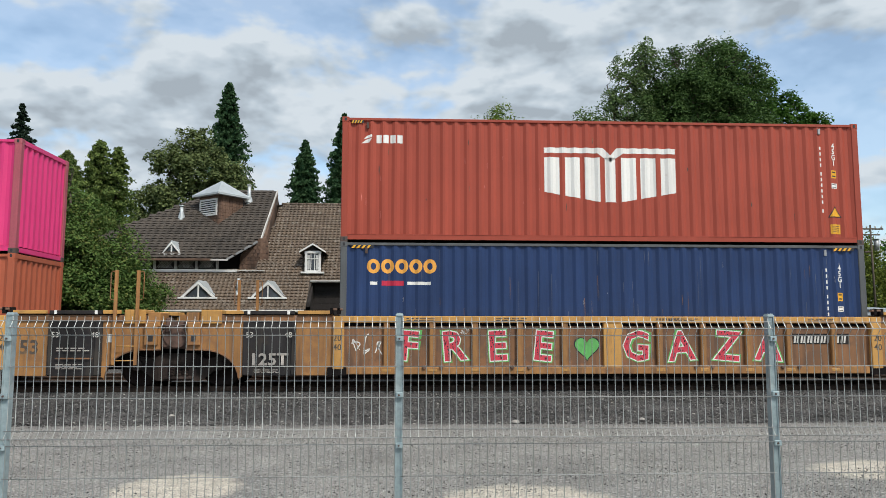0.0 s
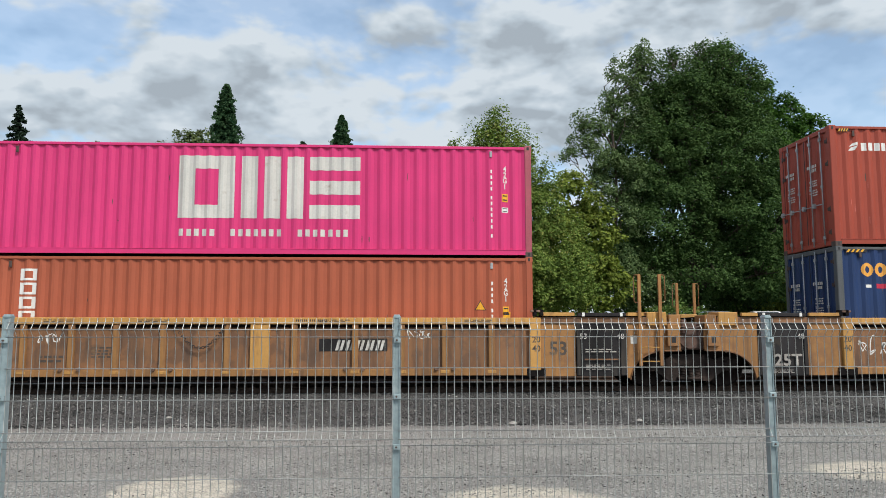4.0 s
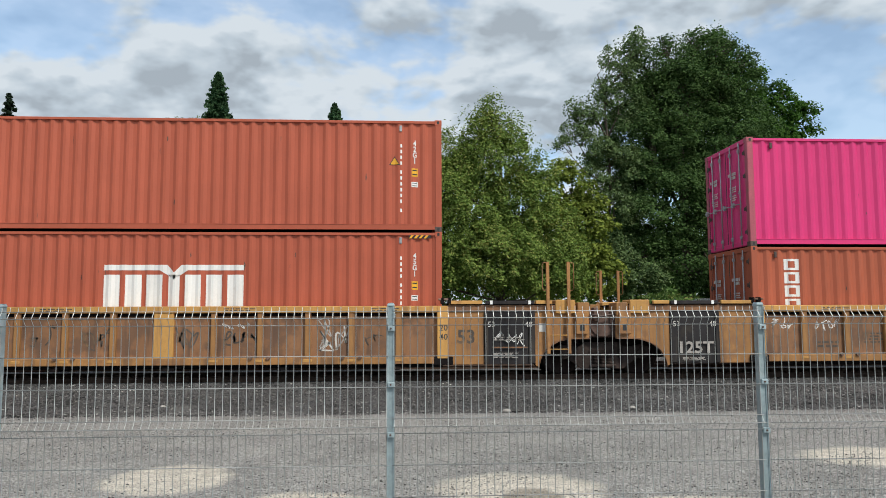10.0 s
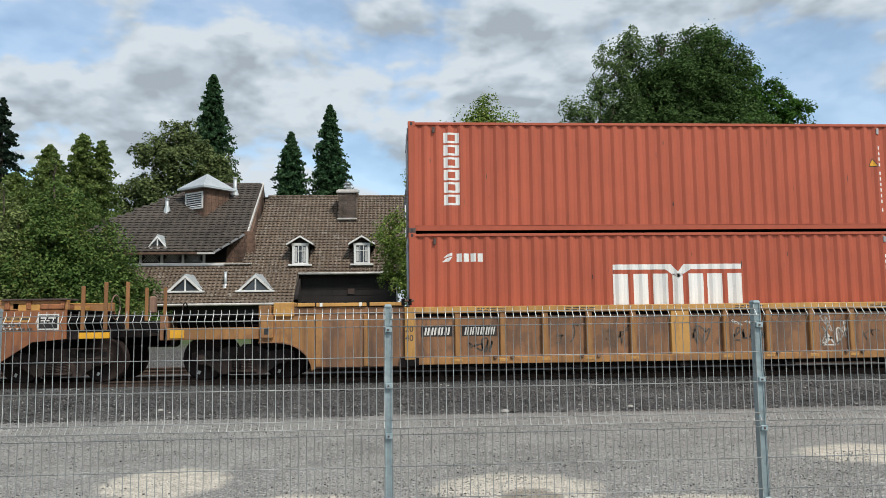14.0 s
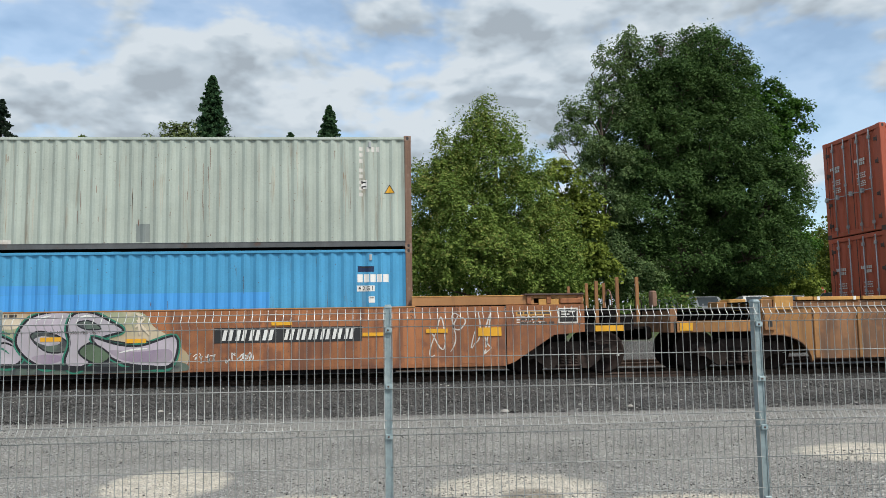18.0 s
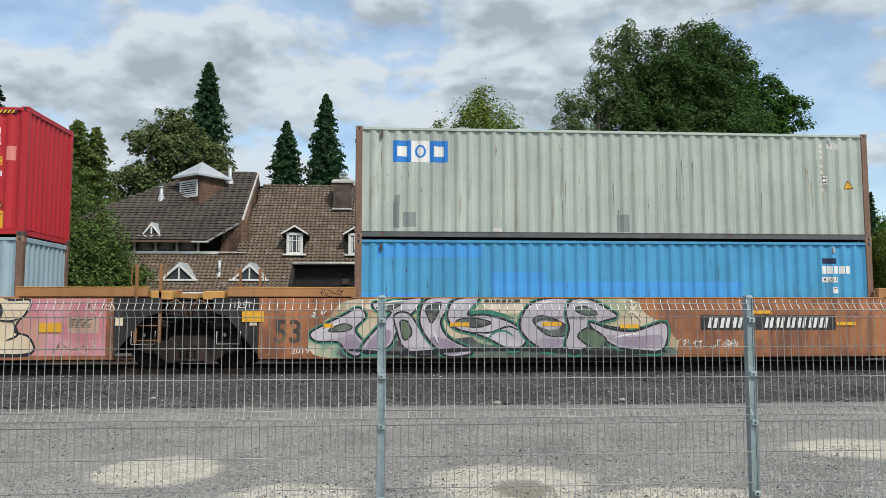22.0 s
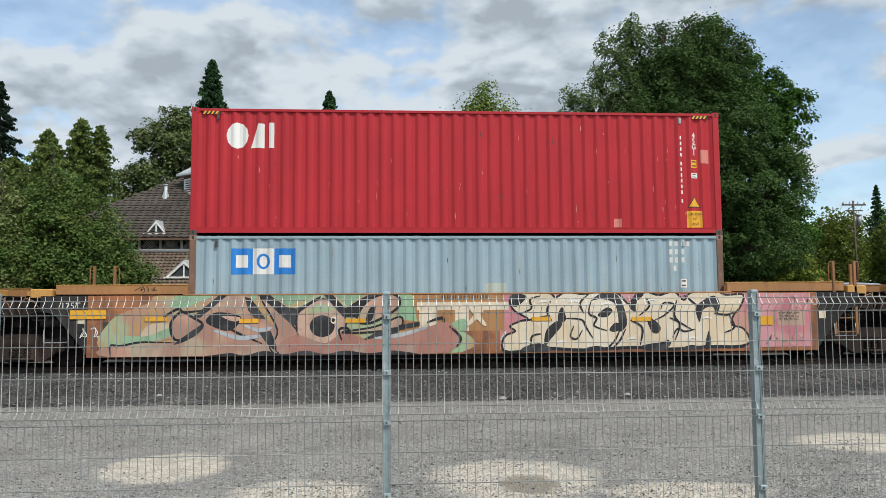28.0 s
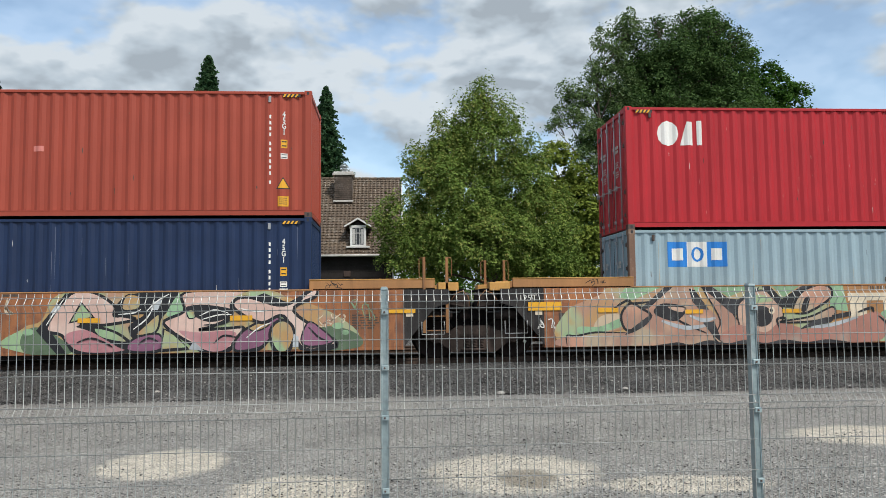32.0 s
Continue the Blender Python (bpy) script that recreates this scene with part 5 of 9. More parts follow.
def peach_letters(car):
    """Broad peach letters with heavy black wedges over mint."""
    w = Wall(car, -1.99, .71, .0546, .0543)
    w.fill("mint_field", (8, 1), (7.6, 14), (22, 21), (30, 24.6), (80, 24.6), (126, 24.6), (132, 12), (146, 10), (147, 1), (70, .6))
    w.fill("tan_field", (20, 6), (33, 7), (31, 13), (22, 12))
    for gap in (((30, 20), (36, 18.6), (48, 24.4), (33, 24.4)), ((70, 24.4), (77, 19.6), (88, 24.4)), ((96, 24.4), (101, 19.4), (108, 24.4)), ((121, 24.4), (127, 24.4), (129, 13), (121, 14)), ((62, 24.4), (65, 24.4), (63, 21))):
        w.fill("mint", *gap, soft=False)
    w.fill("mint", (14, 5), (26, 6.4), (33, 9), (30, 11), (22, 8), (13, 8))
    w.fill("peach_body", (8, .6), (8, 4.2), (18, 4.6), (30, 5.6), (36, 6), (42, 11), (41, 15), (46, 19), (52, 24.4), (61, 24.4), (66, 17), (74, 10), (80, 5), (80, .6))
    w.line("ink", .45, (8, .8), (8, 4.4), (12, 4.2), (20, 5.6), (33, 5.2))
    w.fill("peach_body", (31, 12.6), (35, 17.4), (40, 15), (43.4, 12.4), (40, 8), (33, 6.4), edge=.5)
    w.fill("black_cut", (33, 5.2), (43.4, 12.6), (43, 10), (38, 6.4), (34, 4.8))
    w.line("ink", .6, (26, 14), (33.4, 18.6), (36, 17.4), (43.4, 18))
    w.fill("black_cut", (39, 15), (49.6, 24.4), (53, 24.4), (42.6, 15.2), soft=False)
    w.fill("black_cut", (45, 14), (49, 17), (58.4, 15.2), (54.4, 10.2), (48, 11.6), edge=.25)
    w.fill("peach_pale", (51, 15.8), (58, 15.2), (57, 13.6), (54, 14))
    w.line("ink", .5, (53, 11.4), (58, 8.6), (67, 4.6))
    w.line("ice", .9, (48, 10), (58, 7), (68, 8))
    w.line("ice", .8, (60, 12), (66, 10), (71, 11))
    w.fill("black_cut", (60, 23.4), (62.6, 22.6), (68.4, 14.4), (64, 14.8), (61.4, 18), soft=False)
    w.fill("peach_body", (66, 23.6), (69, 24.2), (75, 19), (79, 12), (81, 8), (75, .8), (70, 3), (73, 10), edge=.3)
    w.fill("black_cut", (65.6, 9), (70.4, 9.6), (74, .8), (69.4, 4), soft=False)
    w.fill("black_cut", (65, 24.4), (70, 24.4), (77, 19), (81, 18.6), (90.6, 24.4), (89, 21), (81, 16.4), (81, 11.4), (77.6, 13), (70, 20), soft=False)
    w.fill("peach_pale", (80.6, 15), (84, 19), (91, 22.4), (98, 18.6), (100.4, 12), (97, 6), (90, 4), (82, 6.6), edge=.3)
    w.fill("mint_field", (84, 17), (90, 20.6), (96, 18), (90, 17))
    w.disc("black_cut", 90.8, 11.4, 5, 4.4)
    w.disc("cream", 95.4, 13.8, 1.3, 1.5).disc("black_cut", 95.2, 13.8, .7, .8)
    w.fill("black_cut", (91.4, 24.4), (95, 24), (100, 18.6), (109, 24.4), (115.4, 24.4), (104.4, 14.8), (99, 15.2), soft=False)
    w.fill("peach_body", (104.6, 14), (108.4, 21), (116, 24.4), (121.4, 23), (121.4, 19), (115, 14.6), (109, 12.4), edge=.5)
    w.fill("black_cut", (110, 18.4), (112, 19), (110.6, 14), (108.4, 13.6), edge=.2)
    w.fill("peach_low", (76, .6), (80, 8), (92, 4.6), (99, 8.6), (110, 6), (122, 8), (134, 11), (142, 12.6), (147, 6), (145, 2.6), (134, .6))
    w.fill("peach_body", (99, 9), (112, 11), (122, 15), (122, 10.6), (112, 9), (103, 8.6), edge=.4)
    w.fill("black_cut", (107.6, 5.8), (114, 9.4), (121.4, 10.8), (121, 8.6), (114, 7.2))
    w.fill("black_cut", (121.6, 9.6), (130, 11.2), (130, 13), (121.6, 11.6), soft=False)
    w.line("ice", .8, (112, 6.4), (122, 7.6), (133, 10.6))
    w.line("ink", .55, (98.6, 5.6), (97.6, 10), (101, 10.4), (101.6, 8.6))
    w.line("ink", .6, (133, 12.6), (139, 14.4), (140, 12.4))
    w.line("ink", .6, (142, 11), (146.6, 6.4), (145, 2.6))
    w.fill("mint", (143, 12), (148, 14), (150, 11), (147, 9))
    w.line("cream", 1.1, (150, 20), (153, 16), (157, 11)).line("cream", 1.1, (157, 20), (153.6, 15.6), (149.6, 11.4))
    w.fill("black_cut", (48, 0), (54, 1.4), (60, .8), (68, 1.8), (76, 1), (84, 1.8), (92, .9), (100, 1.7), (110, 1), (120, 1.6), (126, 0))


def cream_letters(car):
    """Swollen cream letters run together, with thin black lines."""
    w = Wall(car, 5.273, .73, .0579, .0562, -.2445)
    w.fill("cream_body", (30, .8), (30, 6), (34, 8), (32, 10), (36, 12), (39, 13), (34, 16), (32, 20), (35, 23.4), (47, 23.2), (50, 21.4), (54, 23.4), (61, 22.6), (66, 23.4), (74, 23.2), (79, 18.4), (82, 22.4), (86, 23.4), (91, 22), (97, 23.4), (101, 20), (104, 23), (114, 23.4),
           (118, 22), (125, 22), (123.6, 17), (121, 14), (120, 10), (125, 8), (126, 2), (110, 1.5), (95, 1), (80, 1.5), (60, 1), (45, 1.5), edge=.4)
    for blot in (((32, 20), (34, 23), (38.6, 22), (37, 19.5), (34, 17.6)), ((46, 8), (50, 11.8), (52.4, 10.4), (48, 5), (45.4, 2)), ((51, 15), (52.6, 17.4), (54, 12.4), (51, 11.4)),
                 ((64, 20), (68, 22.8), (74, 22.6), (77, 17), (78, 10.5), (75, 7.6), (74.5, 14), (73, 19), (68, 20.6)), ((66.4, 14), (70, 17.2), (72.4, 16), (70, 13.4)), ((71, 8.4), (73.6, 11.2), (76, 9), (73, 7.4)),
                 ((79, 18), (82, 23), (85.4, 23), (82, 19), (81.4, 15.4)), ((86, 13.2), (90, 11.2), (91.4, 8.4), (89.6, 6.6), (87.4, 8)), ((84, 2), (95, 3.4), (93, .9), (86, .7)),
                 ((106, 17.4), (113, 21.8), (115.4, 18), (114, 14.2), (112.5, 17.2), (108.6, 16), (107, 11)), ((109, 1.2), (110.6, 7.6), (111.4, 2)), ((36, 1), (43, 3.2), (48, .9)), ((60, 1), (66, 2), (70, .9)), ((99, 1), (104, 2), (108, .9))):
        w.fill("black_cut", *blot)
    for path in (((37, 12), (42, 13), (47, 14.2)), ((36, 15), (40.4, 17), (40, 20.6), (44, 22)), ((53, 13), (60, 12.4), (62, 9), (64.4, 5)), ((57, 10), (55.6, 6), (58, 4.8), (60.4, 8.4)), ((75.4, 9), (73, 4), (69.6, .8)), ((77.4, 8.6), (75, 4), (72, 1)),
                 ((89, 12), (93, 14), (97, 18), (93, 19), (91.6, 16.4)), ((95, 13), (98, 11.6), (104, 8)), ((96, 5), (98, 8.4), (101, 7.4), (105, 8.2)), ((101, 22), (104, 19.6), (107, 17)), ((119, 14), (121, 9), (117, 6.8)), ((40, 2), (40.6, 6), (44.4, 7)), ((61, 15), (59.6, 19), (63, 22.6)),
                 ((79.4, 12), (84, 9), (83, 2)), ((64, 20), (63, 15), (66, 13), (65, 10), (70, 8)), ((83, 14), (87, 17.6), (86, 21)), ((94.6, 4), (91, 2.4)), ((113, 14.6), (118, 14), (121, 15)), ((48, 20), (46.6, 16), (48.4, 12)), ((98, 20), (97, 14), (99, 10), (97, 4))):
        w.line("ink", .42, *path)
    for u, v in ((45, 20), (57, 20), (70, 19), (88, 20.4), (110, 13), (38, 4), (52, 4), (104, 5), (80, 5)):
        w.line("white", .35, (u - 2, v - .6), (u, v), (u + 2, v - .4))


def blush_letters(car):
    """Sharp pink letters with black flanks and mint counters."""
    w = Wall(car, 5.625, .79, .0535, .0537)
    w.fill("mint_field", (9, .4), (9, 9), (16, 12), (22, 22), (40, 23), (95, 23), (124, 17), (140, 8), (142, 2), (130, .4))
    w.fill("moss", (10, .2), (9, 7), (16, 9), (28, .2))
    w.fill("moss", (118, .2), (128, 8), (140, 6), (143, .6))
    w.disc("mint", 11, 7.4, 2.2, 1.3).disc("mint", 134, 8.4, 2.4, 1.3).disc("mint", 137, 5.6, 1.6, 1)
    w.fill("ink", (14, 8), (25, 22.6), (28, 22.6), (18.6, 9), (26, 0), (22, 0), soft=False)
    w.fill("blush_body", (18, 9), (27, 22.4), (36, 23), (44, 18), (46, 14), (53, 12), (40, 9.8), (31, 10), (46, 4), (50, .4), (30, .2), (24, 6), edge=.6)
    w.fill("blush_low", (25, 5.6), (33, 8), (45, 3.6), (48.6, .6), (31, .6))
    w.fill("mint_field", (27, 11), (31.4, 19), (36.4, 13), edge=.6, soft=False)
    w.fill("ice", (19.6, 15.4), (22, 18.8), (23.6, 17), (20.6, 14), soft=False)
    w.fill("ink", (29.6, 9.4), (36, 10), (46, 7), (53, 1), (46, 1.4), (36, 7))
    w.fill("mint_field", (37, 8.4), (44, 6.8), (49, 3.2), (40, 5))
    w.fill("ink", (44, 13), (47, 20), (56, 23), (70, 23), (62, 11), (54, 3), (50, 9), (56, 14))
    w.fill("mint_field", (47.6, 16), (49, 21.6), (54, 21.2), (54, 16.4), edge=.3)
    w.fill("mint_field", (53, 5.6), (57, 10), (62, 14), (61, 7), edge=.4)
    w.fill("ice", (60, 19), (63, 19.6), (61.6, 15.6), (58.6, 15.6), soft=False)
    w.fill("mint", (65, 14), (70, 22), (72, 16), (69, 13))
    w.fill("plum", (50, .4), (53, 4.6), (62, 6), (63, .6), edge=.4)
    w.fill("blush_body", (64, 10), (72, 15), (72, 22.6), (93, 23.2), (97, 22), (91, 18), (91, 13), (84, 9), (78, 7.4), (90, 8), (96, 8), (92, 3), (90, .4), (79, .2), edge=.6)
    w.fill("blush_low", (70, 7), (78, 6.4), (90, 7), (93, 5), (89, .6), (80, .6))
    w.fill("ink", (72, 16), (77, 17.6), (85, 17), (92, 15), (88, 11.6), (82, 10.6), (77, 12.4))
    w.fill("mint_field", (73, 15), (75.6, 15.4), (76.4, 12.6), (74, 12.2), edge=.25)
    w.fill("mint_field", (63, .4), (64, 8), (68, 6), (74, .8), edge=.5, soft=False)
    w.fill("ice", (74, .6), (76, 3), (80, .2), soft=False)
    w.fill("plum", (92, .4), (96, 7), (108, 12.4), (111, 9), (105, 2), (100, .2), edge=.5)
    w.fill("mint_field", (98, 8), (104, 10.6), (106, 9), (101, 6.6), edge=.3)
    w.fill("mint_field", (92, 20), (98, 22.8), (108, 22.8), (113, 19), (100, 18))
    w.fill("blush_body", (92, 19), (98, 20.4), (112, 17), (124, 23.4), (125, 20.6), (116, 14.6), (132, 3), (132, .8), (119, .6), (112, 12.6), (103, 10), (93, 15), edge=.65)
    w.fill("ink", (100, 20.6), (104, 22), (114, 18), (112, 16.4), soft=False)
    w.fill("ink", (116, 18.6), (121, 23), (123, 23), (118, 17.6), soft=False)
    w.fill("plum", (119, 3), (122, 10), (127, 7.4), (132, 2), (122, .8), edge=.3)
    w.disc("mint_field", 111.4, 5, 5, 6, .6)
    w.fill("ice", (115.6, .8), (116, 5.4), (118, 4), (118, .8), soft=False)
    for path in (((78, 13), (84, 15.4), (90, 14)), ((79, 11.6), (86, 13.4), (91, 13.4)), ((57, 15), (61, 19), (66, 22)), ((52, 8), (57, 12), (60, 17)), ((97, 4), (102, 8), (107, 10)), ((46, 14), (52, 14.6), (55, 16)), ((18, 10), (21, 15), (25, 21)), ((94, 16), (101, 14.6), (106, 15))):
        w.line("white", .28, *path)
    for path in (((30, 3), (36, 4.6), (44, 1.4)), ((84, 2), (88, 5), (94, 4)), ((122, 8), (126, 4), (130, 2)), ((54, 2), (58, 4.4), (62, 3)), ((80, 9.4), (87, 9.8), (92, 12))):
        w.line("ink", .4, *path)


def side_text(car, name, text, size, skin, x, z, y, wide=1.0, bold=0.0, slant=0.0, label=""):
    return written(name, letters(text, size, wide, bold, slant), mats[skin], car, x, y, z, label)


def plates(car, name, x, z, w, h, n, skin, y, label="", slant=0.0):
    """A row of plain blocks where a number is painted."""
    sh = Shape()
    k = w / n
    for i in range(n):
        for a, b in ((0, .27), (.44, .71)):
            sh.poly([(x + (i + a) * k, y, z), (x + (i + b) * k, y, z), (x + (i + b) * k + slant, y, z + h), (x + (i + a) * k + slant, y, z + h)])
    return tagged(part(name, sh, mats[skin], car, label or "row of plain blocks for a painted number"), kind="stuff")


def small_print(car, x, z, w, rows, skin, y, seed, h=.035):
    rng = random.Random(seed)
    sh = Shape()
    for r in range(rows):
        u = x
        while u < x + w * rng.uniform(.7, 1):
            d = rng.uniform(.06, .16)
            sh.poly([(u, y, z - r * h * 1.9), (u + d, y, z - r * h * 1.9), (u + d, y, z - r * h * 1.9 + h), (u, y, z - r * h * 1.9 + h)])
            u += d + .035
    tagged(part("small_print", sh, mats[skin], car, "lines of small print"), kind="stuff")


def hoop(parent, x, y, z0, z1, reach, name="handrail"):
    pts = [(x, y, z0), (x + reach * .8, y, z0), (x + reach, y, z0 + .04), (x + reach, y, z1 - .04), (x + reach * .8, y, z1), (x, y, z1)]
    part(name, Shape().tube(pts, .011, 6), mats["car_post"], parent)


def ribbed_end(car, x0, s, kind):
    """One end of a ribbed well car, s = 1 outwards to the right. kind: what the panels carry."""
    X = lambda d: x0 + s * d
    def bx(d0, d1, *r):
        a, b = sorted((X(d0), X(d1)))
        return Shape().box(a, b, *r)
    reach = 5.5 if kind == "coupled" else 3.3
    for far in (False, True):
        pre = "far_" if far else ""
        y = lambda a, b: mirror(a, b, far)
        part(pre + "end_post", bx(-.13, .11, *y(-.285, -.10), .86, 2.02, .01), mats["car_trim"], car)
        part(pre + "post_foot", bx(-.20, .22, *y(-.275, -.11), .72, .90, .01), mats["soot"], car)
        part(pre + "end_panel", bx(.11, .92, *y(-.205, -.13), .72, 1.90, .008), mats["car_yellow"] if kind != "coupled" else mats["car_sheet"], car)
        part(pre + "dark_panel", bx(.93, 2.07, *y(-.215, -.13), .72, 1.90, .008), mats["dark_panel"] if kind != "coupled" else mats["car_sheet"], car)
        part(pre + "panel_rib", bx(.925, 1.01, *y(-.25, -.21), .74, 1.88, .006), mats["dark_panel"] if kind != "coupled" else mats["car_yellow"], car)
        part(pre + "panel_rib", bx(1.92, 2.06, *y(-.25, -.21), .74, 1.88, .006), mats["dark_panel"] if kind != "coupled" else mats["car_yellow"], car)
        part(pre + "deck_edge", bx(.11, 3.0, *y(-.24, -.10), 1.90, 2.035, .006), mats["car_sheet"], car)
        arch = [(2.07, 1.90), (2.07, .70), (2.14, .66)] + [(2.16 + .78 * (1 - math.cos(a * .196)), .70 + .60 * math.sin(a * .196)) for a in range(1, 9)] + [(3.30, 1.30), (3.30, 1.90)]
        a, b = y(-.205, -.15)
        part(pre + "wheel_arch", Shape().prism([(X(d), z) for d, z in arch], "y", a, b), mats["car_yellow"], car)
        part(pre + "arch_lip", Shape().loft([[(X(d), a - (.0 if far else .05), z), (X(d), b + (.05 if far else 0), z), (X(d), b + (.05 if far else 0), z - .03), (X(d), a - (.0 if far else .05), z - .03)] for d, z in arch[2:-1]]), mats["car_sheet"], car)
    part("end_deck", bx(.1, 3.0, -.22, 2.66, 2.035, 2.062, .004), mats["soot"], car, "dark steel walkway grating")
    part("edge_strip", bx(.12, .88, -.29, -.20, 2.055, 2.135, .008), mats["car_trim"], car)
    part("edge_strip", bx(.95, 2.05, -.29, -.20, 2.05, 2.13, .008), mats["dark_panel"] if kind != "coupled" else mats["car_trim"], car)
    part("edge_strip", bx(2.08, 2.45, -.29, -.20, 2.055, 2.135, .008), mats["car_trim"], car)
    for d in (1.08, 1.94):
        part("reflector", bx(d - .03, d + .03, -.2935, -.289, 2.05, 2.135), mats["white"], car, "white reflector")
    for k, d in enumerate((.15, .30)):
        part("lock_bracket", bx(d - .20, d - .12, -.30, -.16, 2.06, 2.20, .008), mats["soot"], car)
    part("lock_bracket", bx(-.1, .14, -.30, -.18, 2.14, 2.185, .008), mats["rusty"], car)
    for far in (False, True):
        ya, yb = mirror(-.26, .35, far)
        part("deck_box", bx(2.53, 2.98, ya, yb, 1.84, 2.15, .015), mats["car_trim"], car)
        part("deck_box", bx(3.03, 3.30, ya, yb, 1.78, 2.09, .015), mats["car_yellow"], car)
        ya, yb = mirror(-.30, -.14, far)
        br = part("ladder_bracket", bx(2.98, 3.25, ya, yb, 1.38, 1.88, .012), mats["car_yellow"], car)
        if not far:
            part("slot", bx(3.07, 3.17, -.305, -.29, 1.46, 1.60), mats["black"], br)
    # a ladder: on the near side at one end, on the far side at the other
    for d in (2.35, 2.82) if kind != "coupled" else ():
        ya, yb = mirror(-.34, -.29, s < 0)
        st = part("handrail_post", bx(d - .036, d + .036, ya, yb, .95, 3.0, .006), mats["car_yellow"], car)
        if d < 2.5:
            for z in (1.05, 1.36):
                part("step", Shape().tube([(X(d), (ya + yb) / 2, z), (X(d + .47), (ya + yb) / 2, z)], .013, 6), mats["car_trim"], st)
        hoop(st, X(d), (ya + yb) / 2, 2.36, 2.98, (.12 if d > 2.6 else -.12) * s)
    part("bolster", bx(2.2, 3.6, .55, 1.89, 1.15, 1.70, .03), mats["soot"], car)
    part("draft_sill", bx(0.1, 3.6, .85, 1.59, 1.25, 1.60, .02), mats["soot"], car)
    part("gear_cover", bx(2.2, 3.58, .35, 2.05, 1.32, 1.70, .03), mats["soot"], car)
    part("brake_cylinder", Shape().tube([(X(2.5), .12, 1.52), (X(3.1), .12, 1.52)], .11, 12), mats["truck"], car)
    part("air_pipe", Shape().tube([(X(.2), -.02, 1.74), (X(2.1), -.02, 1.74), (X(2.5), .05, 1.66), (X(3.5), .05, 1.66)], .022, 6), mats["truck"], car)
    part("label_plate", bx(2.16, 2.31, -.2095, -.2055, 1.44, 1.62), mats["offwhite"], car, "small white label plate") if s > 0 else None
    if s < 0 and kind != "coupled":
        part("articulation_casting", Shape().tube([(X(3.55), -.05, 1.62), (X(3.55), .5, 1.62)], .30, 14).box(X(3.9), X(3.2), -.02, .4, 1.30, 1.72, .04).box(X(3.78), X(3.66), -.12, .1, 1.66, 1.98, .02).box(X(3.40), X(3.28), -.12, .1, 1.60, 1.90, .02), mats["rusty_dark"], car, "rusty brown articulation casting")
        part("cross_rod", Shape().tube([(X(4.1), -.16, 1.86), (X(3.6), -.18, 1.78), (X(3.0), -.16, 1.88)], .022, 6), mats["casting"], car)
    part("end_bulkhead", bx(.05, .14, -.1, 2.54, .72, 2.03, .01), mats["car_sheet"], car)
    part("hose", Shape().tube([(X(2.9), .3, 1.75), (X(3.2), .22, 1.5), (X(3.45), .3, 1.45), (X(3.6), .35, 1.62)], .025, 6), mats["black"], car)
    if kind == "coupled":
        part("end_sill", bx(3.3, 5.35, -.22, .0, 1.36, 1.62, .012), mats["car_yellow"], car)
        part("end_sill", bx(5.25, 5.42, -.22, 2.66, 1.36, 1.90, .012), mats["car_sheet"], car)
        part("centre_beam", bx(3.3, 5.3, .5, 1.9, 1.42, 1.84, .03), mats["soot"], car)
        part("platform", bx(3.0, 5.42, -.2, 2.64, 1.86, 1.90, .006), mats["soot"], car)
        part("brake_wheel", Shape().tube([(X(5.45) , 1.9 + .28 * math.cos(a * .5236), 1.95 + .28 * math.sin(a * .5236)) for a in range(13)], .016, 6), mats["soot"], car)
        part("end_plate", bx(4.9, 5.2, -.24, -.2, 1.40, 1.58, .004), mats["yellow"], car)
        part("coupler", bx(5.4, 6.55, 1.05, 1.39, 1.18, 1.50, .05), mats["truck"], car)


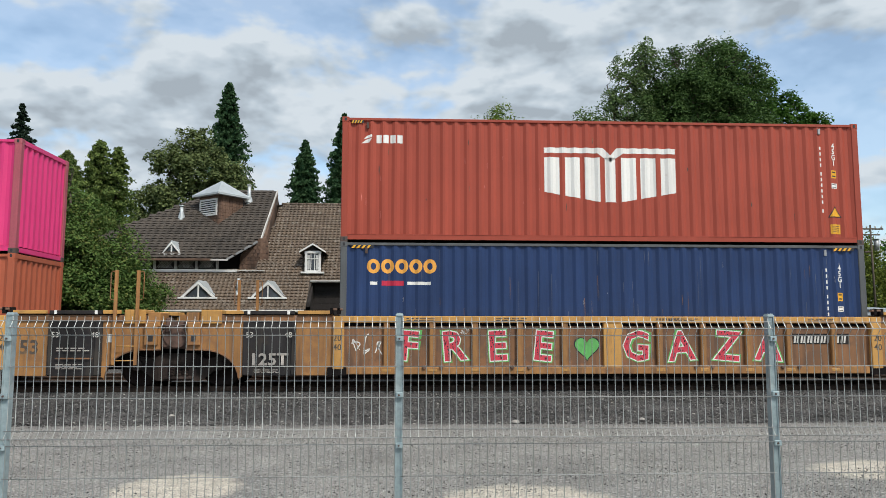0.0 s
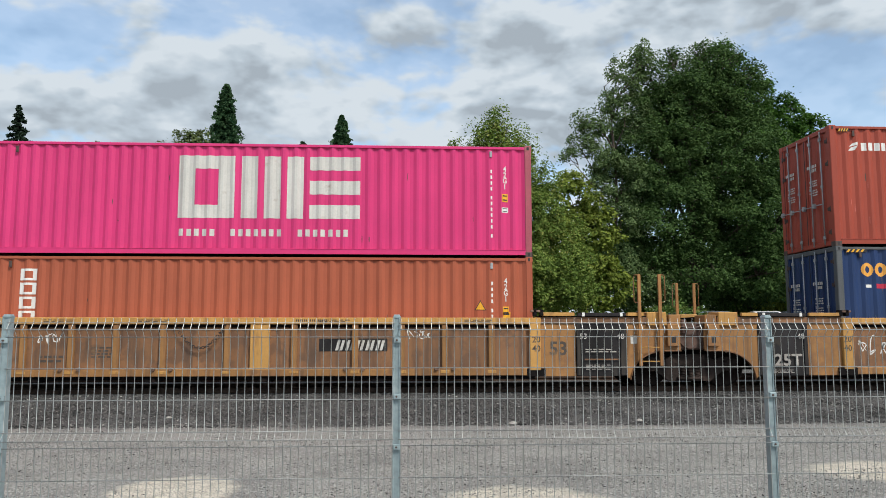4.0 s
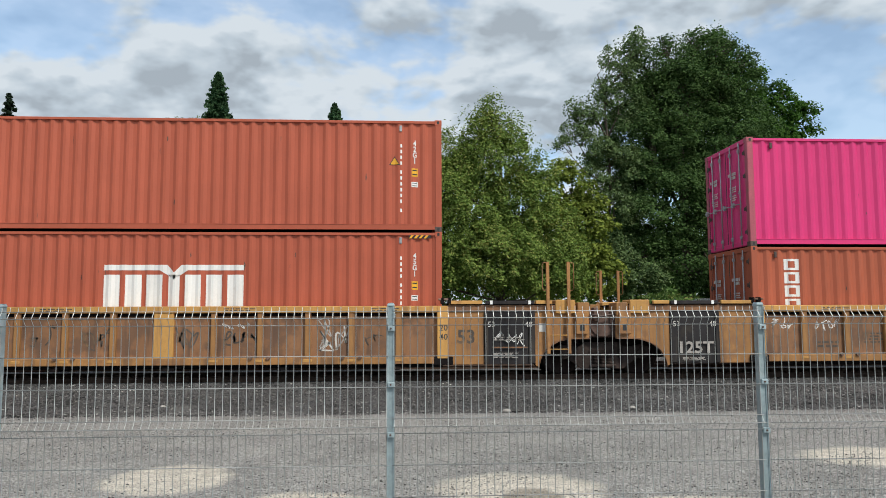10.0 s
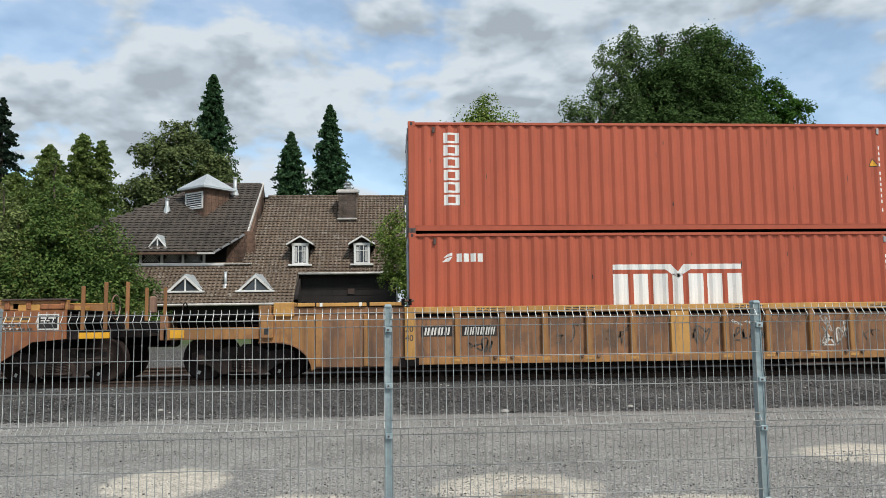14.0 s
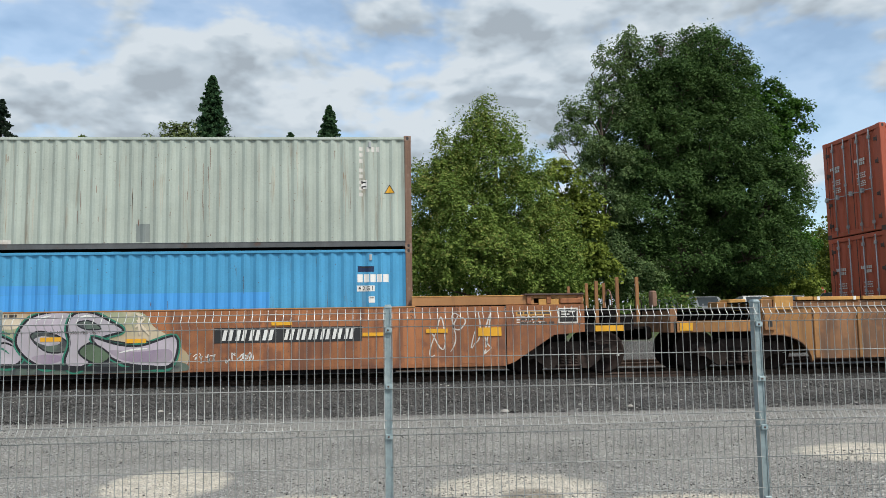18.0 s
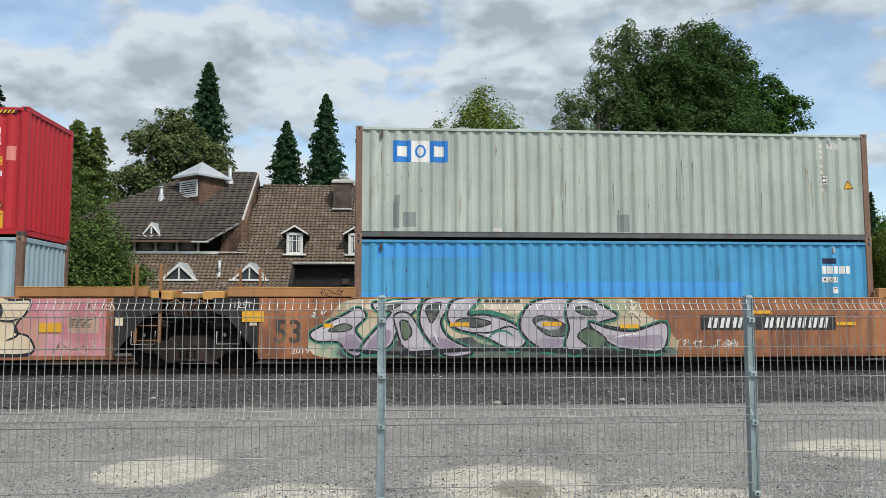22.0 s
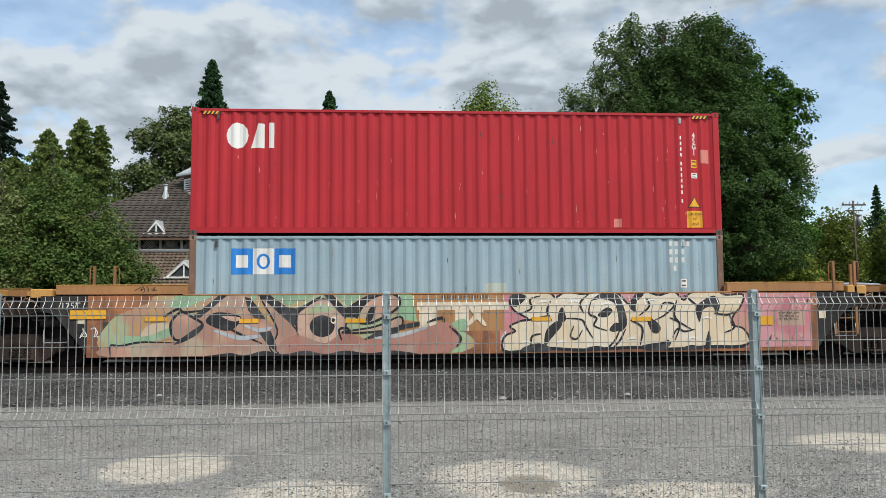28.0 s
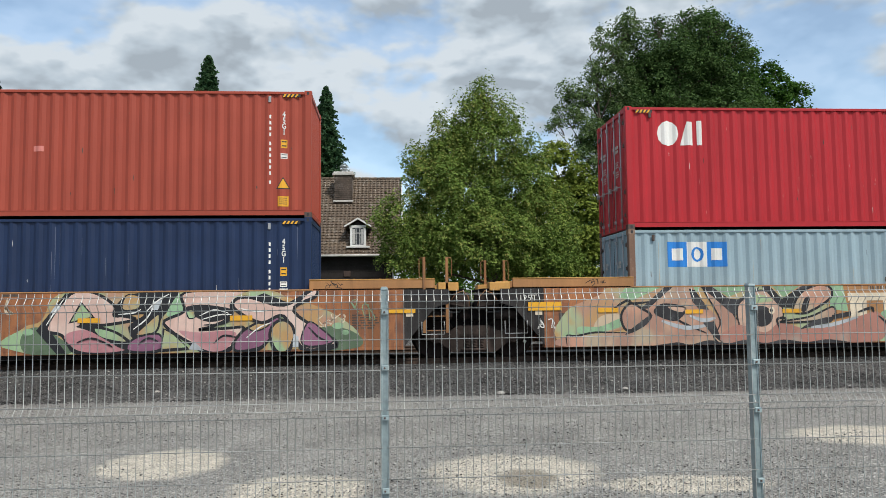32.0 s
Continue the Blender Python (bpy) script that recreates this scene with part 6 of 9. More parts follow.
def ribbed_car(key, label, inner=(5.04, 7.19)):
    """A yellow articulated well car with ribs down its sides."""
    car = thing("well_car", label, "railcar", group="railcars")
    cars[key] = car
    for far in (False, True):
        pre = "far_" if far else ""
        y = lambda a, b: mirror(a, b, far)
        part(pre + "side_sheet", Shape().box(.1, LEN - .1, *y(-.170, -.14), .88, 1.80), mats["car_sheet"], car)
        # added near-black sheet: shows above the side sheet as the chord's shadow band
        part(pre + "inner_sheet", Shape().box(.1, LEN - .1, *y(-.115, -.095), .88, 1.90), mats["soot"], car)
        part(pre + "top_chord", Shape().box(-.12, LEN + .12, *y(-.275, -.03), 1.872, 2.02, .012), mats["car_trim"], car)
        part(pre + "bottom_sill", Shape().box(-.12, LEN + .12, *y(-.262, .0), .745, .90, .010), mats["car_yellow"], car)
        rib = Shape().box(-.068, .068, *y(-.255, -.165), .84, 1.875, .014).mesh("rib", mats["car_yellow"])
        for u in (1.07, 2.08, 3.03, 4.03, *inner, 8.19, 9.22, 10.17, 11.21):
            r = part(pre + "rib", rib, None, car, at=(u, 0, 0))
            if not far:
                part("rib_foot", Shape().box(-.10, .10, -.268, -.17, .80, .865, .008), mats["car_trim"], r)
        part(pre + "splice_plate", Shape().box(6.12 - .21, 6.12 + .21, *y(-.258, -.165), .86, 1.876, .008), mats["car_trim"], car)
    for u in (2.09, 4.04, 8.18, 10.17):
        for e in (-.19, .19):
            part("jack_pad", Shape().solid([(u + e + .05 * math.cos(a), -.262, .90 + .05 * math.sin(a)) for a in (i * .785 for i in range(8))], [(u + e + .04 * math.cos(a), -.30, .90 + .04 * math.sin(a)) for a in (i * .785 for i in range(8))]), mats["rusty"], car)
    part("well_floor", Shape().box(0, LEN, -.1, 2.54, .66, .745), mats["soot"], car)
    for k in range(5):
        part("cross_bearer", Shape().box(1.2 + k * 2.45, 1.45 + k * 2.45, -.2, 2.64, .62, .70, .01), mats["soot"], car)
    for u in (1.5, 3.5, 7.4, 10.6):
        small_print(car, u, 1.955, .7, 2, "faint", -.2765, int(u * 10), .02)
    for u in (-.01, LEN + .01):
        for k, w in enumerate(("20", "40")):
            side_text(car, "well_mark", w, .19, "faint", u, 1.53 - k * .20, -.287, 1, .003)
    return car


def end_writing(car, x0, s, main=None):
    if main:
        side_text(car, "load_mark", main, .36, "dusty_white", x0 + s * 1.5, 1.06, -.253, 1.12, .009)
        small_print(car, x0 + s * 1.5 - .3, .84, .6, 3, "dusty_white", -.2535, 5, .014)
    else:
        small_print(car, x0 + s * 1.5 - .38, 1.30, .75, 2, "dusty_white", -.2535, 6, .026)
        small_print(car, x0 + s * 1.5 - .38, .96, .5, 4, "dusty_white", -.2535, 8, .016)
        part("faded_bar", Shape().box(x0 + s * 1.5 - .4, x0 + s * 1.5 + .4, -.255, -.2535, 1.08, 1.11), mats["car_sheet"], car)
    side_text(car, "length_mark", "53", .17, "faint" if s > 0 and main else "offwhite", x0 + s * 1.5 - .42, 1.60, -.253)
    side_text(car, "length_mark", "48", .17, "offwhite", x0 + s * 1.5 + .42, 1.60, -.253)


car = ribbed_car("one", "weathered yellow ribbed well car with red painted letters")
ribbed_end(car, 0, -1, "joint")
ribbed_end(car, LEN, 1, "joint")
end_writing(car, 0, -1, "125T")
end_writing(car, LEN, 1)
for k, (u, ch) in enumerate(((1.56, "F"), (2.55, "R"), (3.53, "E"), (4.55, "E"), (6.67, "G"), (7.70, "A"), (8.76, "Z"), (9.71, "A"))):
    lt = side_text(car, "sprayed_letter", ch, .90, "leaf_green", u, 1.33, -.1725, .95, .060, (.06, -.04, .0, .05)[k % 4], "letter sprayed red with white and green edges and black seeds")
    lt.rotation_euler.y = radians((4, -5, -3, 6, 2, -4, 5, 3)[k])
    side_text(lt, "letter_edge", ch, .90, "white", 0, 0, -.0008, .95, .040)
    side_text(lt, "letter_face", ch, .90, "melon", 0, 0, -.0016, .95, .018)
    # seeds only where the red strokes run
    face = [o for o in lt.children if o.name.startswith("letter_face")][0].data
    rng = random.Random(k + 5)
    spots = []
    for f in face.polygons:
        vs = [face.vertices[q].co for q in f.vertices]
        for _ in range(max(1, int(f.area * 160))):
            w = [rng.uniform(.2, 1) for _ in vs]
            c = sum((v * q for v, q in zip(vs, w)), Vector()) / sum(w)
            spots.append(sweep(c.x, c.z, c.x + .008, c.z + .030, .011, .008))
    paint_strokes(lt, "seed", spots, "ink", -.0024, "black seeds")
heart = [(.30 * math.sin(t) ** 3 * 1.0, .019 * (13 * math.cos(t) - 5 * math.cos(2 * t) - 2 * math.cos(3 * t) - math.cos(4 * t))) for t in (i * 2 * math.pi / 40 for i in range(40))]
hp = part("sprayed_heart", Shape().poly([(5.55 + x, -.1725, 1.33 + z) for x, z in heart]), mats["ink"], car, "black-edged green heart")
part("heart_face", Shape().poly([(5.55 + x * .9, -.1735, 1.33 + z * .9) for x, z in heart]), mats["leaf_green"], hp, "green heart")
scribble(car, .25, 1.16, .72, .5, 3, "white", r=.014)
scribble(car, 2.72, 1.62, .35, .14, 4, "offwhite", r=.008)
part("number_plate", Shape().box(10.2, 11.1, -.1735, -.1705, 1.40, 1.64).box(11.28, 11.6, -.1735, -.1705, 1.40, 1.64), mats["dark_panel"], car, "dark painted number panel")
plates(car, "number_mark", 10.3, 1.43, 1.25, .17, 8, "offwhite", -.1745, slant=.03)
plates(car, "number_mark", 7.1, 1.93, .55, .05, 8, "faint", -.2768)

car = ribbed_car("two", "weathered yellow ribbed well car with a hanging chain", (5.41, 6.86))
ribbed_end(car, 0, -1, "joint")
ribbed_end(car, LEN, 1, "joint")
end_writing(car, 0, -1, "125T")
end_writing(car, LEN, 1)
side_text(car, "length_mark", "53", .42, "faint", LEN + .52, 1.32, -.2065, 1, .01)
for k in range(22):
    u = k / 21
    part("chain_link", Shape().tube([(4.30 + u * 1.06 + .03 * math.cos(a), -.275 + (.012 * math.sin(a) if k % 2 else 0), 1.86 - .50 * (1 - (2 * u - 1) ** 2) + (.03 * math.sin(a) if not k % 2 else .012 * math.sin(a))) for a in (i * 1.0472 for i in range(7))], .008, 4), mats["black"], car)
scribble(car, .3, 1.42, .55, .32, 13, "white")
scribble(car, 1.35, 1.42, .6, .28, 14, "white")
scribble(car, 9.35, 1.55, .5, .2, 15, "white", r=.009)
part("number_plate", Shape().box(7.4, 8.1, -.1735, -.1705, 1.28, 1.56).box(8.27, 8.9, -.1735, -.1705, 1.28, 1.56), mats["dark_panel"], car, "dark painted panel")
plates(car, "painted_mark", 7.75, 1.30, 1.1, .22, 5, "offwhite", -.1745, slant=.06)
small_print(car, 2.5, 1.35, .5, 4, "faint", -.1725, 21)
small_print(car, 1.4, 1.15, .5, 2, "faint", -.1725, 22, .05)
plates(car, "number_mark", 6.9, 1.93, .7, .05, 8, "faint", -.2768)

car = ribbed_car("three", "weathered yellow ribbed well car at the end of its set")
ribbed_end(car, 0, -1, "coupled")
ribbed_end(car, LEN, 1, "joint")
end_writing(car, LEN, 1)
side_text(car, "length_mark", "53", .42, "faint", LEN + .52, 1.32, -.2065, 1, .01)
scribble(car, LEN + 1.15, 1.12, .7, .38, 33, "white", y=-.2535)
scribble(car, 9.45, 1.02, .62, .66, 31, "offwhite", r=.02)
scribble(car, 9.38, .98, .72, .78, 310, "dusty_white", r=.015)
scribble(car, 7.4, 1.15, .7, .32, 34, "faint", r=.022)
scribble(car, 7.35, 1.52, .6, .14, 35, "white", r=.009)
scribble(car, 6.3, 1.1, .5, .5, 36, "faint", r=.02)
scribble(car, 3.2, 1.15, .6, .5, 37, "faint", r=.02)
scribble(car, 1.3, 1.0, .6, .3, 38, "faint", r=.02)
scribble(car, 4.4, 1.05, .7, .5, 39, "faint", r=.018)
scribble(car, 10.4, 1.0, .5, .4, 40, "faint", r=.014)
part("number_plate", Shape().box(.25, .95, -.1735, -.1705, 1.36, 1.60).box(1.17, 1.95, -.1735, -.1705, 1.36, 1.60), mats["dark_panel"], car, "dark painted number panel")
plates(car, "number_mark", .32, 1.39, .6, .17, 4, "offwhite", -.1745, slant=.03)
plates(car, "number_mark", 1.22, 1.39, .7, .17, 6, "offwhite", -.1745, slant=.03)


def smooth_end(car, x0, s, kind, skin):
    X = lambda d: x0 + s * d
    def bx(d0, d1, *r):
        a, b = sorted((X(d0), X(d1)))
        return Shape().box(a, b, *r)
    long = 3.85 if kind == "coupled" else 2.75
    for far in (False, True):
        a, b = mirror(-.236, -.19, far)
        if kind == "coupled":
            o = [(2.08, 2.04), (2.08, .72), (2.25, .78), (3.15, 1.36), (3.85, 1.42), (3.85, 2.04)]
        else:
            o = [(2.05, 2.02), (2.05, .74), (2.2, .95), (2.75, 1.62), (3.05, 1.70), (3.05, 2.02)]
        part("far_end_panel" if far else "end_panel", Shape().prism([(X(d), z) for d, z in o], "y", a, b), mats["end_black"] if kind != "coupled" else mats["car_orange"], car)
        a, b = mirror(-.20, -.06, far)
        part("coaming", bx(-.03, long, a, b, 2.045, 2.245, .010), mats["car_deck"], car)
        part("coaming_cap", bx(-.03, long, a - .01, b + .01, 2.24, 2.262, .005), mats["car_trim"], car)
    part("end_deck", bx(.05, long, -.18, 2.62, 2.02, 2.05, .004), mats["soot"], car)
    part("end_bulkhead", bx(.04, .12, -.15, 2.59, .72, 2.04, .01), mats["car_orange"], car)
    part("bolster", bx(2.2, 3.6, .5, 1.94, 1.12, 1.72, .03), mats["soot"], car)
    part("draft_sill", bx(0.1, 3.6, .85, 1.59, 1.25, 1.60, .02), mats["soot"], car)
    part("cross_platform", bx(2.7, 3.42, -.1, 2.54, 1.98, 2.03, .006), mats["soot"], car)
    for far in (False, True):
        ya, yb = mirror(-.22, .3, far)
        part("deck_box", bx(2.82, 3.28, ya, yb, 1.98, 2.17, .012), mats["car_trim"], car)
    for d in ((2.51, 3.02) if s > 0 else (2.52, 3.02)) if kind != "coupled" else ():
        ya, yb = mirror(-.22, -.16, s < 0)
        st = part("handrail_post", bx(d - .032, d + .032, ya, yb, 1.05, 2.74 if s > 0 else 2.82, .006), mats["car_post"], car)
        hoop(st, X(d), (ya + yb) / 2, 2.28, 2.72 if s > 0 else 2.80, (.11 if d > 2.7 else -.11) * s)
        if d < 2.7:
            for z in (1.1, 1.42, 1.75):
                part("step", Shape().tube([(X(d), (ya + yb) / 2, z), (X(d + .5), (ya + yb) / 2, z)], .014, 6), mats["car_post"], st)
    part("end_gear", bx(3.05, 3.55, -.05, .6, 1.55, 1.95, .04), mats["truck"], car)
    part("gear_cover", bx(2.3, 3.62, .35, 2.05, 1.32, 1.62, .03), mats["soot"], car)
    part("brake_cylinder", Shape().tube([(X(2.6), .1, 1.45), (X(3.15), .1, 1.45)], .11, 12), mats["truck"], car)
    part("air_pipe", Shape().tube([(X(2.2), -.1, 1.68), (X(2.9), -.1, 1.72), (X(3.6), -.02, 1.60)], .022, 6), mats["truck"], car)
    if kind != "coupled":
        part("label_plate", bx(2.10, 2.26, -.2405, -.2365, 1.42, 1.60), mats["cream"], car, "small cream label plate")
        part("grab_iron", Shape().tube([(X(2.45), -.25, 1.30), (X(2.45), -.27, 1.02), (X(2.95), -.27, 1.02), (X(2.95), -.25, 1.30)], .011, 6), mats["door_bar"], car)
    part("hose", Shape().tube([(X(2.8), .1, 1.7), (X(3.05), .0, 1.5), (X(3.3), .05, 1.5), (X(3.55), .2, 1.8)], .025, 6), mats["black"], car)
    part("hand_loop", Shape().tube([(X(3.1) + .0, -.15, 1.75), (X(3.22), -.2, 1.92), (X(3.38), -.2, 1.98), (X(3.5), -.15, 1.85), (X(3.54), -.1, 1.65)], .013, 6), mats["car_sheet"], car)
    if kind == "coupled":
        part("end_platform", bx(3.85, 4.6, -.15, 2.6, 1.80, 1.95, .01), mats["soot"], car)
        part("end_sill", bx(3.85, 4.75, -.18, .0, 1.40, 1.58, .01), mats["soot"], car)
        part("yellow_plate", bx(4.1, 4.75, -.20, -.185, 1.42, 1.55, .004), mats["yellow"], car)
        part("coupler", bx(4.5, 5.75, 1.05, 1.39, 1.18, 1.50, .05), mats["truck"], car)
        part("brake_housing", bx(5.5, 5.62, .0, .25, 1.95, 2.33, .03), mats["rusty"], car)
        part("centre_beam", bx(3.6, 5.2, .45, 1.99, 1.40, 1.80, .03), mats["soot"], car)
        part("sign_board", bx(3.25, 3.70, -.245, -.237, 1.62, 1.96, .004), mats["offwhite"], car, "dark notice with a white edge")
        part("sign_board", bx(3.28, 3.67, -.249, -.244, 1.65, 1.93, .002), mats["dark_panel"], car, "dark notice")
        small_print(car, x0 + 3.32, 1.86, .28, 3, "offwhite", -.2505, 71, .03)
        part("label_panel", bx(2.3, 3.1, -.2415, -.2365, 1.80, 1.90), mats["car_trim"], car, "yellow panel of small print")
        small_print(car, x0 + 2.33, 1.83, .7, 1, "faint", -.243, 72, .05)
        small_print(car, x0 + 2.4, 1.70, .7, 2, "faint", -.243, 73, .045)
        part("brake_wheel", Shape().tube([(X(4.62), .5 + .28 * math.cos(a * .5236), 2.1 + .28 * math.sin(a * .5236)) for a in range(13)], .016, 6), mats["rusty"], car)
        for d in (4.16, 4.64, 5.10):
            for far in (False, True):
                part("handrail_post", bx(d - .04, d + .04, *mirror(-.18, -.13, far), 1.6, 2.56 if d < 4.5 else 2.64, .008), mats["car_post"], car)
        part("deck_box", bx(3.3, 3.8, -.26, .3, 2.06, 2.17, .015), mats["car_orange"], car)
        part("deck_plate", bx(2.5, 3.85, -.28, .4, 2.25, 2.29, .008), mats["casting"], car)
        for d in (2.6, 3.05, 3.75):
            part("plate_leg", bx(d - .05, d + .05, -.24, -.16, 2.06, 2.25, .008), mats["car_orange"], car)
        part("deck_box", bx(2.7, 3.2, -.2, .2, 2.06, 2.20, .015), mats["soot"], car)
        for z in (.98, 1.2):
            part("step", Shape().tube([(X(3.9), -.2, z), (X(4.7), -.2, z)], .02, 6), mats["truck"], car)


def smooth_car(key, label, strips):
    """A rusty orange well car with plain plate sides."""
    car = thing("well_car", label, "railcar", group="railcars")
    cars[key] = car
    for far in (False, True):
        pre = "far_" if far else ""
        y = lambda a, b: mirror(a, b, far)
        part(pre + "side_plate", Shape().box(-2.06, LEN + 2.06, *y(-.240, -.19), .76, 2.02, .005), mats["car_orange"], car)
        part(pre + "top_chord", Shape().box(-.05, LEN + .05, *y(-.252, -.03), 2.015, 2.045, .006), mats["car_deck"], car)
        part(pre + "bottom_flange", Shape().box(-2.06, LEN + 2.06, *y(-.2405, -.0), .69, .762, .006), mats["car_orange"], car)
    part("bottom_shelf", Shape().box(.4, LEN - .4, -.18, .1, .60, .69, .01), mats["soot"], car)
    part("well_floor", Shape().box(0, LEN, -.1, 2.54, .64, .70), mats["soot"], car)
    for u0, u1, z0, z1 in strips:
        part("reflector", Shape().box(u0, u1, -.262, -.258, z0, z1), mats["yellow"], car, "orange-yellow reflector strip")
    for u in (-.02, LEN + .0):
        for k, w in enumerate(("40", "20")):
            side_text(car, "well_mark", w, .15, "faint", u, 1.93 - k * .14, -.2415)
    return car


car = smooth_car("four", "rusty orange plate-sided well car with lilac graffiti", ((-2.42, -1.95, 1.50, 1.73), (-.66, -.44, 1.37, 1.46), (2.13, 2.57, 1.39, 1.48), (4.2, 4.64, 1.40, 1.49), (5.98, 6.42, 1.34, 1.43), (9.09, 9.53, 1.67, 1.75), (11.07, 11.54, 1.40, 1.48), (12.47, 12.95, 1.45, 1.54), (13.63, 14.15, 1.36, 1.55)))
smooth_end(car, 0, -1, "joint", 0)
smooth_end(car, LEN, 1, "coupled", 0)
side_text(car, "length_mark", "53", .70, "faint", -1.42, 1.26, -.2415, .9, .014)
side_text(car, "load_mark", "125T", .20, "offwhite", -2.42, 1.86, -.2375)
lilac_letters(car)
tagged(side_text(car, "load_limit", "LD LMT 116900 PER UNIT", .10, "faint", 4.9, 1.58, -.268), kind="stuff")
part("number_panel", Shape().box(7.86, 11.06, -.2445, -.241, 1.30, 1.63), mats["black"], car, "black painted number panel")
plates(car, "number_mark", 8.02, 1.35, 1.16, .23, 4, "white", -.246, slant=.05)
plates(car, "number_mark", 9.36, 1.35, 1.56, .23, 6, "white", -.246, slant=.05)
scribble(car, 7.0, .86, .9, .24, 41, "white", -.2425)
scribble(car, 8.1, .86, .6, .24, 42, "white", -.2425)
scribble(car, 12.5, .9, .75, 1.05, 43, "offwhite", -.2425, .016)
scribble(car, 13.5, 1.0, .5, .9, 44, "offwhite", -.2425, .016)
scribble(car, -.75, 2.06, .5, .17, 81, "ink", -.2015, .007)
side_text(car, "sprayed_date", "2019", .17, "white", -1.15, .86, -.2425, 1.2, 0)
scribble(car, -.95, 1.55, .35, .3, 46, "white", -.2425, .014)
small_print(car, 2.9, 1.93, .9, 1, "faint", -.268, 47, .06)
small_print(car, 14.5, 1.75, .6, 3, "offwhite", -.2375, 48, .03)

car = smooth_car("five", "plate-sided well car covered in peach and cream graffiti", ((-2.42, -1.66, 1.52, 1.71), (-.84, -.37, 1.46, 1.56), (1.17, 1.6, 1.41, 1.50), (3.47, 3.91, 1.40, 1.49), (7.62, 8.06, 1.41, 1.50), (9.9, 10.36, 1.39, 1.48), (12.72, 13.18, 1.28, 1.48)))
smooth_end(car, 0, -1, "joint", 0)
smooth_end(car, LEN, 1, "joint", 0)
side_text(car, "length_mark", "53", .58, "faint", -1.48, 1.22, -.2415, 1, .014)
side_text(car, "load_mark", "125T", .20, "offwhite", -2.42, 1.80, -.2375)
part("sprayed_field", Shape().box(6.9, 14.1, -.2425, -.2405, .78, 2.0), mats["rose_field"], car, "field of faded rose spray")
part("sprayed_field", Shape().box(4.6, 7.0, -.2432, -.2405, 1.2, 2.0), mats["car_deck"], car, "tan painted field")
peach_letters(car)
part("painted_block", Shape().box(5.05, 7.1, -.247, -.2445, 1.66, 1.84), mats["cream"], car, "cream painted bar")
part("painted_block", Shape().box(5.1, 5.5, -.247, -.2445, 1.2, 1.66), mats["cream"], car, "cream painted block")
part("painted_block", Shape().box(5.9, 6.2, -.247, -.2445, 1.2, 1.66), mats["cream"], car, "cream painted block")
cream_letters(car)
scribble(car, -1.1, 2.06, .5, .17, 82, "ink", -.2015, .007)
scribble(car, -2.2, 1.02, .7, .32, 51, "white", -.2425)
scribble(car, 6.9, 1.0, .45, .2, 52, "white", -.2435)
scribble(car, 13.0, .82, .9, .3, 53, "blush", -.2435, .014)
scribble(car, 13.6, 1.55, .6, .4, 54, "blush", -.2435, .02)
part("label_panel", Shape().box(13.3, 13.95, -.244, -.241, 1.26, 1.60), mats["peach_pale"], car, "pale panel of small print")
small_print(car, 13.33, 1.55, .5, 6, "faint", -.245, 55, .018)
plates(car, "number_mark", 5.6, 1.90, 1.1, .09, 9, "faint", -.2475)

car = smooth_car("six", "rusty orange plate-sided well car with pink graffiti", ((1.1, 1.56, 1.40, 1.49), (3.5, 3.97, 1.40, 1.49), (7.24, 7.71, 1.37, 1.47), (10.46, 10.94, 1.38, 1.49), (13.72, 14.5, 1.50, 1.58)))
smooth_end(car, 0, -1, "joint", 0)
smooth_end(car, LEN, 1, "joint", 0)
blush_letters(car)
scribble(car, LEN + .3, 2.06, .4, .17, 83, "ink", -.2015, .006)
scribble(car, 13.0, 1.35, .6, .5, 84, "mint", -.2425, .010)
scribble(car, 5.1, 1.55, .8, .4, 61, "cream", -.2425, .014)
scribble(car, 12.3, 1.2, .7, .3, 62, "cream", -.2465, .012)
small_print(car, 13.1, 1.45, .7, 6, "faint", -.2415, 63, .03)
small_print(car, 5.3, 1.95, .7, 1, "faint", -.2415, 64, .05)


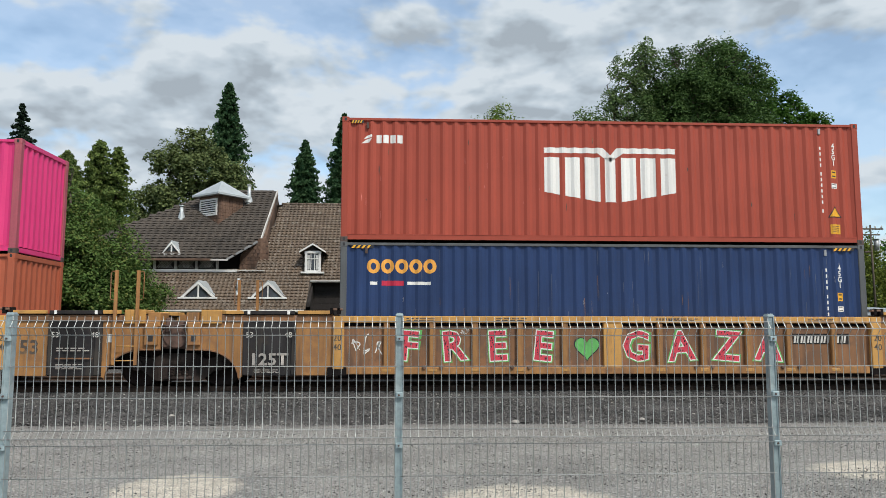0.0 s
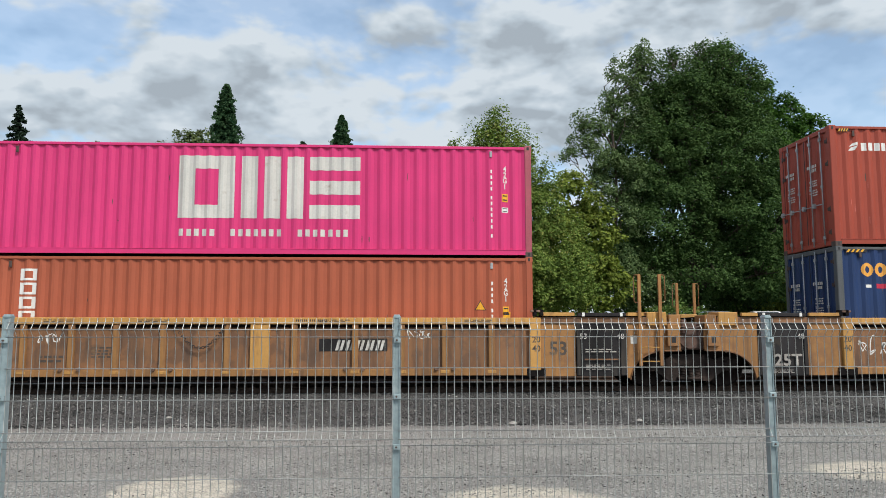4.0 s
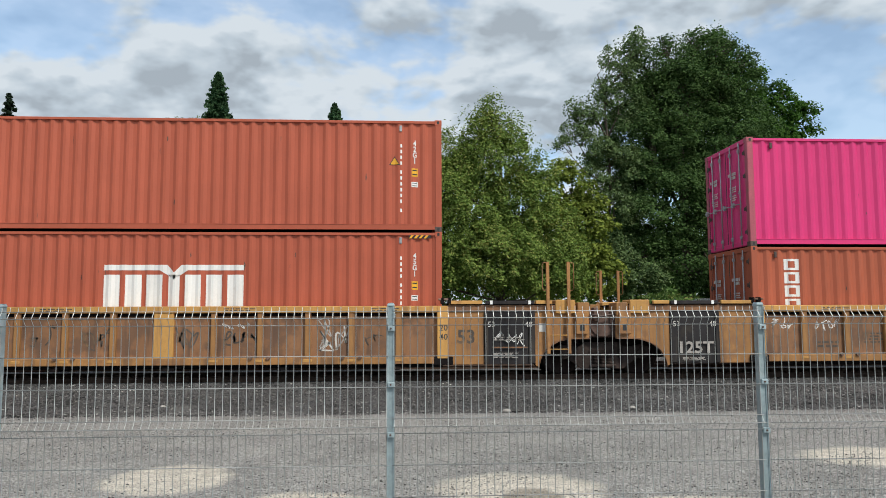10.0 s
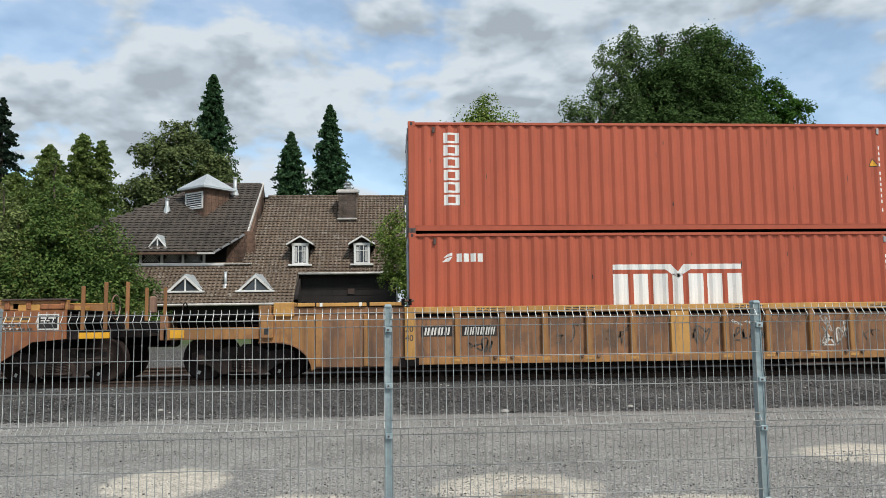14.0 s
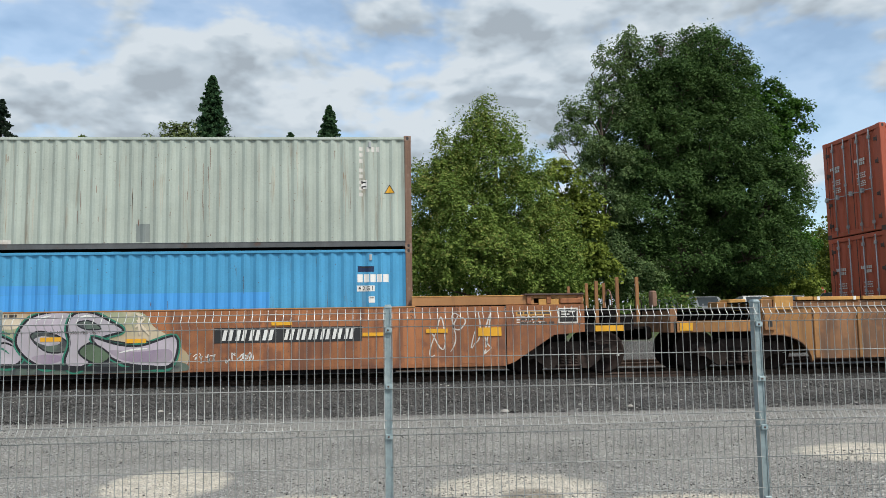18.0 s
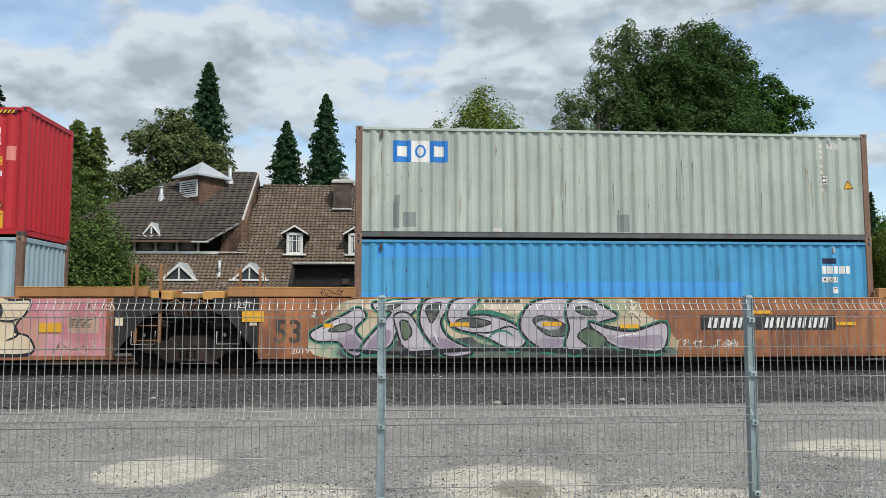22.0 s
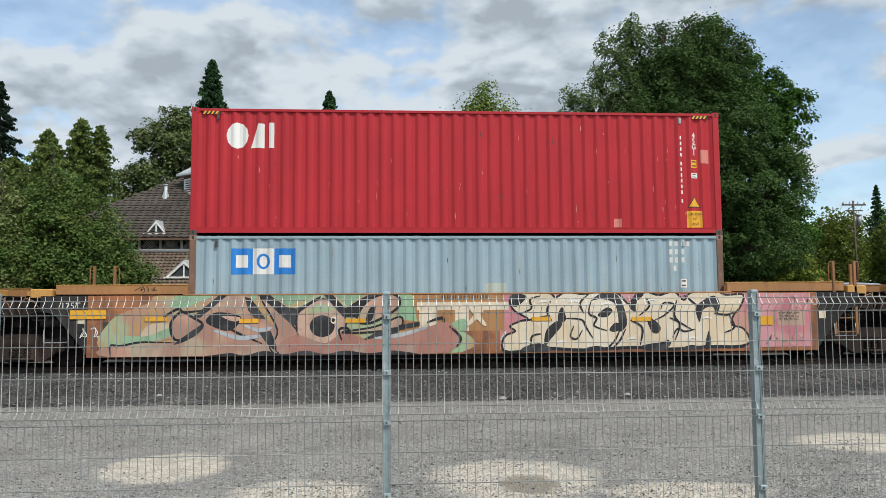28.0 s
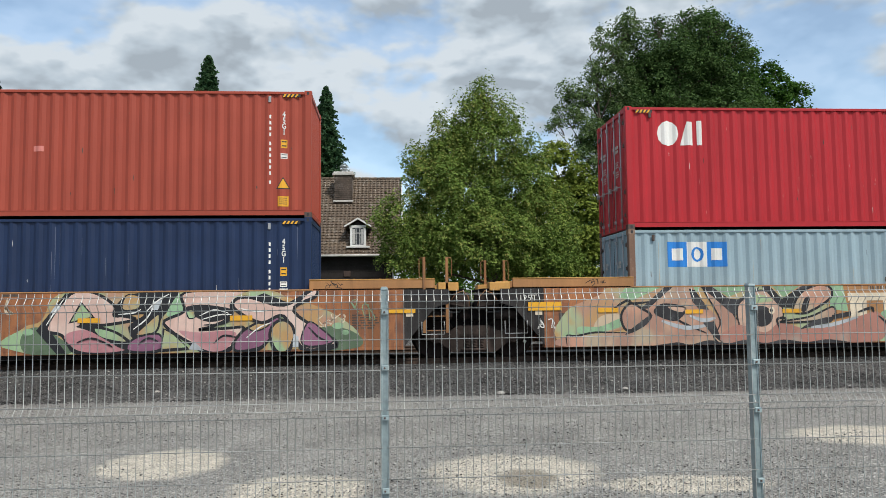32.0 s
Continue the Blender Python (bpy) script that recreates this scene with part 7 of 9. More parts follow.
# ---- trucks: two axles in cast side frames ----
def build_truck():
    tr = thing("railcar_truck", "dusty dark cast-steel railcar truck with two wheelsets", "truck", group="railcar trucks")
    for s in (-1, 1):
        y = s * 1.0
        o = [(-1.12, .42), (-1.12, .62), (-.92, .68), (-.55, .62), (-.38, .74), (.38, .74), (.55, .62), (.92, .68), (1.12, .62), (1.12, .42), (.78, .36), (.48, .14), (-.48, .14), (-.78, .36)]
        sf = part("side_frame", Shape().prism(o, "y", y - .07, y + .07), mats["truck"], tr)
        for k in (-.16, 0, .16):
            part("spring", Shape().tube([(k + .055 * math.cos(a * 1.2), y - s * -.10 + .055 * math.sin(a * 1.2), .24 + a * .0065) for a in range(40)], .014, 5), mats["truck"], sf)
        part("spring_plank", Shape().box(-.30, .30, y + s * .02, y + s * .16, .18, .235, .01) if s > 0 else Shape().box(-.30, .30, y - .16, y - .02, .18, .235, .01), mats["truck"], sf)
        for x in (-.89, .89):
            part("axle_box", Shape().tube([(x, y - s * .02, .48), (x, y + s * .17, .48)], .115, 12).tube([(x, y + s * .16, .48), (x, y + s * .19, .48)], .07, 8), mats["truck"], sf)
        part("tread_rib", Shape().box(-.32, .32, y - .085 if s < 0 else y + .07, y - .07 if s < 0 else y + .085, .50, .56, .004), mats["truck"], sf)
    part("bolster", Shape().box(-.22, .22, -1.06, 1.06, .50, .72, .04), mats["truck"], tr)
    part("brake_beam", Shape().tube([(-.40, -.8, .40), (-.40, .8, .40)], .04, 6), mats["truck"], tr)
    part("brake_beam", Shape().tube([(.40, -.8, .40), (.40, .8, .40)], .04, 6), mats["truck"], tr)
    sets = []
    prof = [(.0, .10), (.09, .10), (.09, .20), (.045, .24), (.045, .40), (.07, .43), (.07, .482), (-.03, .488), (-.045, .515), (-.065, .515), (-.07, .43), (-.02, .40), (-.02, .24), (-.06, .18), (-.06, .10)]
    for x in (-.89, .89):
        ax = part("wheelset", Shape().tube([(0, -1.0, 0), (0, 1.0, 0)], .085, 12), mats["wheel"], tr, "axle with two steel wheels", at=(x, 0, .485))
        for s in (-1, 1):
            sh = Shape().loft([[(r * math.cos(q), s * (.745 + a), r * math.sin(q)) for q in (i * math.pi / 16 for i in range(32))] for a, r in prof], True, False)
            part("wheel", sh, mats["wheel"], ax)
        for s in (-1, 1):
            part("chalk_mark", Shape().poly([(.30, s * .7955 if s < 0 else .7955, -.03), (.38, s * .7955, -.03), (.38, s * .7955, .03), (.30, s * .7955, .03)]), mats["offwhite"], ax)
        sets.append(ax)
    return tr, sets


TRUCK_AT = [(-1.475, -3.53), (-1.475, LEN + 3.60), (-20.82, -3.53), (-40.22, -3.70), (-63.65, LEN + 3.55), (-63.65, -3.60), (-83.05, -3.60), (-102.5, -3.60)]
for left, off in TRUCK_AT:
    tr, sets = build_truck()
    trucks.append((tr, sets, left + off))

# ---- the house behind the track ----
mats.update(
    roof_tile=paint("mossy_brown_roof_tile", (0.118, 0.084, 0.058), 0.85, 0, 0.18, 9, patch=((0.20, 0.165, 0.130), 0.56), spots=((0.40, 0.37, 0.33), 0.61)),
    roof_dark=paint("dark_brown_roof_tile", (0.056, 0.045, 0.036), 0.85, 0, 0.25, 9, patch=((0.08, 0.066, 0.055), 0.56)),
    shingle=paint("brown_wall_shingle", (0.115, 0.068, 0.046), 0.85, 0, 0.35, 14),
    black_wall=paint("near_black_board_wall", (0.018, 0.014, 0.013), 0.8, 0, 0.2, 14),
    trim_white=paint("white_house_trim", (0.70, 0.70, 0.68), 0.6, 0, 0.08, 20, patch=((0.5, 0.48, 0.44), 0.66)),
    trim_dim=paint("weathered_white_trim", (0.50, 0.48, 0.45), 0.7, 0, 0.15, 20, patch=((0.3, 0.26, 0.22), 0.6)),
    cupola_roof=paint("pale_metal_roof", (0.46, 0.49, 0.50), 0.4, 0.3, 0.08, 20),
    curtain=paint("pale_curtain", (0.45, 0.45, 0.44), 0.9, 0, 0.1, 20),
    brick_dark=paint("dark_chimney_brick", (0.095, 0.072, 0.058), 0.9, 0, 0.35, 14, patch=((0.17, 0.145, 0.125), 0.56)),
)
glass = bpy.data.materials.new("window_glass")
glass.use_nodes = True
g = glass.node_tree.nodes["Principled BSDF"]
g.inputs["Base Color"].default_value, g.inputs["Roughness"].default_value, g.inputs["Metallic"].default_value = (0.05, 0.06, 0.07, 1), 0.08, 0.0
mats["glass"] = glass

house = thing("house", "brown tiled house with white dormers, a cupola and a chimney", "house", at=(-5, 34, 1.2))
HX, HY, HZ = -5.0, 34.0, 1.2  # the house's own origin


def hpart(name, sh, skin, parent=None, label=""):
    sh.v = [(x - HX, y - HY, z - HZ) for x, y, z in sh.v] if parent is None else sh.v
    return part(name, sh, mats[skin], parent or house, label)


def hsub(name, sh, skin, parent, label=""):
    sh.v = [(x - HX, y - HY, z - HZ) for x, y, z in sh.v]
    return part(name, sh, mats[skin], parent, label)


def inside(poly, u, v):
    c = False
    for (a, b), (p, q) in zip(poly, poly[1:] + poly[:1]):
        if (b > v) != (q > v) and u < (p - a) * (v - b) / (q - b) + a:
            c = not c
    return c


def tiled(name, outline, o, along, up, skin, w=.19, gauge=.20, thick=.062, wave=True, seed=1):
    """A tiled roof plane: outline in (along, up) metres from o; each course is a part, each tile in it a curved slab."""
    along, up = Vector(along).normalized(), Vector(up).normalized()
    out = along.cross(up)
    o = Vector(o)
    rng = random.Random(seed)
    us, vs = [p[0] for p in outline], [p[1] for p in outline]
    P = lambda u, v, n: tuple(o + along * u + up * v + out * n)
    base = Shape().solid([P(u, v, -.12) for u, v in outline], [P(u, v, -.02) for u, v in outline])
    deck = hpart(name, base, "roof_dark")
    v = min(vs)
    row = 0
    while v < max(vs) - .02:
        sh = Shape()
        u = min(us)
        while u < max(us):
            if inside(outline, u + w / 2, v + gauge * .5):
                j = rng.uniform(-.005, .005)
                a, b, c = u + .006, u + w * .5, u + w - .006
                lo, hi = v + rng.uniform(-.012, .012), v + gauge + .05
                k = .010 if wave else 0
                sh.solid([P(a, lo, .0 + thick * .3 + j), P(b, lo, thick + k + j), P(c, lo, .0 + thick * .3 + j), P(c, lo, -.015), P(a, lo, -.015)],
                         [P(a, hi, .0), P(b, hi, k * .6), P(c, hi, .0), P(c, hi, -.015), P(a, hi, -.015)])
            u += w
        if sh.f:
            hsub("tile_course", sh, skin, deck)
        v += gauge
        row += 1
    return deck


S2 = math.sqrt(.5)
# the long roof plane: its foot at y 32.67 on the left, 34.0 over the dark wall, its ridge at y 38.07
foot = (-14.5, 32.67, 2.57)
L1, L2, L3 = 0.0, 1.33 / S2, 5.40 / S2
tiled("main_roof", [(0, 0), (10.2, 0), (10.35, L2), (15.05, L2), (15.05, L3), (8.3, L3), (7.7, 1.78 / S2), (0, 1.78 / S2)], foot, (1, 0, 0), (0, 1, 1), "roof_tile", seed=2)
# the far slope, unseen, closes it
hpart("back_roof", Shape().solid([(-7.0, 38.07, 7.93), (.6, 38.07, 7.93), (.6, 42.4, 3.6), (-7.0, 42.4, 3.6)], [(-7.0, 38.07, 7.97), (.6, 38.07, 7.97), (.6, 42.4, 3.64), (-7.0, 42.4, 3.64)]), "roof_dark")
for k in range(17):
    hpart("ridge_tile", Shape().tube([(-6.2 + k * .40, 38.07, 7.99), (-5.81 + k * .40, 38.07, 8.0)], .075, 6), "roof_tile")
hpart("front_wall", Shape().box(-4.1, .12, 34.35, 34.6, .8, 4.2), "black_wall")
hpart("front_wall", Shape().box(-14.3, -4.1, 33.0, 33.25, .8, 2.9), "black_wall")
hpart("side_wall", Shape().prism([(34.35, .8), (42.2, .8), (42.2, 3.6), (38.07, 7.75), (34.35, 4.0)], "x", -.02, .18), "black_wall")
hpart("side_wall", Shape().prism([(33.0, .8), (34.4, .8), (34.4, 4.0), (33.0, 2.7)], "x", -4.25, -4.1), "black_wall")
for z in range(11):
    hpart("wall_board", Shape().box(-4.1, .12, 34.335 - .006 * (z % 2), 34.352, 1.0 + z * .27, 1.26 + z * .27, .004), "black_wall")
hpart("gutter", Shape().tube([(-4.2, 33.93, 3.86), (.6, 33.93, 3.88)], .055, 8), "trim_dim", label="white gutter")
hpart("gutter", Shape().tube([(-14.5, 32.6, 2.50), (-4.3, 32.6, 2.52)], .055, 8), "trim_dim", label="white gutter")
hpart("downpipe", Shape().tube([(.16, 34.28, .9), (.16, 34.28, 3.8)], .035, 8), "trim_dim")
hpart("wall_vent", Shape().box(-2.05, -1.75, 34.28, 34.34, 2.95, 3.2, .01), "casting", label="small grey wall vent")
hpart("verge_board", Shape().solid([(.58, 34.0, 3.78), (.64, 34.0, 3.78), (.64, 34.0, 3.95), (.58, 34.0, 3.95)], [(.58, 38.07, 7.85), (.64, 38.07, 7.85), (.64, 38.07, 8.02), (.58, 38.07, 8.02)]), "trim_dim")


def dormer(x, z_sill, y):
    """A small gabled dormer with a white casement."""
    w, h = .36, .86
    d = hpart("dormer", Shape().prism([(x - w, z_sill), (x + w, z_sill), (x + w, z_sill + h), (x, z_sill + h + .28), (x - w, z_sill + h)], "y", y, y + 1.5), "black_wall", label="gabled dormer")
    for s in (-1, 1):
        a, b = (x + s * .60, z_sill + h - .04), (x, z_sill + h + .32)
        hsub("dormer_roof", Shape().solid([(a[0], y - .18, a[1]), (b[0], y - .18, b[1]), (b[0], y - .18, b[1] + .09), (a[0], y - .18, a[1] + .09)], [(a[0], y + 1.5, a[1]), (b[0], y + 1.5, b[1]), (b[0], y + 1.5, b[1] + .09), (a[0], y + 1.5, a[1] + .09)]), "roof_tile", d)
        hsub("barge_board", Shape().solid([(a[0], y - .20, a[1] + .01), (b[0], y - .20, b[1] + .01), (b[0], y - .20, b[1] + .09), (a[0], y - .20, a[1] + .09)], [(a[0], y - .18, a[1] + .01), (b[0], y - .18, b[1] + .01), (b[0], y - .18, b[1] + .09), (a[0], y - .18, a[1] + .09)]), "trim_white", d)
        hsub("jamb", Shape().box(*sorted((x + s * .36, x + s * .25)), y - .06, y + .02, z_sill, z_sill + h, .01), "trim_white", d)
    hsub("lintel", Shape().box(x - .38, x + .38, y - .06, y + .02, z_sill + h - .04, z_sill + h + .08, .01), "trim_white", d)
    hsub("sill", Shape().box(x - .52, x + .52, y - .16, y + .05, z_sill - .09, z_sill - .01, .01), "trim_white", d)
    hsub("window_pane", Shape().box(x - .26, x + .26, y - .01, y + .0, z_sill + .05, z_sill + h - .04), "glass", d)
    hsub("curtain", Shape().box(x - .24, x - .14, y - .016, y - .012, z_sill + .1, z_sill + h - .1).box(x + .14, x + .24, y - .016, y - .012, z_sill + .1, z_sill + h - .1), "curtain", d)
    for q in (-.085, .085):
        hsub("glazing_bar", Shape().box(x + q - .014, x + q + .014, y - .045, y - .012, z_sill + .03, z_sill + h - .04), "trim_white", d)
    hsub("glazing_bar", Shape().box(x - .26, x + .26, y - .045, y - .012, z_sill + h * .66, z_sill + h * .66 + .03), "trim_white", d)
    hsub("sash", Shape().box(x - .28, x + .28, y - .05, y - .01, z_sill, z_sill + .06, .004), "trim_white", d)


for x in (-4.12, -1.40):
    dormer(x * 1.008, 4.32, 34.30)


def vent_dormer(x, y, z, w=.86, h=.74, depth=1.1):
    """A low three-cornered dormer with a split pane."""
    d = hpart("vent_dormer", Shape().prism([(x - w * .60, z + .06), (x + w * .60, z + .06), (x, z + h * .84)], "y", y, y + depth), "black_wall", label="white triangular dormer")
    for s in (-1, 1):
        a, b = (x + s * w, z), (x, z + h)
        hsub("dormer_cheek", Shape().solid([(a[0], y + .05, a[1] + .02), (b[0], y - .10, b[1]), (b[0], y - .10, b[1] + .05), (a[0], y + .05, a[1] + .06)], [(a[0] * .3 + x * .7, y + depth, b[1] + .02), (b[0], y + depth, b[1]), (b[0], y + depth, b[1] + .05), (a[0] * .3 + x * .7, y + depth, b[1] + .05)]), "cupola_roof", d)
        o, i = [(x + s * w * .98, z + .02), (x, z + h)], [(x + s * w * .76, z + .08), (x, z + h * .84)]
        q = [o[0], o[1], i[1], i[0]]
        hsub("barge_board", Shape().prism(q, "y", y - .10, y - .02), "trim_white", d)
        hsub("window_pane", Shape().prism([(x + s * .03, z + .10), (x + s * w * .62, z + .10), (x + s * .03, z + h * .74)], "y", y - .025, y - .008), "glass", d)
    hsub("mullion", Shape().box(x - .028, x + .028, y - .07, y - .01, z + .08, z + h * .78), "trim_white", d)
    hsub("sill", Shape().box(x - w * .98, x + w * .98, y - .20, y + .0, z + .02, z + .10, .01), "trim_white", d)


vent_dormer(-8.88, 33.22, 3.02, .84, .78)
vent_dormer(-5.92, 33.22, 3.02, .84, .78)
hpart("roof_vent_pipe", Shape().tube([(-7.25, 33.45, 3.2), (-7.25, 33.45, 3.95)], .065, 8).loft([[(-7.25 + .22 * math.cos(a), 33.38 + .16 * math.sin(a), 3.12 + .16 * math.sin(a)) for a in (i * .785 for i in range(8))], [(-7.25 + .07 * math.cos(a), 33.45 + .07 * math.sin(a), 3.42) for a in (i * .785 for i in range(8))]]), "cupola_roof")
hpart("chimney", Shape().box(-2.62, -1.78, 36.6, 37.5, 5.9, 7.98, .01), "brick_dark")
ch = [o for o in house.children if o.name.startswith("chimney")][0]
for r in range(15):
    for k in range(4):
        off = .105 if r % 2 else 0
        x0 = -2.635 + k * .215 + off * .5
        hsub("brick", Shape().box(x0, min(x0 + .20, -1.77), 36.575 - .008 * ((r * 3 + k) % 3), 36.61, 6.55 + r * .098, 6.635 + r * .098, .006), "brick_dark", ch)
hsub("chimney_cap", Shape().box(-2.72, -1.68, 36.5, 37.6, 7.92, 8.04, .015).box(-2.66, -1.74, 36.55, 37.55, 8.04, 8.10, .01), "trim_dim", ch)
hsub("chimney_flashing", Shape().box(-2.68, -1.72, 36.5, 36.6, 6.62, 6.70, .01), "trim_dim", ch)
hsub("flue_cap", Shape().tube([(-2.2, 37.05, 8.08), (-2.2, 37.05, 8.42)], .10, 10).tube([(-2.2, 37.05, 8.40), (-2.2, 37.05, 8.44)], .22, 10).tube([(-2.2, 37.05, 8.26), (-2.2, 37.05, 8.29)], .20, 10).tube([(-2.2, 37.05, 8.52), (-2.2, 37.05, 8.56)], .15, 10, True, .04), "cupola_roof", ch)

# the upper, darker roof with its cut corner, over a balcony
e = 4.89
m2 = .89
upv = Vector((0, 1, m2)).normalized()
V = lambda y: (y - 34.0) * math.sqrt(1 + m2 * m2)
tiled("upper_roof", [(0, 0), (7.15, 0), (8.35, V(35.16)), (8.5, V(38.3)), (5.6, V(38.3)), (1.2, V(35.4))], (-15.0, 34.0, e), (1, 0, 0), (0, 1, m2), "roof_dark", .31, .205, .060, False, 3)
hpart("upper_back_roof", Shape().solid([(-9.4, 38.3, 8.66), (-6.5, 38.3, 8.66), (-6.5, 42.5, 4.9), (-13, 42.5, 4.9)], [(-9.4, 38.3, 8.70), (-6.5, 38.3, 8.70), (-6.5, 42.5, 4.95), (-13, 42.5, 4.95)]), "roof_dark")
hpart("rake_board", Shape().solid([(-6.46, 38.36, 8.58), (-6.52, 38.36, 8.58), (-6.52, 38.36, 8.76), (-6.46, 38.36, 8.76)], [(-6.61, 35.1, 5.72), (-6.67, 35.1, 5.72), (-6.67, 35.1, 5.90), (-6.61, 35.1, 5.90)]), "trim_dim", label="weathered white rake board")
hpart("eave_board", Shape().solid([(-6.62, 35.1, 5.80), (-6.68, 35.1, 5.84), (-6.74, 35.06, 5.84), (-6.68, 35.06, 5.80)], [(-7.82, 33.96, 4.82), (-7.86, 33.96, 4.86), (-7.92, 33.92, 4.86), (-7.88, 33.92, 4.82)]), "rail_dark")
hpart("eave_board", Shape().box(-15.0, -8.6, 33.93, 33.98, 4.76, 4.86, .008), "shingle")
hpart("eave_board", Shape().box(-8.6, -7.85, 33.93, 33.98, 4.76, 4.84, .008), "trim_dim")
hpart("balcony_rail_board", Shape().box(-14.4, -7.5, 34.30, 34.42, 4.28, 4.40, .01), "trim_white", label="white balcony edge board")
hpart("balcony_rail_board", Shape().box(-7.5, -6.3, 34.26, 34.36, 4.33, 4.38, .006), "trim_dim")
hpart("balcony_back_wall", Shape().box(-14.4, -7.6, 35.4, 35.6, 3.5, 5.8), "black_wall")
gw = hpart("gable_wall", Shape().prism([(-7.55, 4.3), (-6.2, 4.3), (-6.35, 5.9), (-6.7, 5.9), (-7.55, 5.05)], "y", 35.0, 35.2), "shingle")
hpart("gable_side_wall", Shape().prism([(35.0, 4.3), (38.3, 7.5), (38.3, 8.6), (35.2, 5.8)], "x", -6.6, -6.45), "shingle")
for r in range(9):
    for k in range(7):
        x0, z0 = -7.5 + k * .19 + (.09 if r % 2 else 0), 4.35 + r * .17
        if x0 < -6.45 and z0 < 5.1 + (x0 + 7.55) * .78:
            hsub("shingle", Shape().box(x0, x0 + .175, 34.97 - .008 * ((k + r) % 2), 35.0, z0, z0 + .165, .004), "shingle", gw)
# lattice screens between posts
for k in range(5):
    x0 = -12.1 + k * .92
    hpart("balcony_post", Shape().box(x0 - .05, x0 + .05, 34.4, 34.5, 4.35, 4.95, .006), "trim_dim")
    if k < 4:
        sh = Shape()
        for q in range(-2, 9):
            for s in (-1, 1):
                xa, xb = x0 + .05 + q * .11, x0 + .05 + q * .11 + s * .36
                za, zb = 4.46, 4.82
                lo, hi = x0 + .04, x0 + .88
                if min(xa, xb) >= lo and max(xa, xb) <= hi:
                    sh.solid([(xa - .015, 34.44 + s * .005, za), (xa + .015, 34.44 + s * .005, za), (xa + .015, 34.45 + s * .005, za), (xa - .015, 34.45 + s * .005, za)], [(xb - .015, 34.44 + s * .005, zb), (xb + .015, 34.44 + s * .005, zb), (xb + .015, 34.45 + s * .005, zb), (xb - .015, 34.45 + s * .005, zb)])
        hpart("lattice_screen", sh, "trim_dim", label="white lattice screen")
# skylight dormer on the upper roof
vent_dormer(-10.42, 34.35, 4.98, .52, .66, .7)
# cupola
cx, cy, ang = -8.95, 37.0, radians(38)
R = lambda x, y, z: (cx + x * math.cos(ang) + y * math.sin(ang), cy - x * math.sin(ang) + y * math.cos(ang), z)


def turned(sh):
    sh.v = [R(*p) for p in sh.v]
    return sh


cup = hpart("cupola", turned(Shape().box(-.72, .72, -.72, .72, 6.4, 8.12)), "shingle", label="shingled cupola with a pale metal roof")
ring = [(-.97, -.97), (.97, -.97), (.97, .97), (-.97, .97)]
hsub("cupola_roof", turned(Shape().loft([[(x, y, 8.08) for x, y in ring], [(x, y, 8.17) for x, y in ring], [(x * .03, y * .03, 8.92) for x, y in ring]])), "cupola_roof", cup)
f = lambda a, d, z: (a, -.72 - d, z)
fr = Shape()
for a0, a1, z0, z1 in ((-.64, .64, 7.85, 7.93), (-.64, .64, 7.12, 7.20), (-.64, -.56, 7.2, 7.85), (.56, .64, 7.2, 7.85)):
    fr.solid([f(a0, 0, z0), f(a1, 0, z0), f(a1, .05, z0), f(a0, .05, z0)], [f(a0, 0, z1), f(a1, 0, z1), f(a1, .05, z1), f(a0, .05, z1)])
hsub("louvre_frame", turned(fr), "trim_white", cup)
hsub("louvre_back", turned(Shape().box(-.56, .56, -.728, -.722, 7.2, 7.85)), "black_wall", cup)
for k in range(6):
    z = 7.22 + k * .105
    hsub("louvre_slat", turned(Shape().solid([f(-.56, .01, z + .05), f(.56, .01, z + .05), f(.56, .02, z + .065), f(-.56, .02, z + .065)], [f(-.56, .045, z), f(.56, .045, z), f(.56, .055, z + .02), f(-.56, .055, z + .02)])), "trim_white", cup)
for r in range(10):
    for k in range(7):
        x0 = -.72 + k * .205
        if r < 4:
            hsub("shingle", turned(Shape().box(x0, x0 + .19, -.735 - .006 * ((k + r) % 2), -.72, 6.45 + r * .165, 6.60 + r * .165, .004)), "shingle", cup)
        hsub("shingle", turned(Shape().box(.72, .735 + .006 * ((k + r) % 2), x0, x0 + .19, 6.45 + r * .165, 6.60 + r * .165, .004)), "shingle", cup)
for x, y, z, h in ((-7.72, 37.5, 8.0, .85), (-10.65, 36.4, 7.0, .62)):
    hpart("flue_pipe", Shape().tube([(x, y, z - .3), (x, y, z + h)], .085, 10).tube([(x, y, z + h - .06), (x, y, z + h)], .11, 10).loft([[(x + .24 * math.cos(a), y + .20 * math.sin(a), z - .2 + .19 * math.sin(a)) for a in (i * .785 for i in range(8))], [(x + .09 * math.cos(a), y + .09 * math.sin(a), z + .30) for a in (i * .785 for i in range(8))]]), "cupola_roof", label="metal flue pipe")

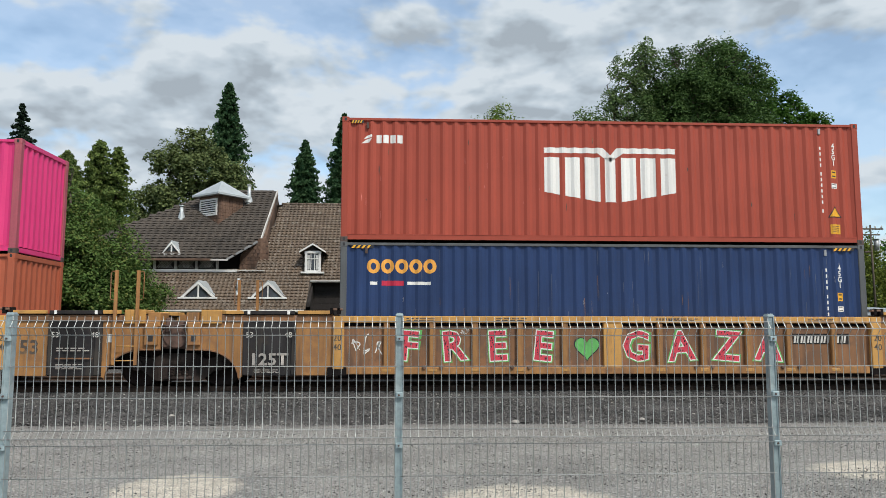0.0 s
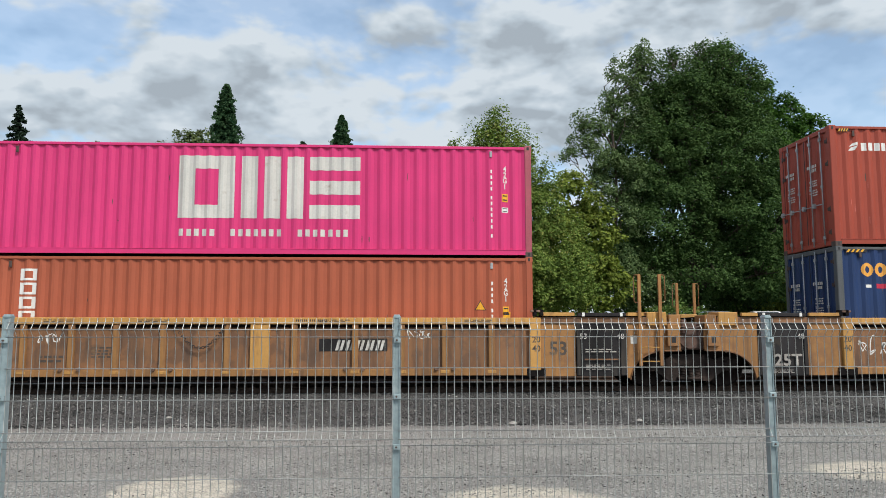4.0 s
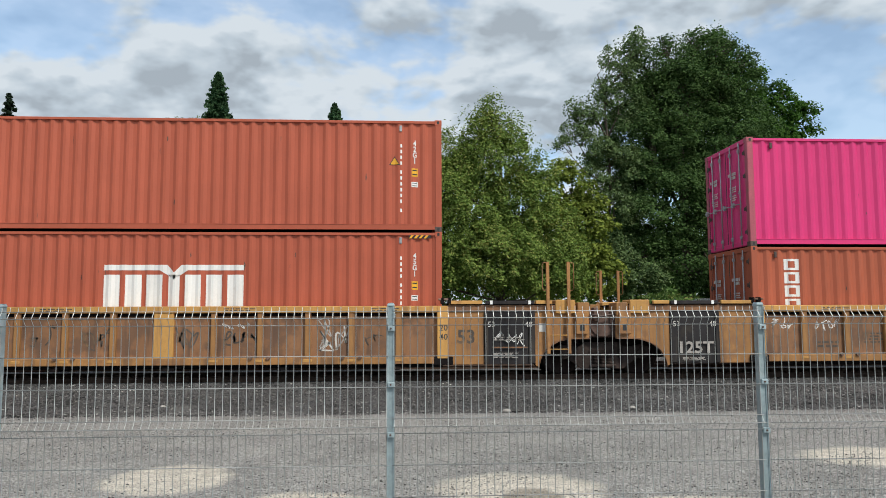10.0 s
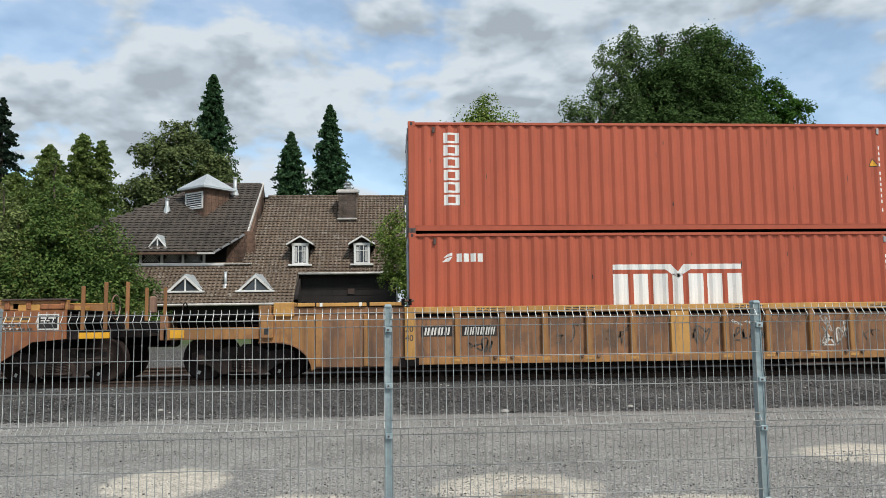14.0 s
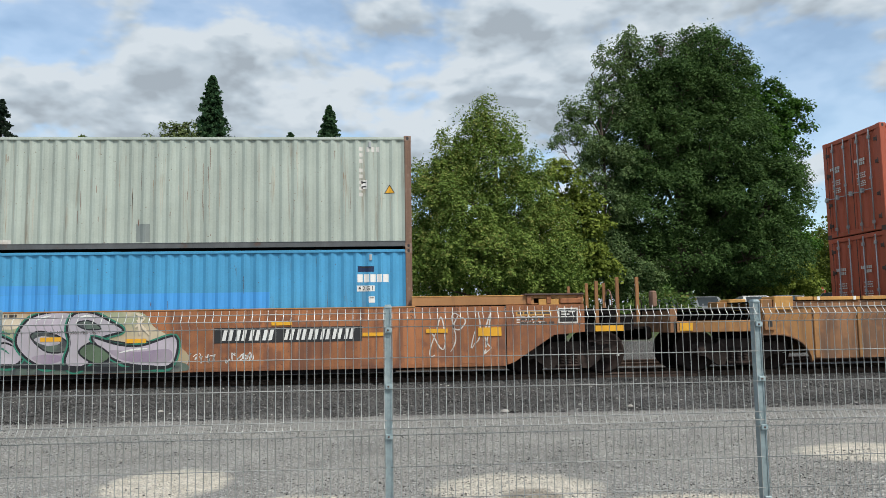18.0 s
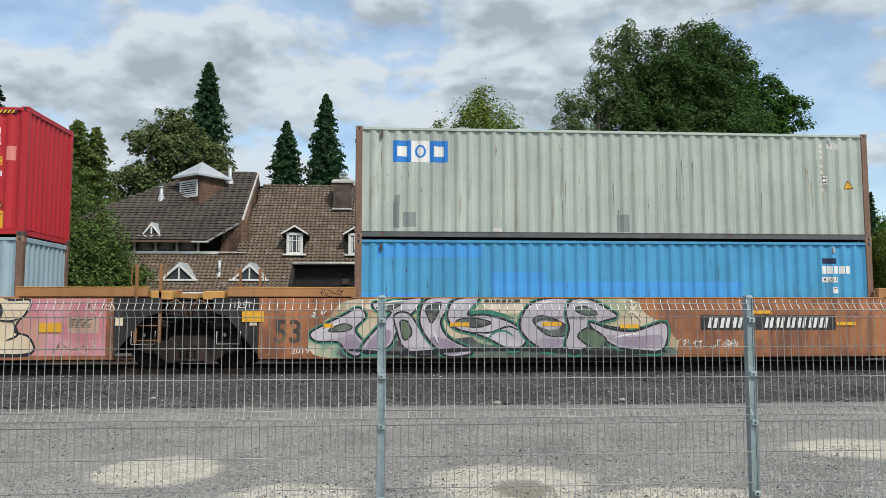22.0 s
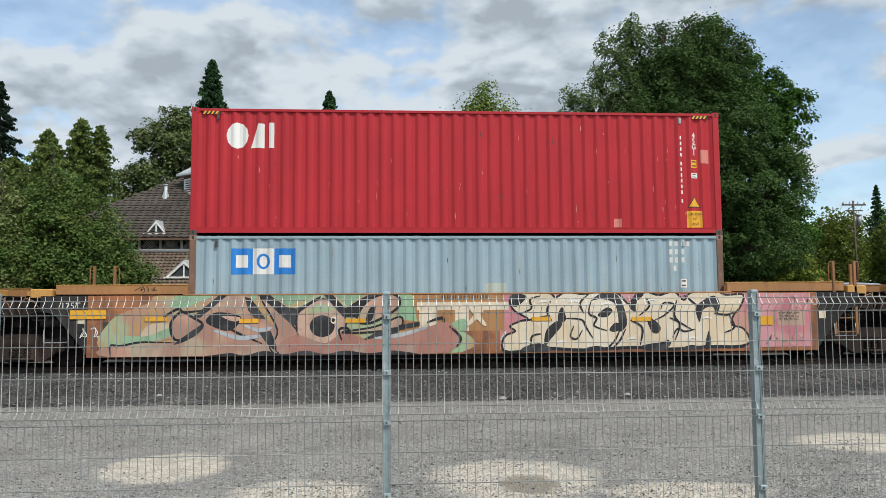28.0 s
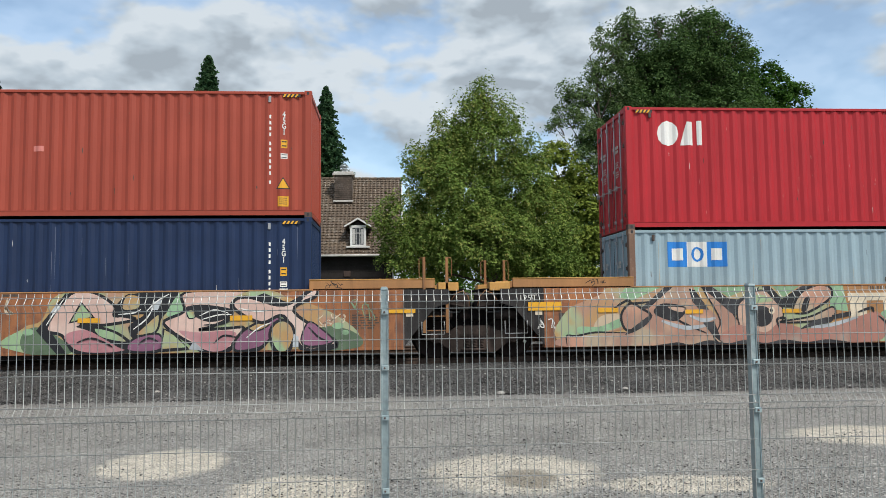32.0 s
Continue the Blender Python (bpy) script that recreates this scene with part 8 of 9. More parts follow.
# ---- trees and the land behind ----
mats.update(
    leaf_mid=leafy("maple_leaves", (0.064, 0.120, 0.024), (0.225, 0.318, 0.072), (0.335, 0.322, 0.098)),
    leaf_big=leafy("dark_broad_leaves", (0.019, 0.048, 0.014), (0.094, 0.164, 0.050)),
    leaf_back=leafy("deep_green_leaves", (0.018, 0.060, 0.010), (0.080, 0.172, 0.028)),
    leaf_left=leafy("hedgerow_leaves", (0.033, 0.076, 0.019), (0.142, 0.222, 0.060), (0.200, 0.188, 0.058)),
    leaf_olive=leafy("olive_leaves", (0.075, 0.115, 0.040), (0.250, 0.300, 0.112)),
    needle=leafy("dark_conifer_needles", (0.018, 0.056, 0.027), (0.078, 0.148, 0.066)),
    needle_blue=leafy("blackish_conifer_needles", (0.010, 0.024, 0.017), (0.040, 0.064, 0.040)),
    leaf_sun=leafy("yellow_green_leaves", (0.072, 0.118, 0.020), (0.245, 0.300, 0.056)),
    needle_green=leafy("green_conifer_sprays", (0.048, 0.092, 0.025), (0.205, 0.268, 0.080)),
    leaf_roadside=leafy("roadside_leaves", (0.034, 0.062, 0.012), (0.158, 0.190, 0.038)),
    leaf_ash=leafy("grey_green_leaves", (0.046, 0.094, 0.034), (0.172, 0.248, 0.098)),
    leaf_willow=leafy("dull_olive_leaves", (0.050, 0.082, 0.030), (0.175, 0.215, 0.084)),
    bark=paint("grey_brown_bark", (0.095, 0.075, 0.058), 0.95, 0, 0.3, 12, bump=0.6, stretch=(3, 3, .6)),
)


def leaves(name, centres, size, rng, material, parent, droop=0.0, out=None):
    """Many small folded leaves as one mesh, their faces turned mostly up and outwards."""
    n = len(centres)
    nn = rng.normal(size=(n, 3)) * .75 + (0, 0, .9)
    if out is not None:
        nn = nn + out * .8
    nn /= np.linalg.norm(nn, axis=1)[:, None] + 1e-9
    a = np.cross(nn, rng.normal(size=(n, 3)))
    a[:, 2] -= droop
    a /= np.linalg.norm(a, axis=1)[:, None] + 1e-9
    b = np.cross(nn, a)
    b /= np.linalg.norm(b, axis=1)[:, None] + 1e-9
    s = size * rng.uniform(.6, 1.25, n)[:, None]
    v = np.stack([centres - a * s * .5, centres + b * s * .32 - nn * s * .08, centres + a * s * .5, centres - b * s * .32 - nn * s * .08], 1).reshape(-1, 3)
    me = bpy.data.meshes.new(name)
    me.vertices.add(4 * n)
    me.vertices.foreach_set("co", v.ravel())
    k = 4 * np.arange(n)[:, None]
    tri = np.concatenate([k + (0, 1, 2), k + (0, 2, 3)], 1).ravel()
    me.loops.add(6 * n)
    me.loops.foreach_set("vertex_index", tri)
    me.polygons.add(2 * n)
    me.polygons.foreach_set("loop_start", np.arange(0, 6 * n, 3))
    me.update(calc_edges=True)
    me.materials.append(material)
    return part(name, me, None, parent)


def branches(sh, start, end, r, rng, bend=.12):
    a, b = Vector(start), Vector(end)
    L = (b - a).length
    m = (a + b) / 2 + Vector(rng.normal(size=3)) * L * bend
    sh.tube([a, a.lerp(m, .55), m, m.lerp(b, .5), b], r, 5, True, r * .25)


def tree(name, label, x, y, trunk, lobes, count, size, skin, seed, flat=.85, clump=.16, gaps=.5, tall=1.05):
    """A broad-leaved tree. lobes: (x, y, z, radius across, radius up) of the crown's masses, in world metres."""
    rng = np.random.default_rng(seed)
    z0 = ground_z(y)
    tr = thing(name, label, "tree", at=(x, y, z0 - .05))
    O = np.array((x, y, z0 - .05))
    vol = np.array([rx * rx * rz for _, _, _, rx, rz in lobes])
    cs, outs, wood = [], [], Shape()
    top = max(l[2] for l in lobes)
    h = top - z0
    pts = [Vector((.12 * math.sin(k * 1.7 + seed), .12 * math.cos(k * 2.1 + seed), h * k / 6)) for k in range(6)]
    wood.tube([Vector((0, 0, -.1))] + pts[1:], trunk, 9, True, trunk * .25)
    for (lx, ly, lz, rx, rz), part_of in zip(lobes, vol ** .8 / (vol ** .8).sum()):
        c = np.array((lx, ly, lz)) - O
        n = max(int(count * part_of), 60)
        m = max(int(11 * (rx / clump) ** 1.15), 12)
        d = rng.normal(size=(m, 3)) + (0, -.25, .1)
        d /= np.linalg.norm(d, axis=1)[:, None]
        rad = rng.uniform(.30, 1.12, m) ** .5 * (1 + (rng.uniform(size=m) < .10) * rng.uniform(.05, .28, m))
        cc = c + d * rad[:, None] * (rx, rx * flat, rz)
        keep = rng.uniform(size=m) > gaps * .25
        keep[0] = True
        cc, d = cc[keep], d[keep]
        # each spray is a domed clump of leaves, open below, with a few stray leaves round it
        which = rng.integers(0, len(cc), n)
        spread = min(clump, rx * .45) * rng.uniform(.8, 2.1, len(cc))
        g = rng.normal(size=(n, 3))
        g /= np.linalg.norm(g, axis=1)[:, None]
        g[:, 2] = np.where(g[:, 2] < -.2, -g[:, 2], g[:, 2])
        stray = rng.uniform(.72, 1.06, n) + (rng.uniform(size=n) < .09) * rng.uniform(0, .55, n)
        off = g * (1, 1, tall) * (spread[which] * stray)[:, None]
        off[:, 2] -= .25 * spread[which]
        cs.append(cc[which] + off)
        d = d[which] * .5 + g * .9
        which = slice(None)
        outs.append(d[which])
        root = pts[min(5, max(1, int(6 * max(0.1, (c[2] - rz) / h))))]
        branches(wood, root, c, max(.03, trunk * .35), rng)
        for q in cc[:: max(1, len(cc) // 9)]:
            branches(wood, c * .8 + np.array(root) * .2, q, max(.012, trunk * .10), rng)
    part("trunk", wood, mats["bark"], tr)
    leaves("crown", np.concatenate(cs), size, rng, mats[skin], tr, 0.0, np.concatenate(outs))
    return tr


def conifer(name, label, x, y, top, width, count, size, skin, seed, low=2.0, power=1.0, tufts=260):
    """A spire: drooping sprays in rings round a straight stem."""
    rng = np.random.default_rng(seed)
    z0 = ground_z(y)
    tr = thing(name, label, "tree", at=(x, y, z0 - .05))
    H = top - z0
    wood = Shape().tube([(0, 0, -.1), (.02, 0, H * .5), (0, .02, H * .98)], .028 * H, 8, True, .01)
    cs = []
    per = count // tufts
    for k in range(tufts):
        f = (k + rng.uniform()) / tufts
        z = low + (H - low) * f
        r = width * (1 - (z - low) / (H - low)) ** power * rng.uniform(.42, 1.15) + .06
        a = k * 2.39996 + rng.uniform(-.3, .3)
        tip = np.array((r * math.cos(a), r * math.sin(a), z - r * .18))
        root = np.array((0, 0, z + r * .10))
        if k % 3 == 0:
            wood.tube([root, tip], .012 * (1 + r), 4, True, .004)
        w = rng.uniform(.2, 1.03, per)[:, None]
        p = root + (tip - root) * w
        cs.append(p + rng.normal(size=(per, 3)) * (.13, .13, .10) * (.35 + .33 * r))
    part("trunk", wood, mats["bark"], tr)
    leaves("crown", np.concatenate(cs), size, rng, mats[skin], tr, .5)
    return tr


tree("maple_tree", "leafy green maple with a pointed uneven crown behind the track", 4.3, 30.2, .17, [
    (3.78, 30.2, 9.75, .50, 1.00), (3.45, 30, 9.0, .70, .95), (4.75, 30.3, 8.9, .62, .85), (2.35, 30, 8.1, .80, 1.00), (3.9, 30.2, 7.6, 1.55, 1.45), (1.35, 30, 6.8, .85, 1.1),
    (2.6, 29.8, 5.6, 1.9, 1.7), (4.9, 30.2, 6.0, 1.35, 1.6), (.55, 29.9, 4.7, 1.2, 1.1), (6.0, 30.4, 6.5, .65, 1.15), (6.35, 30.4, 4.5, 1.35, 1.5), (2.2, 30.1, 6.9, 1.2, 1.3), (5.6, 30.5, 7.6, .6, .9), (4.6, 30.4, 4.4, 1.6, 1.5), (3.5, 29.6, 3.9, 2.5, 1.3), (1.2, 29.8, 3.4, 1.5, .95), (6.2, 30.2, 3.2, 1.5, .8)],
    160000, .112, "leaf_mid", 3, clump=.20, gaps=.1, tall=1.9)
tree("broad_tree", "huge dark green broad tree with a dense crown", 17.5, 45, .45, [
    (19.6, 45, 17.9, 1.3, 1.5), (17.6, 45, 17.4, 1.4, 1.5), (15.3, 45, 17.0, 1.2, 1.4), (18.6, 45, 18.9, .7, .7), (20.4, 45, 18.7, .7, .7), (16.4, 45, 18.4, .6, .7), (18.4, 46.2, 16.6, 2.4, 1.8), (14.2, 45, 18.0, .6, .7), (21.6, 45, 17.7, .8, .8), (17.2, 45, 15.2, 3.0, 2.1), (20.6, 45.3, 15.6, 2.0, 2.3),
    (15.3, 44.6, 12.2, 2.9, 2.5), (19.8, 44.6, 12.0, 3.2, 2.9), (15.8, 44, 8.2, 3.0, 2.6), (20.6, 44.2, 8.4, 3.0, 2.7), (14.2, 43.6, 5.6, 1.8, 1.9), (17.3, 43.8, 5.0, 2.6, 1.8), (21.8, 43.6, 5.2, 2.5, 2.2), (23.4, 44, 9.0, 1.6, 2.3), (17, 47.5, 9, 4, 4.5), (19, 47.5, 14, 3, 3.5), (15.6, 47, 13.5, 2.3, 3), (20.5, 47, 5.5, 3, 3)],
    260000, .165, "leaf_big", 5, clump=.44, gaps=.4, tall=1.1)
tree("ash_tree", "loose pale grey-green tree beside the broad one", 12.4, 43.5, .16, [
    (13.3, 43.5, 16.0, .8, 1.1), (14.4, 43.5, 17.8, .7, 1.0), (12.7, 43.5, 17.0, .55, .7), (10.5, 43.4, 14.0, .5, .6), (12.4, 43.5, 14.9, .8, .9), (13.6, 43.4, 13.9, 1.2, 1.2), (11.4, 43.4, 13.6, .8, .7), (10.4, 43.4, 12.4, .8, .7), (9.7, 43.4, 11.9, .5, .4), (11.7, 43.3, 11.6, 1.0, .9), (12.8, 43.2, 10.4, 1.5, 1.4), (11.3, 43.2, 9.8, .9, .8), (12.6, 43, 7.8, 1.7, 1.5), (12.2, 42.8, 5.4, 1.6, 1.4), (13.4, 42.6, 4.0, 1.9, 1.2)],
    58000, .15, "leaf_ash", 15, clump=.26, gaps=2.0, tall=1.5)
tree("dense_tree", "dense deep green tree behind the broad one", 24.0, 52, .4, [
    (22.6, 52, 20.4, 1.6, 2.0), (24.2, 52, 18.2, 2.2, 2.0), (27.0, 52, 16.6, 2.0, 1.8), (29.0, 52, 15.8, 1.2, 1.3), (26.0, 52, 14.0, 3.0, 2.6), (28.2, 52, 12.6, 1.6, 1.8), (26.3, 52, 10.2, 2.9, 2.4), (26.6, 52, 6.6, 3.0, 2.6), (23, 52, 13, 3.0, 5.0), (24, 51, 4.5, 3.5, 2.2)],
    84000, .25, "leaf_back", 6, clump=.36)
tree("shrub_tree", "yellow-green young tree by the road", 24.6, 47, .12, [(24.7, 47, 5.3, 1.3, 1.5), (25.6, 47, 4.3, 1.2, 1.3), (23.6, 46.6, 3.9, 1.4, 1.3), (26.4, 47.4, 3.6, 1.1, 1.0)], 12000, .20, "leaf_sun", 8, clump=.24)
tree("lime_tree", "pale green tree beside the maple", 9.6, 40, .2, [(9.2, 40, 8.6, 1.2, 1.6), (10.1, 40, 7.0, 1.4, 1.5), (8.4, 40, 6.4, 1.4, 1.6), (9.3, 40, 4.9, 1.9, 1.5), (10.6, 40, 4.0, 1.4, 1.2), (8.6, 40, 3.4, 1.6, 1.0)], 26000, .22, "leaf_sun", 9, clump=.26)


def cone_tree(x, y, top, wide, count, skin, seed, label):
    """A leafy tree that narrows upwards in loose tiers."""
    rng = random.Random(seed)
    z0 = ground_z(y) + .6
    lobes = []
    for k in range(8):
        u = k / 7
        r = wide * (1 - u) ** .80 + .22
        z = z0 + (top - z0) * (u * .90 + .02)
        for q in range(3 if u < .5 else 2 if u < .8 else 1):
            a = q * 2.1 + k * 1.3
            lobes.append((x + r * .55 * math.cos(a) * (u < .95), y + r * .5 * math.sin(a), z + rng.uniform(-.15, .15), r * rng.uniform(.6, .8), max(.48, (top - z0) / 9)))
    tree("hedge_tree", label, x, y, .14, lobes, count, .125, skin, seed, clump=.25, gaps=1.3, tall=1.3)


for x, y, top, wide, count, skin, seed in ((-10.75, 29.0, 5.9, 1.55, 40000, "leaf_left", 11), (-12.9, 29.5, 8.0, 2.3, 76000, "leaf_left", 12), (-14.4, 28.9, 6.9, 1.9, 46000, "leaf_olive", 14), (-16.0, 28.4, 7.4, 2.0, 40000, "leaf_olive", 16), (-17.6, 29.4, 8.4, 2.2, 30000, "leaf_olive", 17)):
    cone_tree(x, y, top, wide, count, skin, seed, "leafy green tree in a row beside the house")
tree("willow_tree", "olive green loose-crowned tree behind the cupola", -15.2, 55, .3, [(-15.3, 55, 15.0, 1.2, 1.2), (-17.2, 55, 13.6, 1.4, 1.2), (-14.6, 55, 13.0, 2.2, 1.8), (-12.6, 55, 12.2, 1.3, 1.8), (-18.2, 55, 10.4, 1.4, 1.3), (-16.2, 55, 10.4, 2.3, 2.0), (-13.2, 55, 9.6, 2.2, 2.0), (-18.6, 55, 8.2, 1.6, 1.4), (-16, 55, 7.0, 2.8, 2.0)], 56000, .24, "leaf_willow", 13, clump=.30, gaps=.9, tall=1.5)
conifer("cypress_tree", "leaning green conifer in a row beside the house", -19.9, 45, 12.2, 3.3, 36000, .17, "needle_green", 21, 1.0, .62, 240)
conifer("cypress_tree", "tall green conifer in a row beside the house", -18.1, 45.2, 12.9, 3.0, 36000, .17, "needle_green", 22, 1.0, .62, 230)
conifer("cypress_tree", "slim dark conifer in a row beside the house", -17.2, 45.6, 12.6, 2.4, 28000, .16, "needle_green", 23, 1.0, .68, 200)
conifer("cypress_tree", "low green conifer in a row beside the house", -21.8, 45, 10.6, 3.2, 28000, .17, "needle_green", 24, 1.0, .62, 200)
conifer("fir_tree", "tall blackish fir with level branches above the other trees", -30.2, 60, 19.4, 5.2, 26000, .24, "needle_blue", 25, 3.0, 1.0, 120)
conifer("fir_tree", "dark fir rising over the roadside woods", 60.0, 90, 16.6, 2.2, 9000, .3, "needle", 41, 3.0, .8, 90)
conifer("sequoia_tree", "tall dark green spire-shaped sequoia", -16.5, 70, 24.7, 4.0, 56000, .28, "needle", 26, 3.0, .68, 620)
conifer("sequoia_tree", "dark green spire-shaped sequoia behind the roof", -9.35, 70, 19.3, 3.9, 46000, .27, "needle", 27, 3.0, .80, 560)
conifer("sequoia_tree", "tall dark green sequoia behind the chimney", -5.8, 70, 21.9, 4.0, 48000, .27, "needle", 28, 3.0, .78, 600)


def woods(name, label, x0, x1, y, z_lo, z_hi, n, skin, seed, size=.6):
    """A far belt of trees, too many to count."""
    rng = np.random.default_rng(seed)
    ob = thing(name, label, "woods", at=(0, y, 0), kind="stuff")
    cs = []
    k = int((x1 - x0) / 1.9)
    for i in range(k):
        cx = x0 + (x1 - x0) * (i + rng.uniform()) / k
        cy = rng.uniform(0, 14)
        top = z_hi * rng.uniform(.80, 1.0)
        r = rng.uniform(2.0, 3.4)
        m = n // k
        d = rng.normal(size=(m, 3))
        d /= np.linalg.norm(d, axis=1)[:, None]
        zc = (top + z_lo) / 2
        lump = 1 + .22 * np.sin(d[:, 0] * 7 + i) * np.cos(d[:, 2] * 9)
        cs.append(np.array((cx, cy, zc)) + d * lump[:, None] * rng.uniform(.7, 1.0, m)[:, None] * (r, r, (top - z_lo) / 2 + .5))
    me = leaves("crowns", np.concatenate(cs), size, rng, mats[skin], ob)


woods("roadside_woods", "yellow-green roadside woods", 33, 75, 74, 2.0, 12.0, 80000, "leaf_roadside", 31, .36)
woods("far_woods", "dark far woods on a low rise", 77, 114, 105, 3.0, 18.6, 36000, "leaf_back", 32, .6)
woods("far_woods", "low dark woods beyond the road", 36, 77, 105, 3.0, 15.4, 20000, "leaf_back", 37, .6)
woods("far_woods", "dark woods behind the house", -70, -22, 85, 2.0, 13.0, 26000, "leaf_back", 33, .6)
woods("far_woods", "dark woods on a rise far behind the house", -20, 42, 110, 3.0, 17.0, 30000, "leaf_back", 34, .6)
woods("undergrowth", "low green undergrowth below the trees", 7, 24, 38, 1.0, 2.9, 22000, "leaf_left", 35, .22)
woods("undergrowth", "low green undergrowth beside the house", -22, -9.5, 29.5, .8, 2.4, 14000, "leaf_left", 36, .2)


# ---- roadside things seen over the couplings ----
def utility_pole(x, y, top):
    z0 = ground_z(y)
    p = thing("utility_pole", "weathered wooden utility pole with a crossarm and transformer", "pole", at=(x, y, z0 - .1))
    h = top - z0 + .1
    part("pole", Shape().tube([(0, 0, 0), (-.05, 0, h)], .085, 10, True, .06), mats["bark"], p)
    part("crossarm", Shape().box(-.85, .85, -.05, .05, h - .33, h - .23, .01), mats["bark"], p)
    part("crossarm", Shape().box(-.6, .6, -.05, .05, h - .72, h - .63, .01), mats["bark"], p)
    for q in (-.75, -.3, .3, .75):
        part("insulator", Shape().tube([(q, 0, h - .22), (q, 0, h - .06)], .04, 6), mats["offwhite"], p)
    part("transformer", Shape().tube([(.28, -.05, h - 1.75), (.28, -.05, h - 1.0)], .17, 12).tube([(.28, -.05, h - 1.0), (.28, -.05, h - .95)], .24, 12, True, .10), mats["door_bar"], p)
    part("lamp_arm", Shape().tube([(0, 0, h - 1.9), (-.35, -.2, h - 1.85)], .03, 6).box(-.7, -.3, -.3, -.1, h - 1.93, h - 1.83, .02), mats["casting"], p)
    for q in (-.75, .75):
        part("wire", Shape().tube([(q + u * 3.2, u * 6.0, h - .05 - .9 * (u / 10) * (1 - u / 10) * 4) for u in range(11)], .012, 4), mats["black"], p)


utility_pole(31.7, 50, 8.9)


def parked_car(x, y, label, skin, length=4.3, height=1.45, turn=0):
    c = thing("parked_car", label, "car", at=pose(x, y, ground_z(y), 0, 0, turn), group="parked cars")
    l, h = length / 2, height
    side = [(-l, .35), (-l + .05, .72), (-l + .8, .88), (-l + 1.35, h - .06), (-.2, h), (l - 1.15, h - .08), (l - .45, .95), (l - .05, .85), (l, .45), (l - .1, .28), (-l + .1, .28)]
    part("body", Shape().loft([[(a, -.80 + (.14 if z > .95 else 0), z) for a, z in side], [(a, -.88 + (.2 if z > .95 else 0), z) for a, z in side], [(a, .88 - (.2 if z > .95 else 0), z) for a, z in side], [(a, .80 - (.14 if z > .95 else 0), z) for a, z in side]]), mats[skin], c)
    for s in (-1, 1):
        part("side_window", Shape().prism([(-l + .95, .93), (-l + 1.4, h - .13), (l - 1.25, h - .15), (l - .7, .97)], "y", s * .69 - .006, s * .69 + .006), mats["glass"], c)
        for w in (-l + .85, l - .85):
            wh = part("wheel", Shape().tube([(w, s * .72, .31), (w, s * .90, .31)], .31, 16), mats["black"], c)
            part("rim", Shape().tube([(w, s * .88, .31), (w, s * .91, .31)], .19, 10), mats["door_bar"], wh)
    part("windscreen", Shape().solid([(-l + .84, -.6, .92), (-l + .84, .6, .92), (-l + .80, .6, .90), (-l + .80, -.6, .90)], [(-l + 1.33, -.55, h - .07), (-l + 1.33, .55, h - .07), (-l + 1.29, .55, h - .07), (-l + 1.29, -.55, h - .07)]), mats["glass"], c)
    for s in (-1, 1):
        part("headlight", Shape().box(-l - .01, -l + .08, s * .6 - .15, s * .6 + .15, .60, .72, .01), mats["white"], c)
    return c


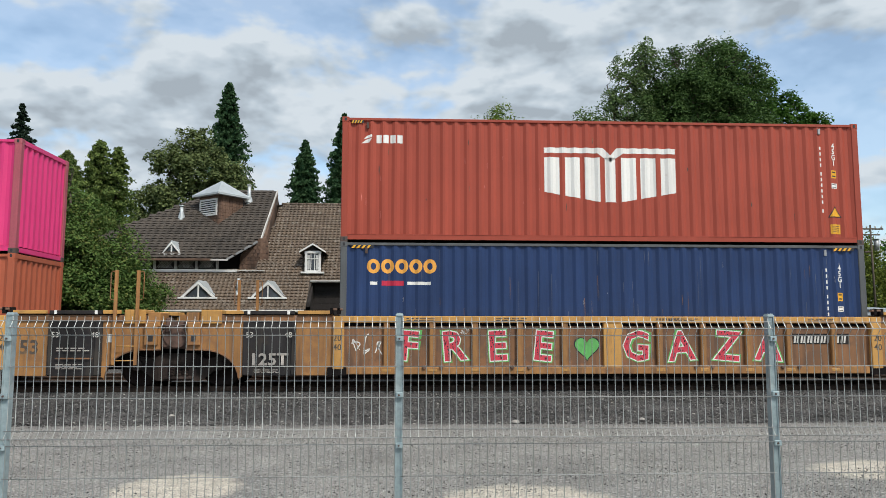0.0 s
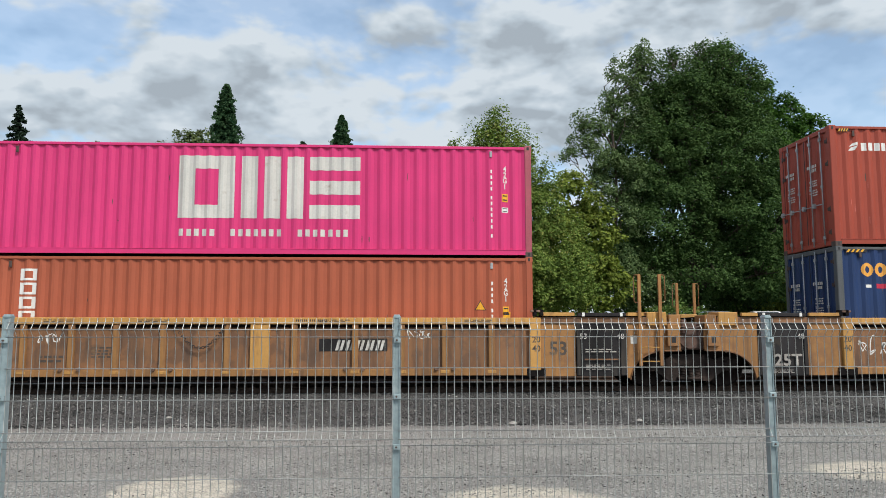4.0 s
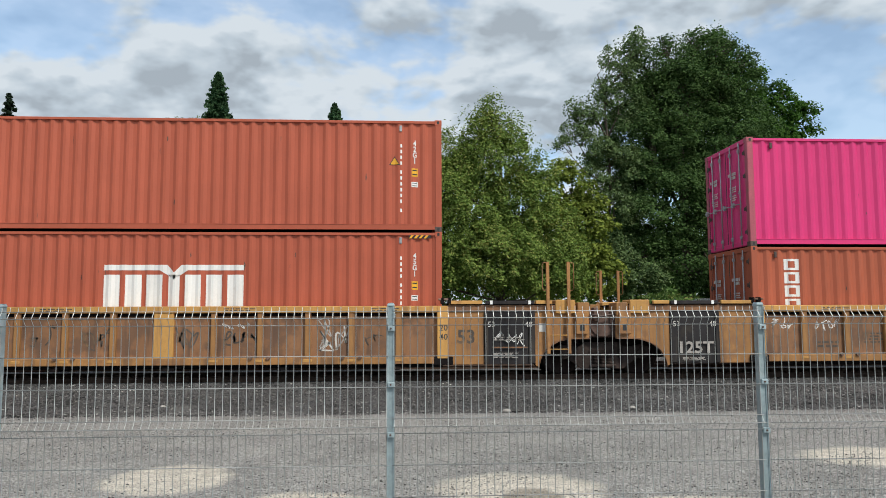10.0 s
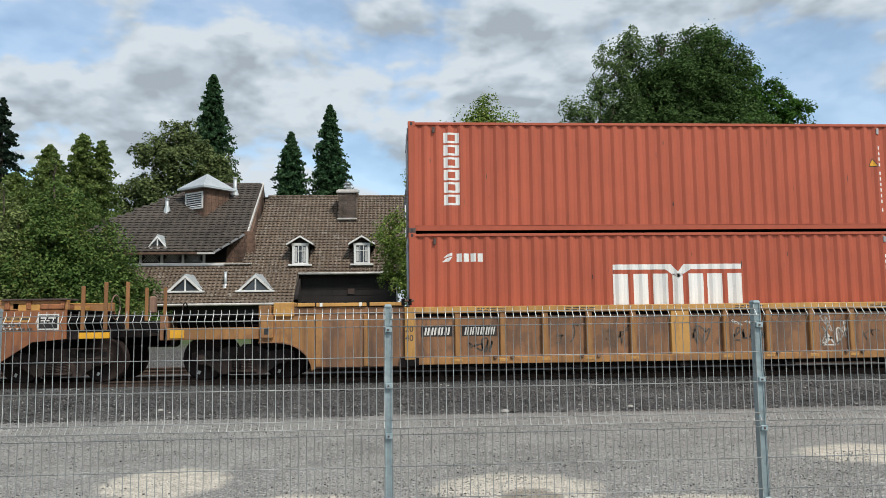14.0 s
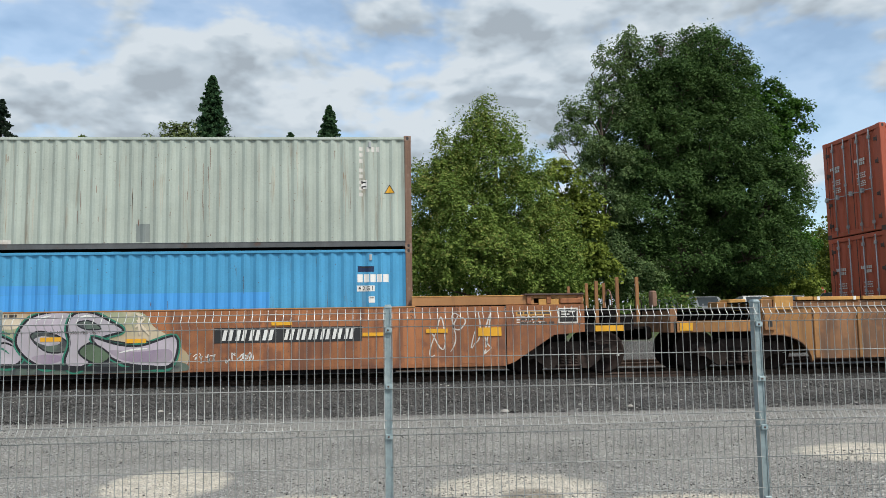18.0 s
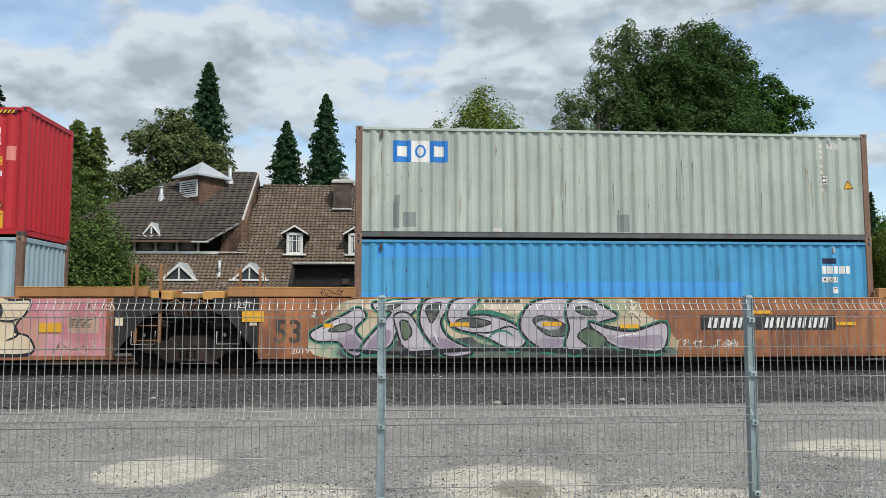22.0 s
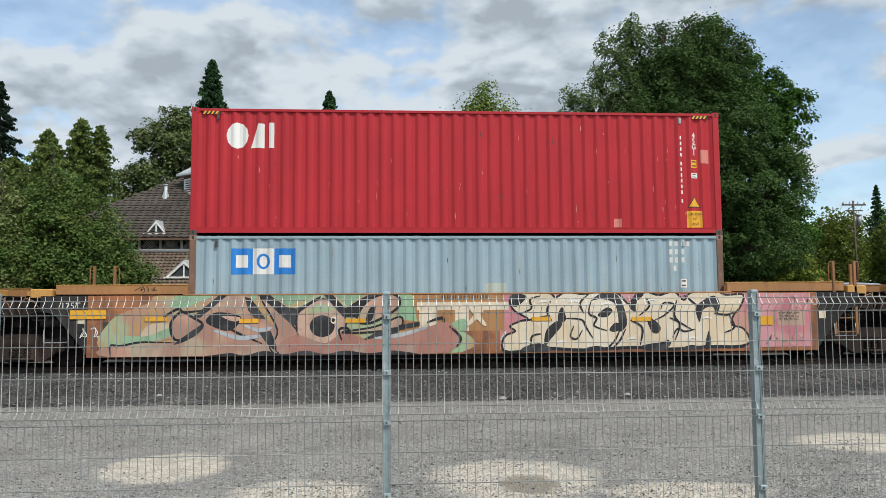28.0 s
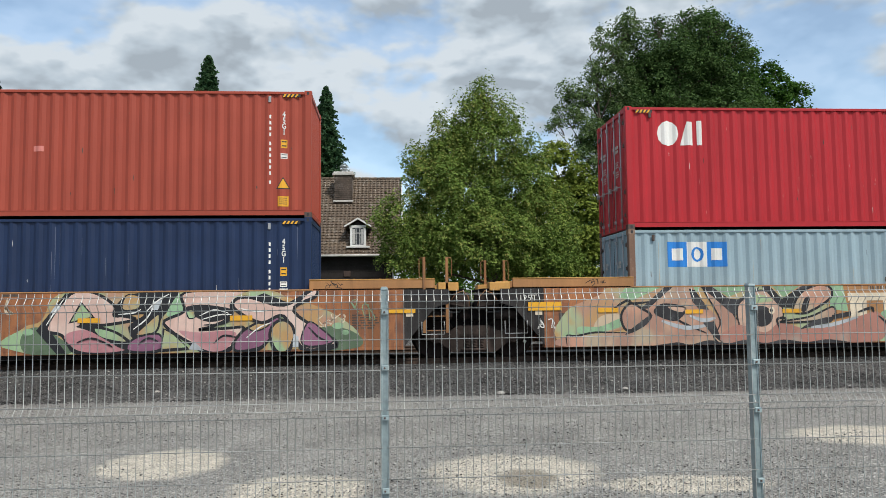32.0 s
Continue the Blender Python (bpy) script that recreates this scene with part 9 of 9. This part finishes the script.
mats["car_white"] = paint("white_car_paint", (0.72, 0.72, 0.72), 0.25, 0, 0.03, 30)
mats["car_silver"] = paint("silver_car_paint", (0.40, 0.43, 0.46), 0.3, 0.5, 0.04, 30)
mats["car_dark"] = paint("dark_car_paint", (0.05, 0.055, 0.06), 0.25, 0.2, 0.05, 30)
parked_car(20.3, 42, "white car parked under the trees", "car_white", turn=78)
parked_car(22.4, 42.5, "silver car parked under the trees", "car_silver", turn=96)
parked_car(15.2, 43, "dark car parked in the shade of the trees", "car_dark", turn=90)
parked_car(17.9, 43.2, "silver car parked in the shade of the trees", "car_silver", turn=84)
parked_car(26.3, 42.4, "silver van parked beside the road", "car_silver", 5.2, 1.62)


def stop_sign(x, y, z):
    s = thing("stop_sign", "red eight-sided road sign on a thin post", "road sign", at=(x, y, ground_z(y)))
    z -= ground_z(y)
    part("post", Shape().tube([(0, .03, 0), (0, .03, z + .3)], .03, 6), mats["door_bar"], s)
    o = [(.38 * math.cos(math.pi / 8 + k * math.pi / 4), z + .38 * math.sin(math.pi / 8 + k * math.pi / 4)) for k in range(8)]
    part("face", Shape().prism(o, "y", -.01, .0), mats["sign_red"], s)
    written("sign_text", letters("STOP", .24, .9, .004), mats["white"], s, 0, -.014, z)


mats["sign_red"] = paint("red_sign", (0.42, 0.03, 0.03), 0.5, 0, 0.06)
stop_sign(40.7, 70, 4.06)


# ---- what moves: the train rolls to the right, slowing ----
LEFT = {"one": -1.475, "two": -20.82, "three": -40.22, "four": -63.65, "five": -83.05, "six": -102.5}


def run(t):
    """How far the train has rolled after t seconds."""
    q = t / 32
    return q * (91.2971 + q * (18.2295 + q * (-70.7786 + q * (130.4404 + q * (-127.1844 + q * 46.5577)))))


SECONDS = [0.5 * k for k in range(65)]
ROLLING = [0.2 * k for k in range(161)]


def motions():
    for key, (lower, upper) in boxes.items():
        z = FLOOR_A if key in ("one", "two", "three") else FLOOR_B
        high = LOW if key in ("two", "four", "five") else HIGH
        for ob, base in ((lower, z), (upper, z + high)):
            walk(ob, [(t, pose(LEFT[key] + run(t), BED, base)) for t in SECONDS])
        walk(cars[key], [(t, pose(LEFT[key] + run(t), BED, 0)) for t in SECONDS])
    for tr, sets, x in trucks:
        walk(tr, [(t, pose(x + run(t), TRACK_Y, RAIL_TOP)) for t in SECONDS])
        for ax, side in zip(sets, (-0.89, 0.89)):
            walk(ax, [(t, pose(side, 0, 0.485, 0, math.degrees(run(t) / 0.485), 0)) for t in ROLLING])


motions()
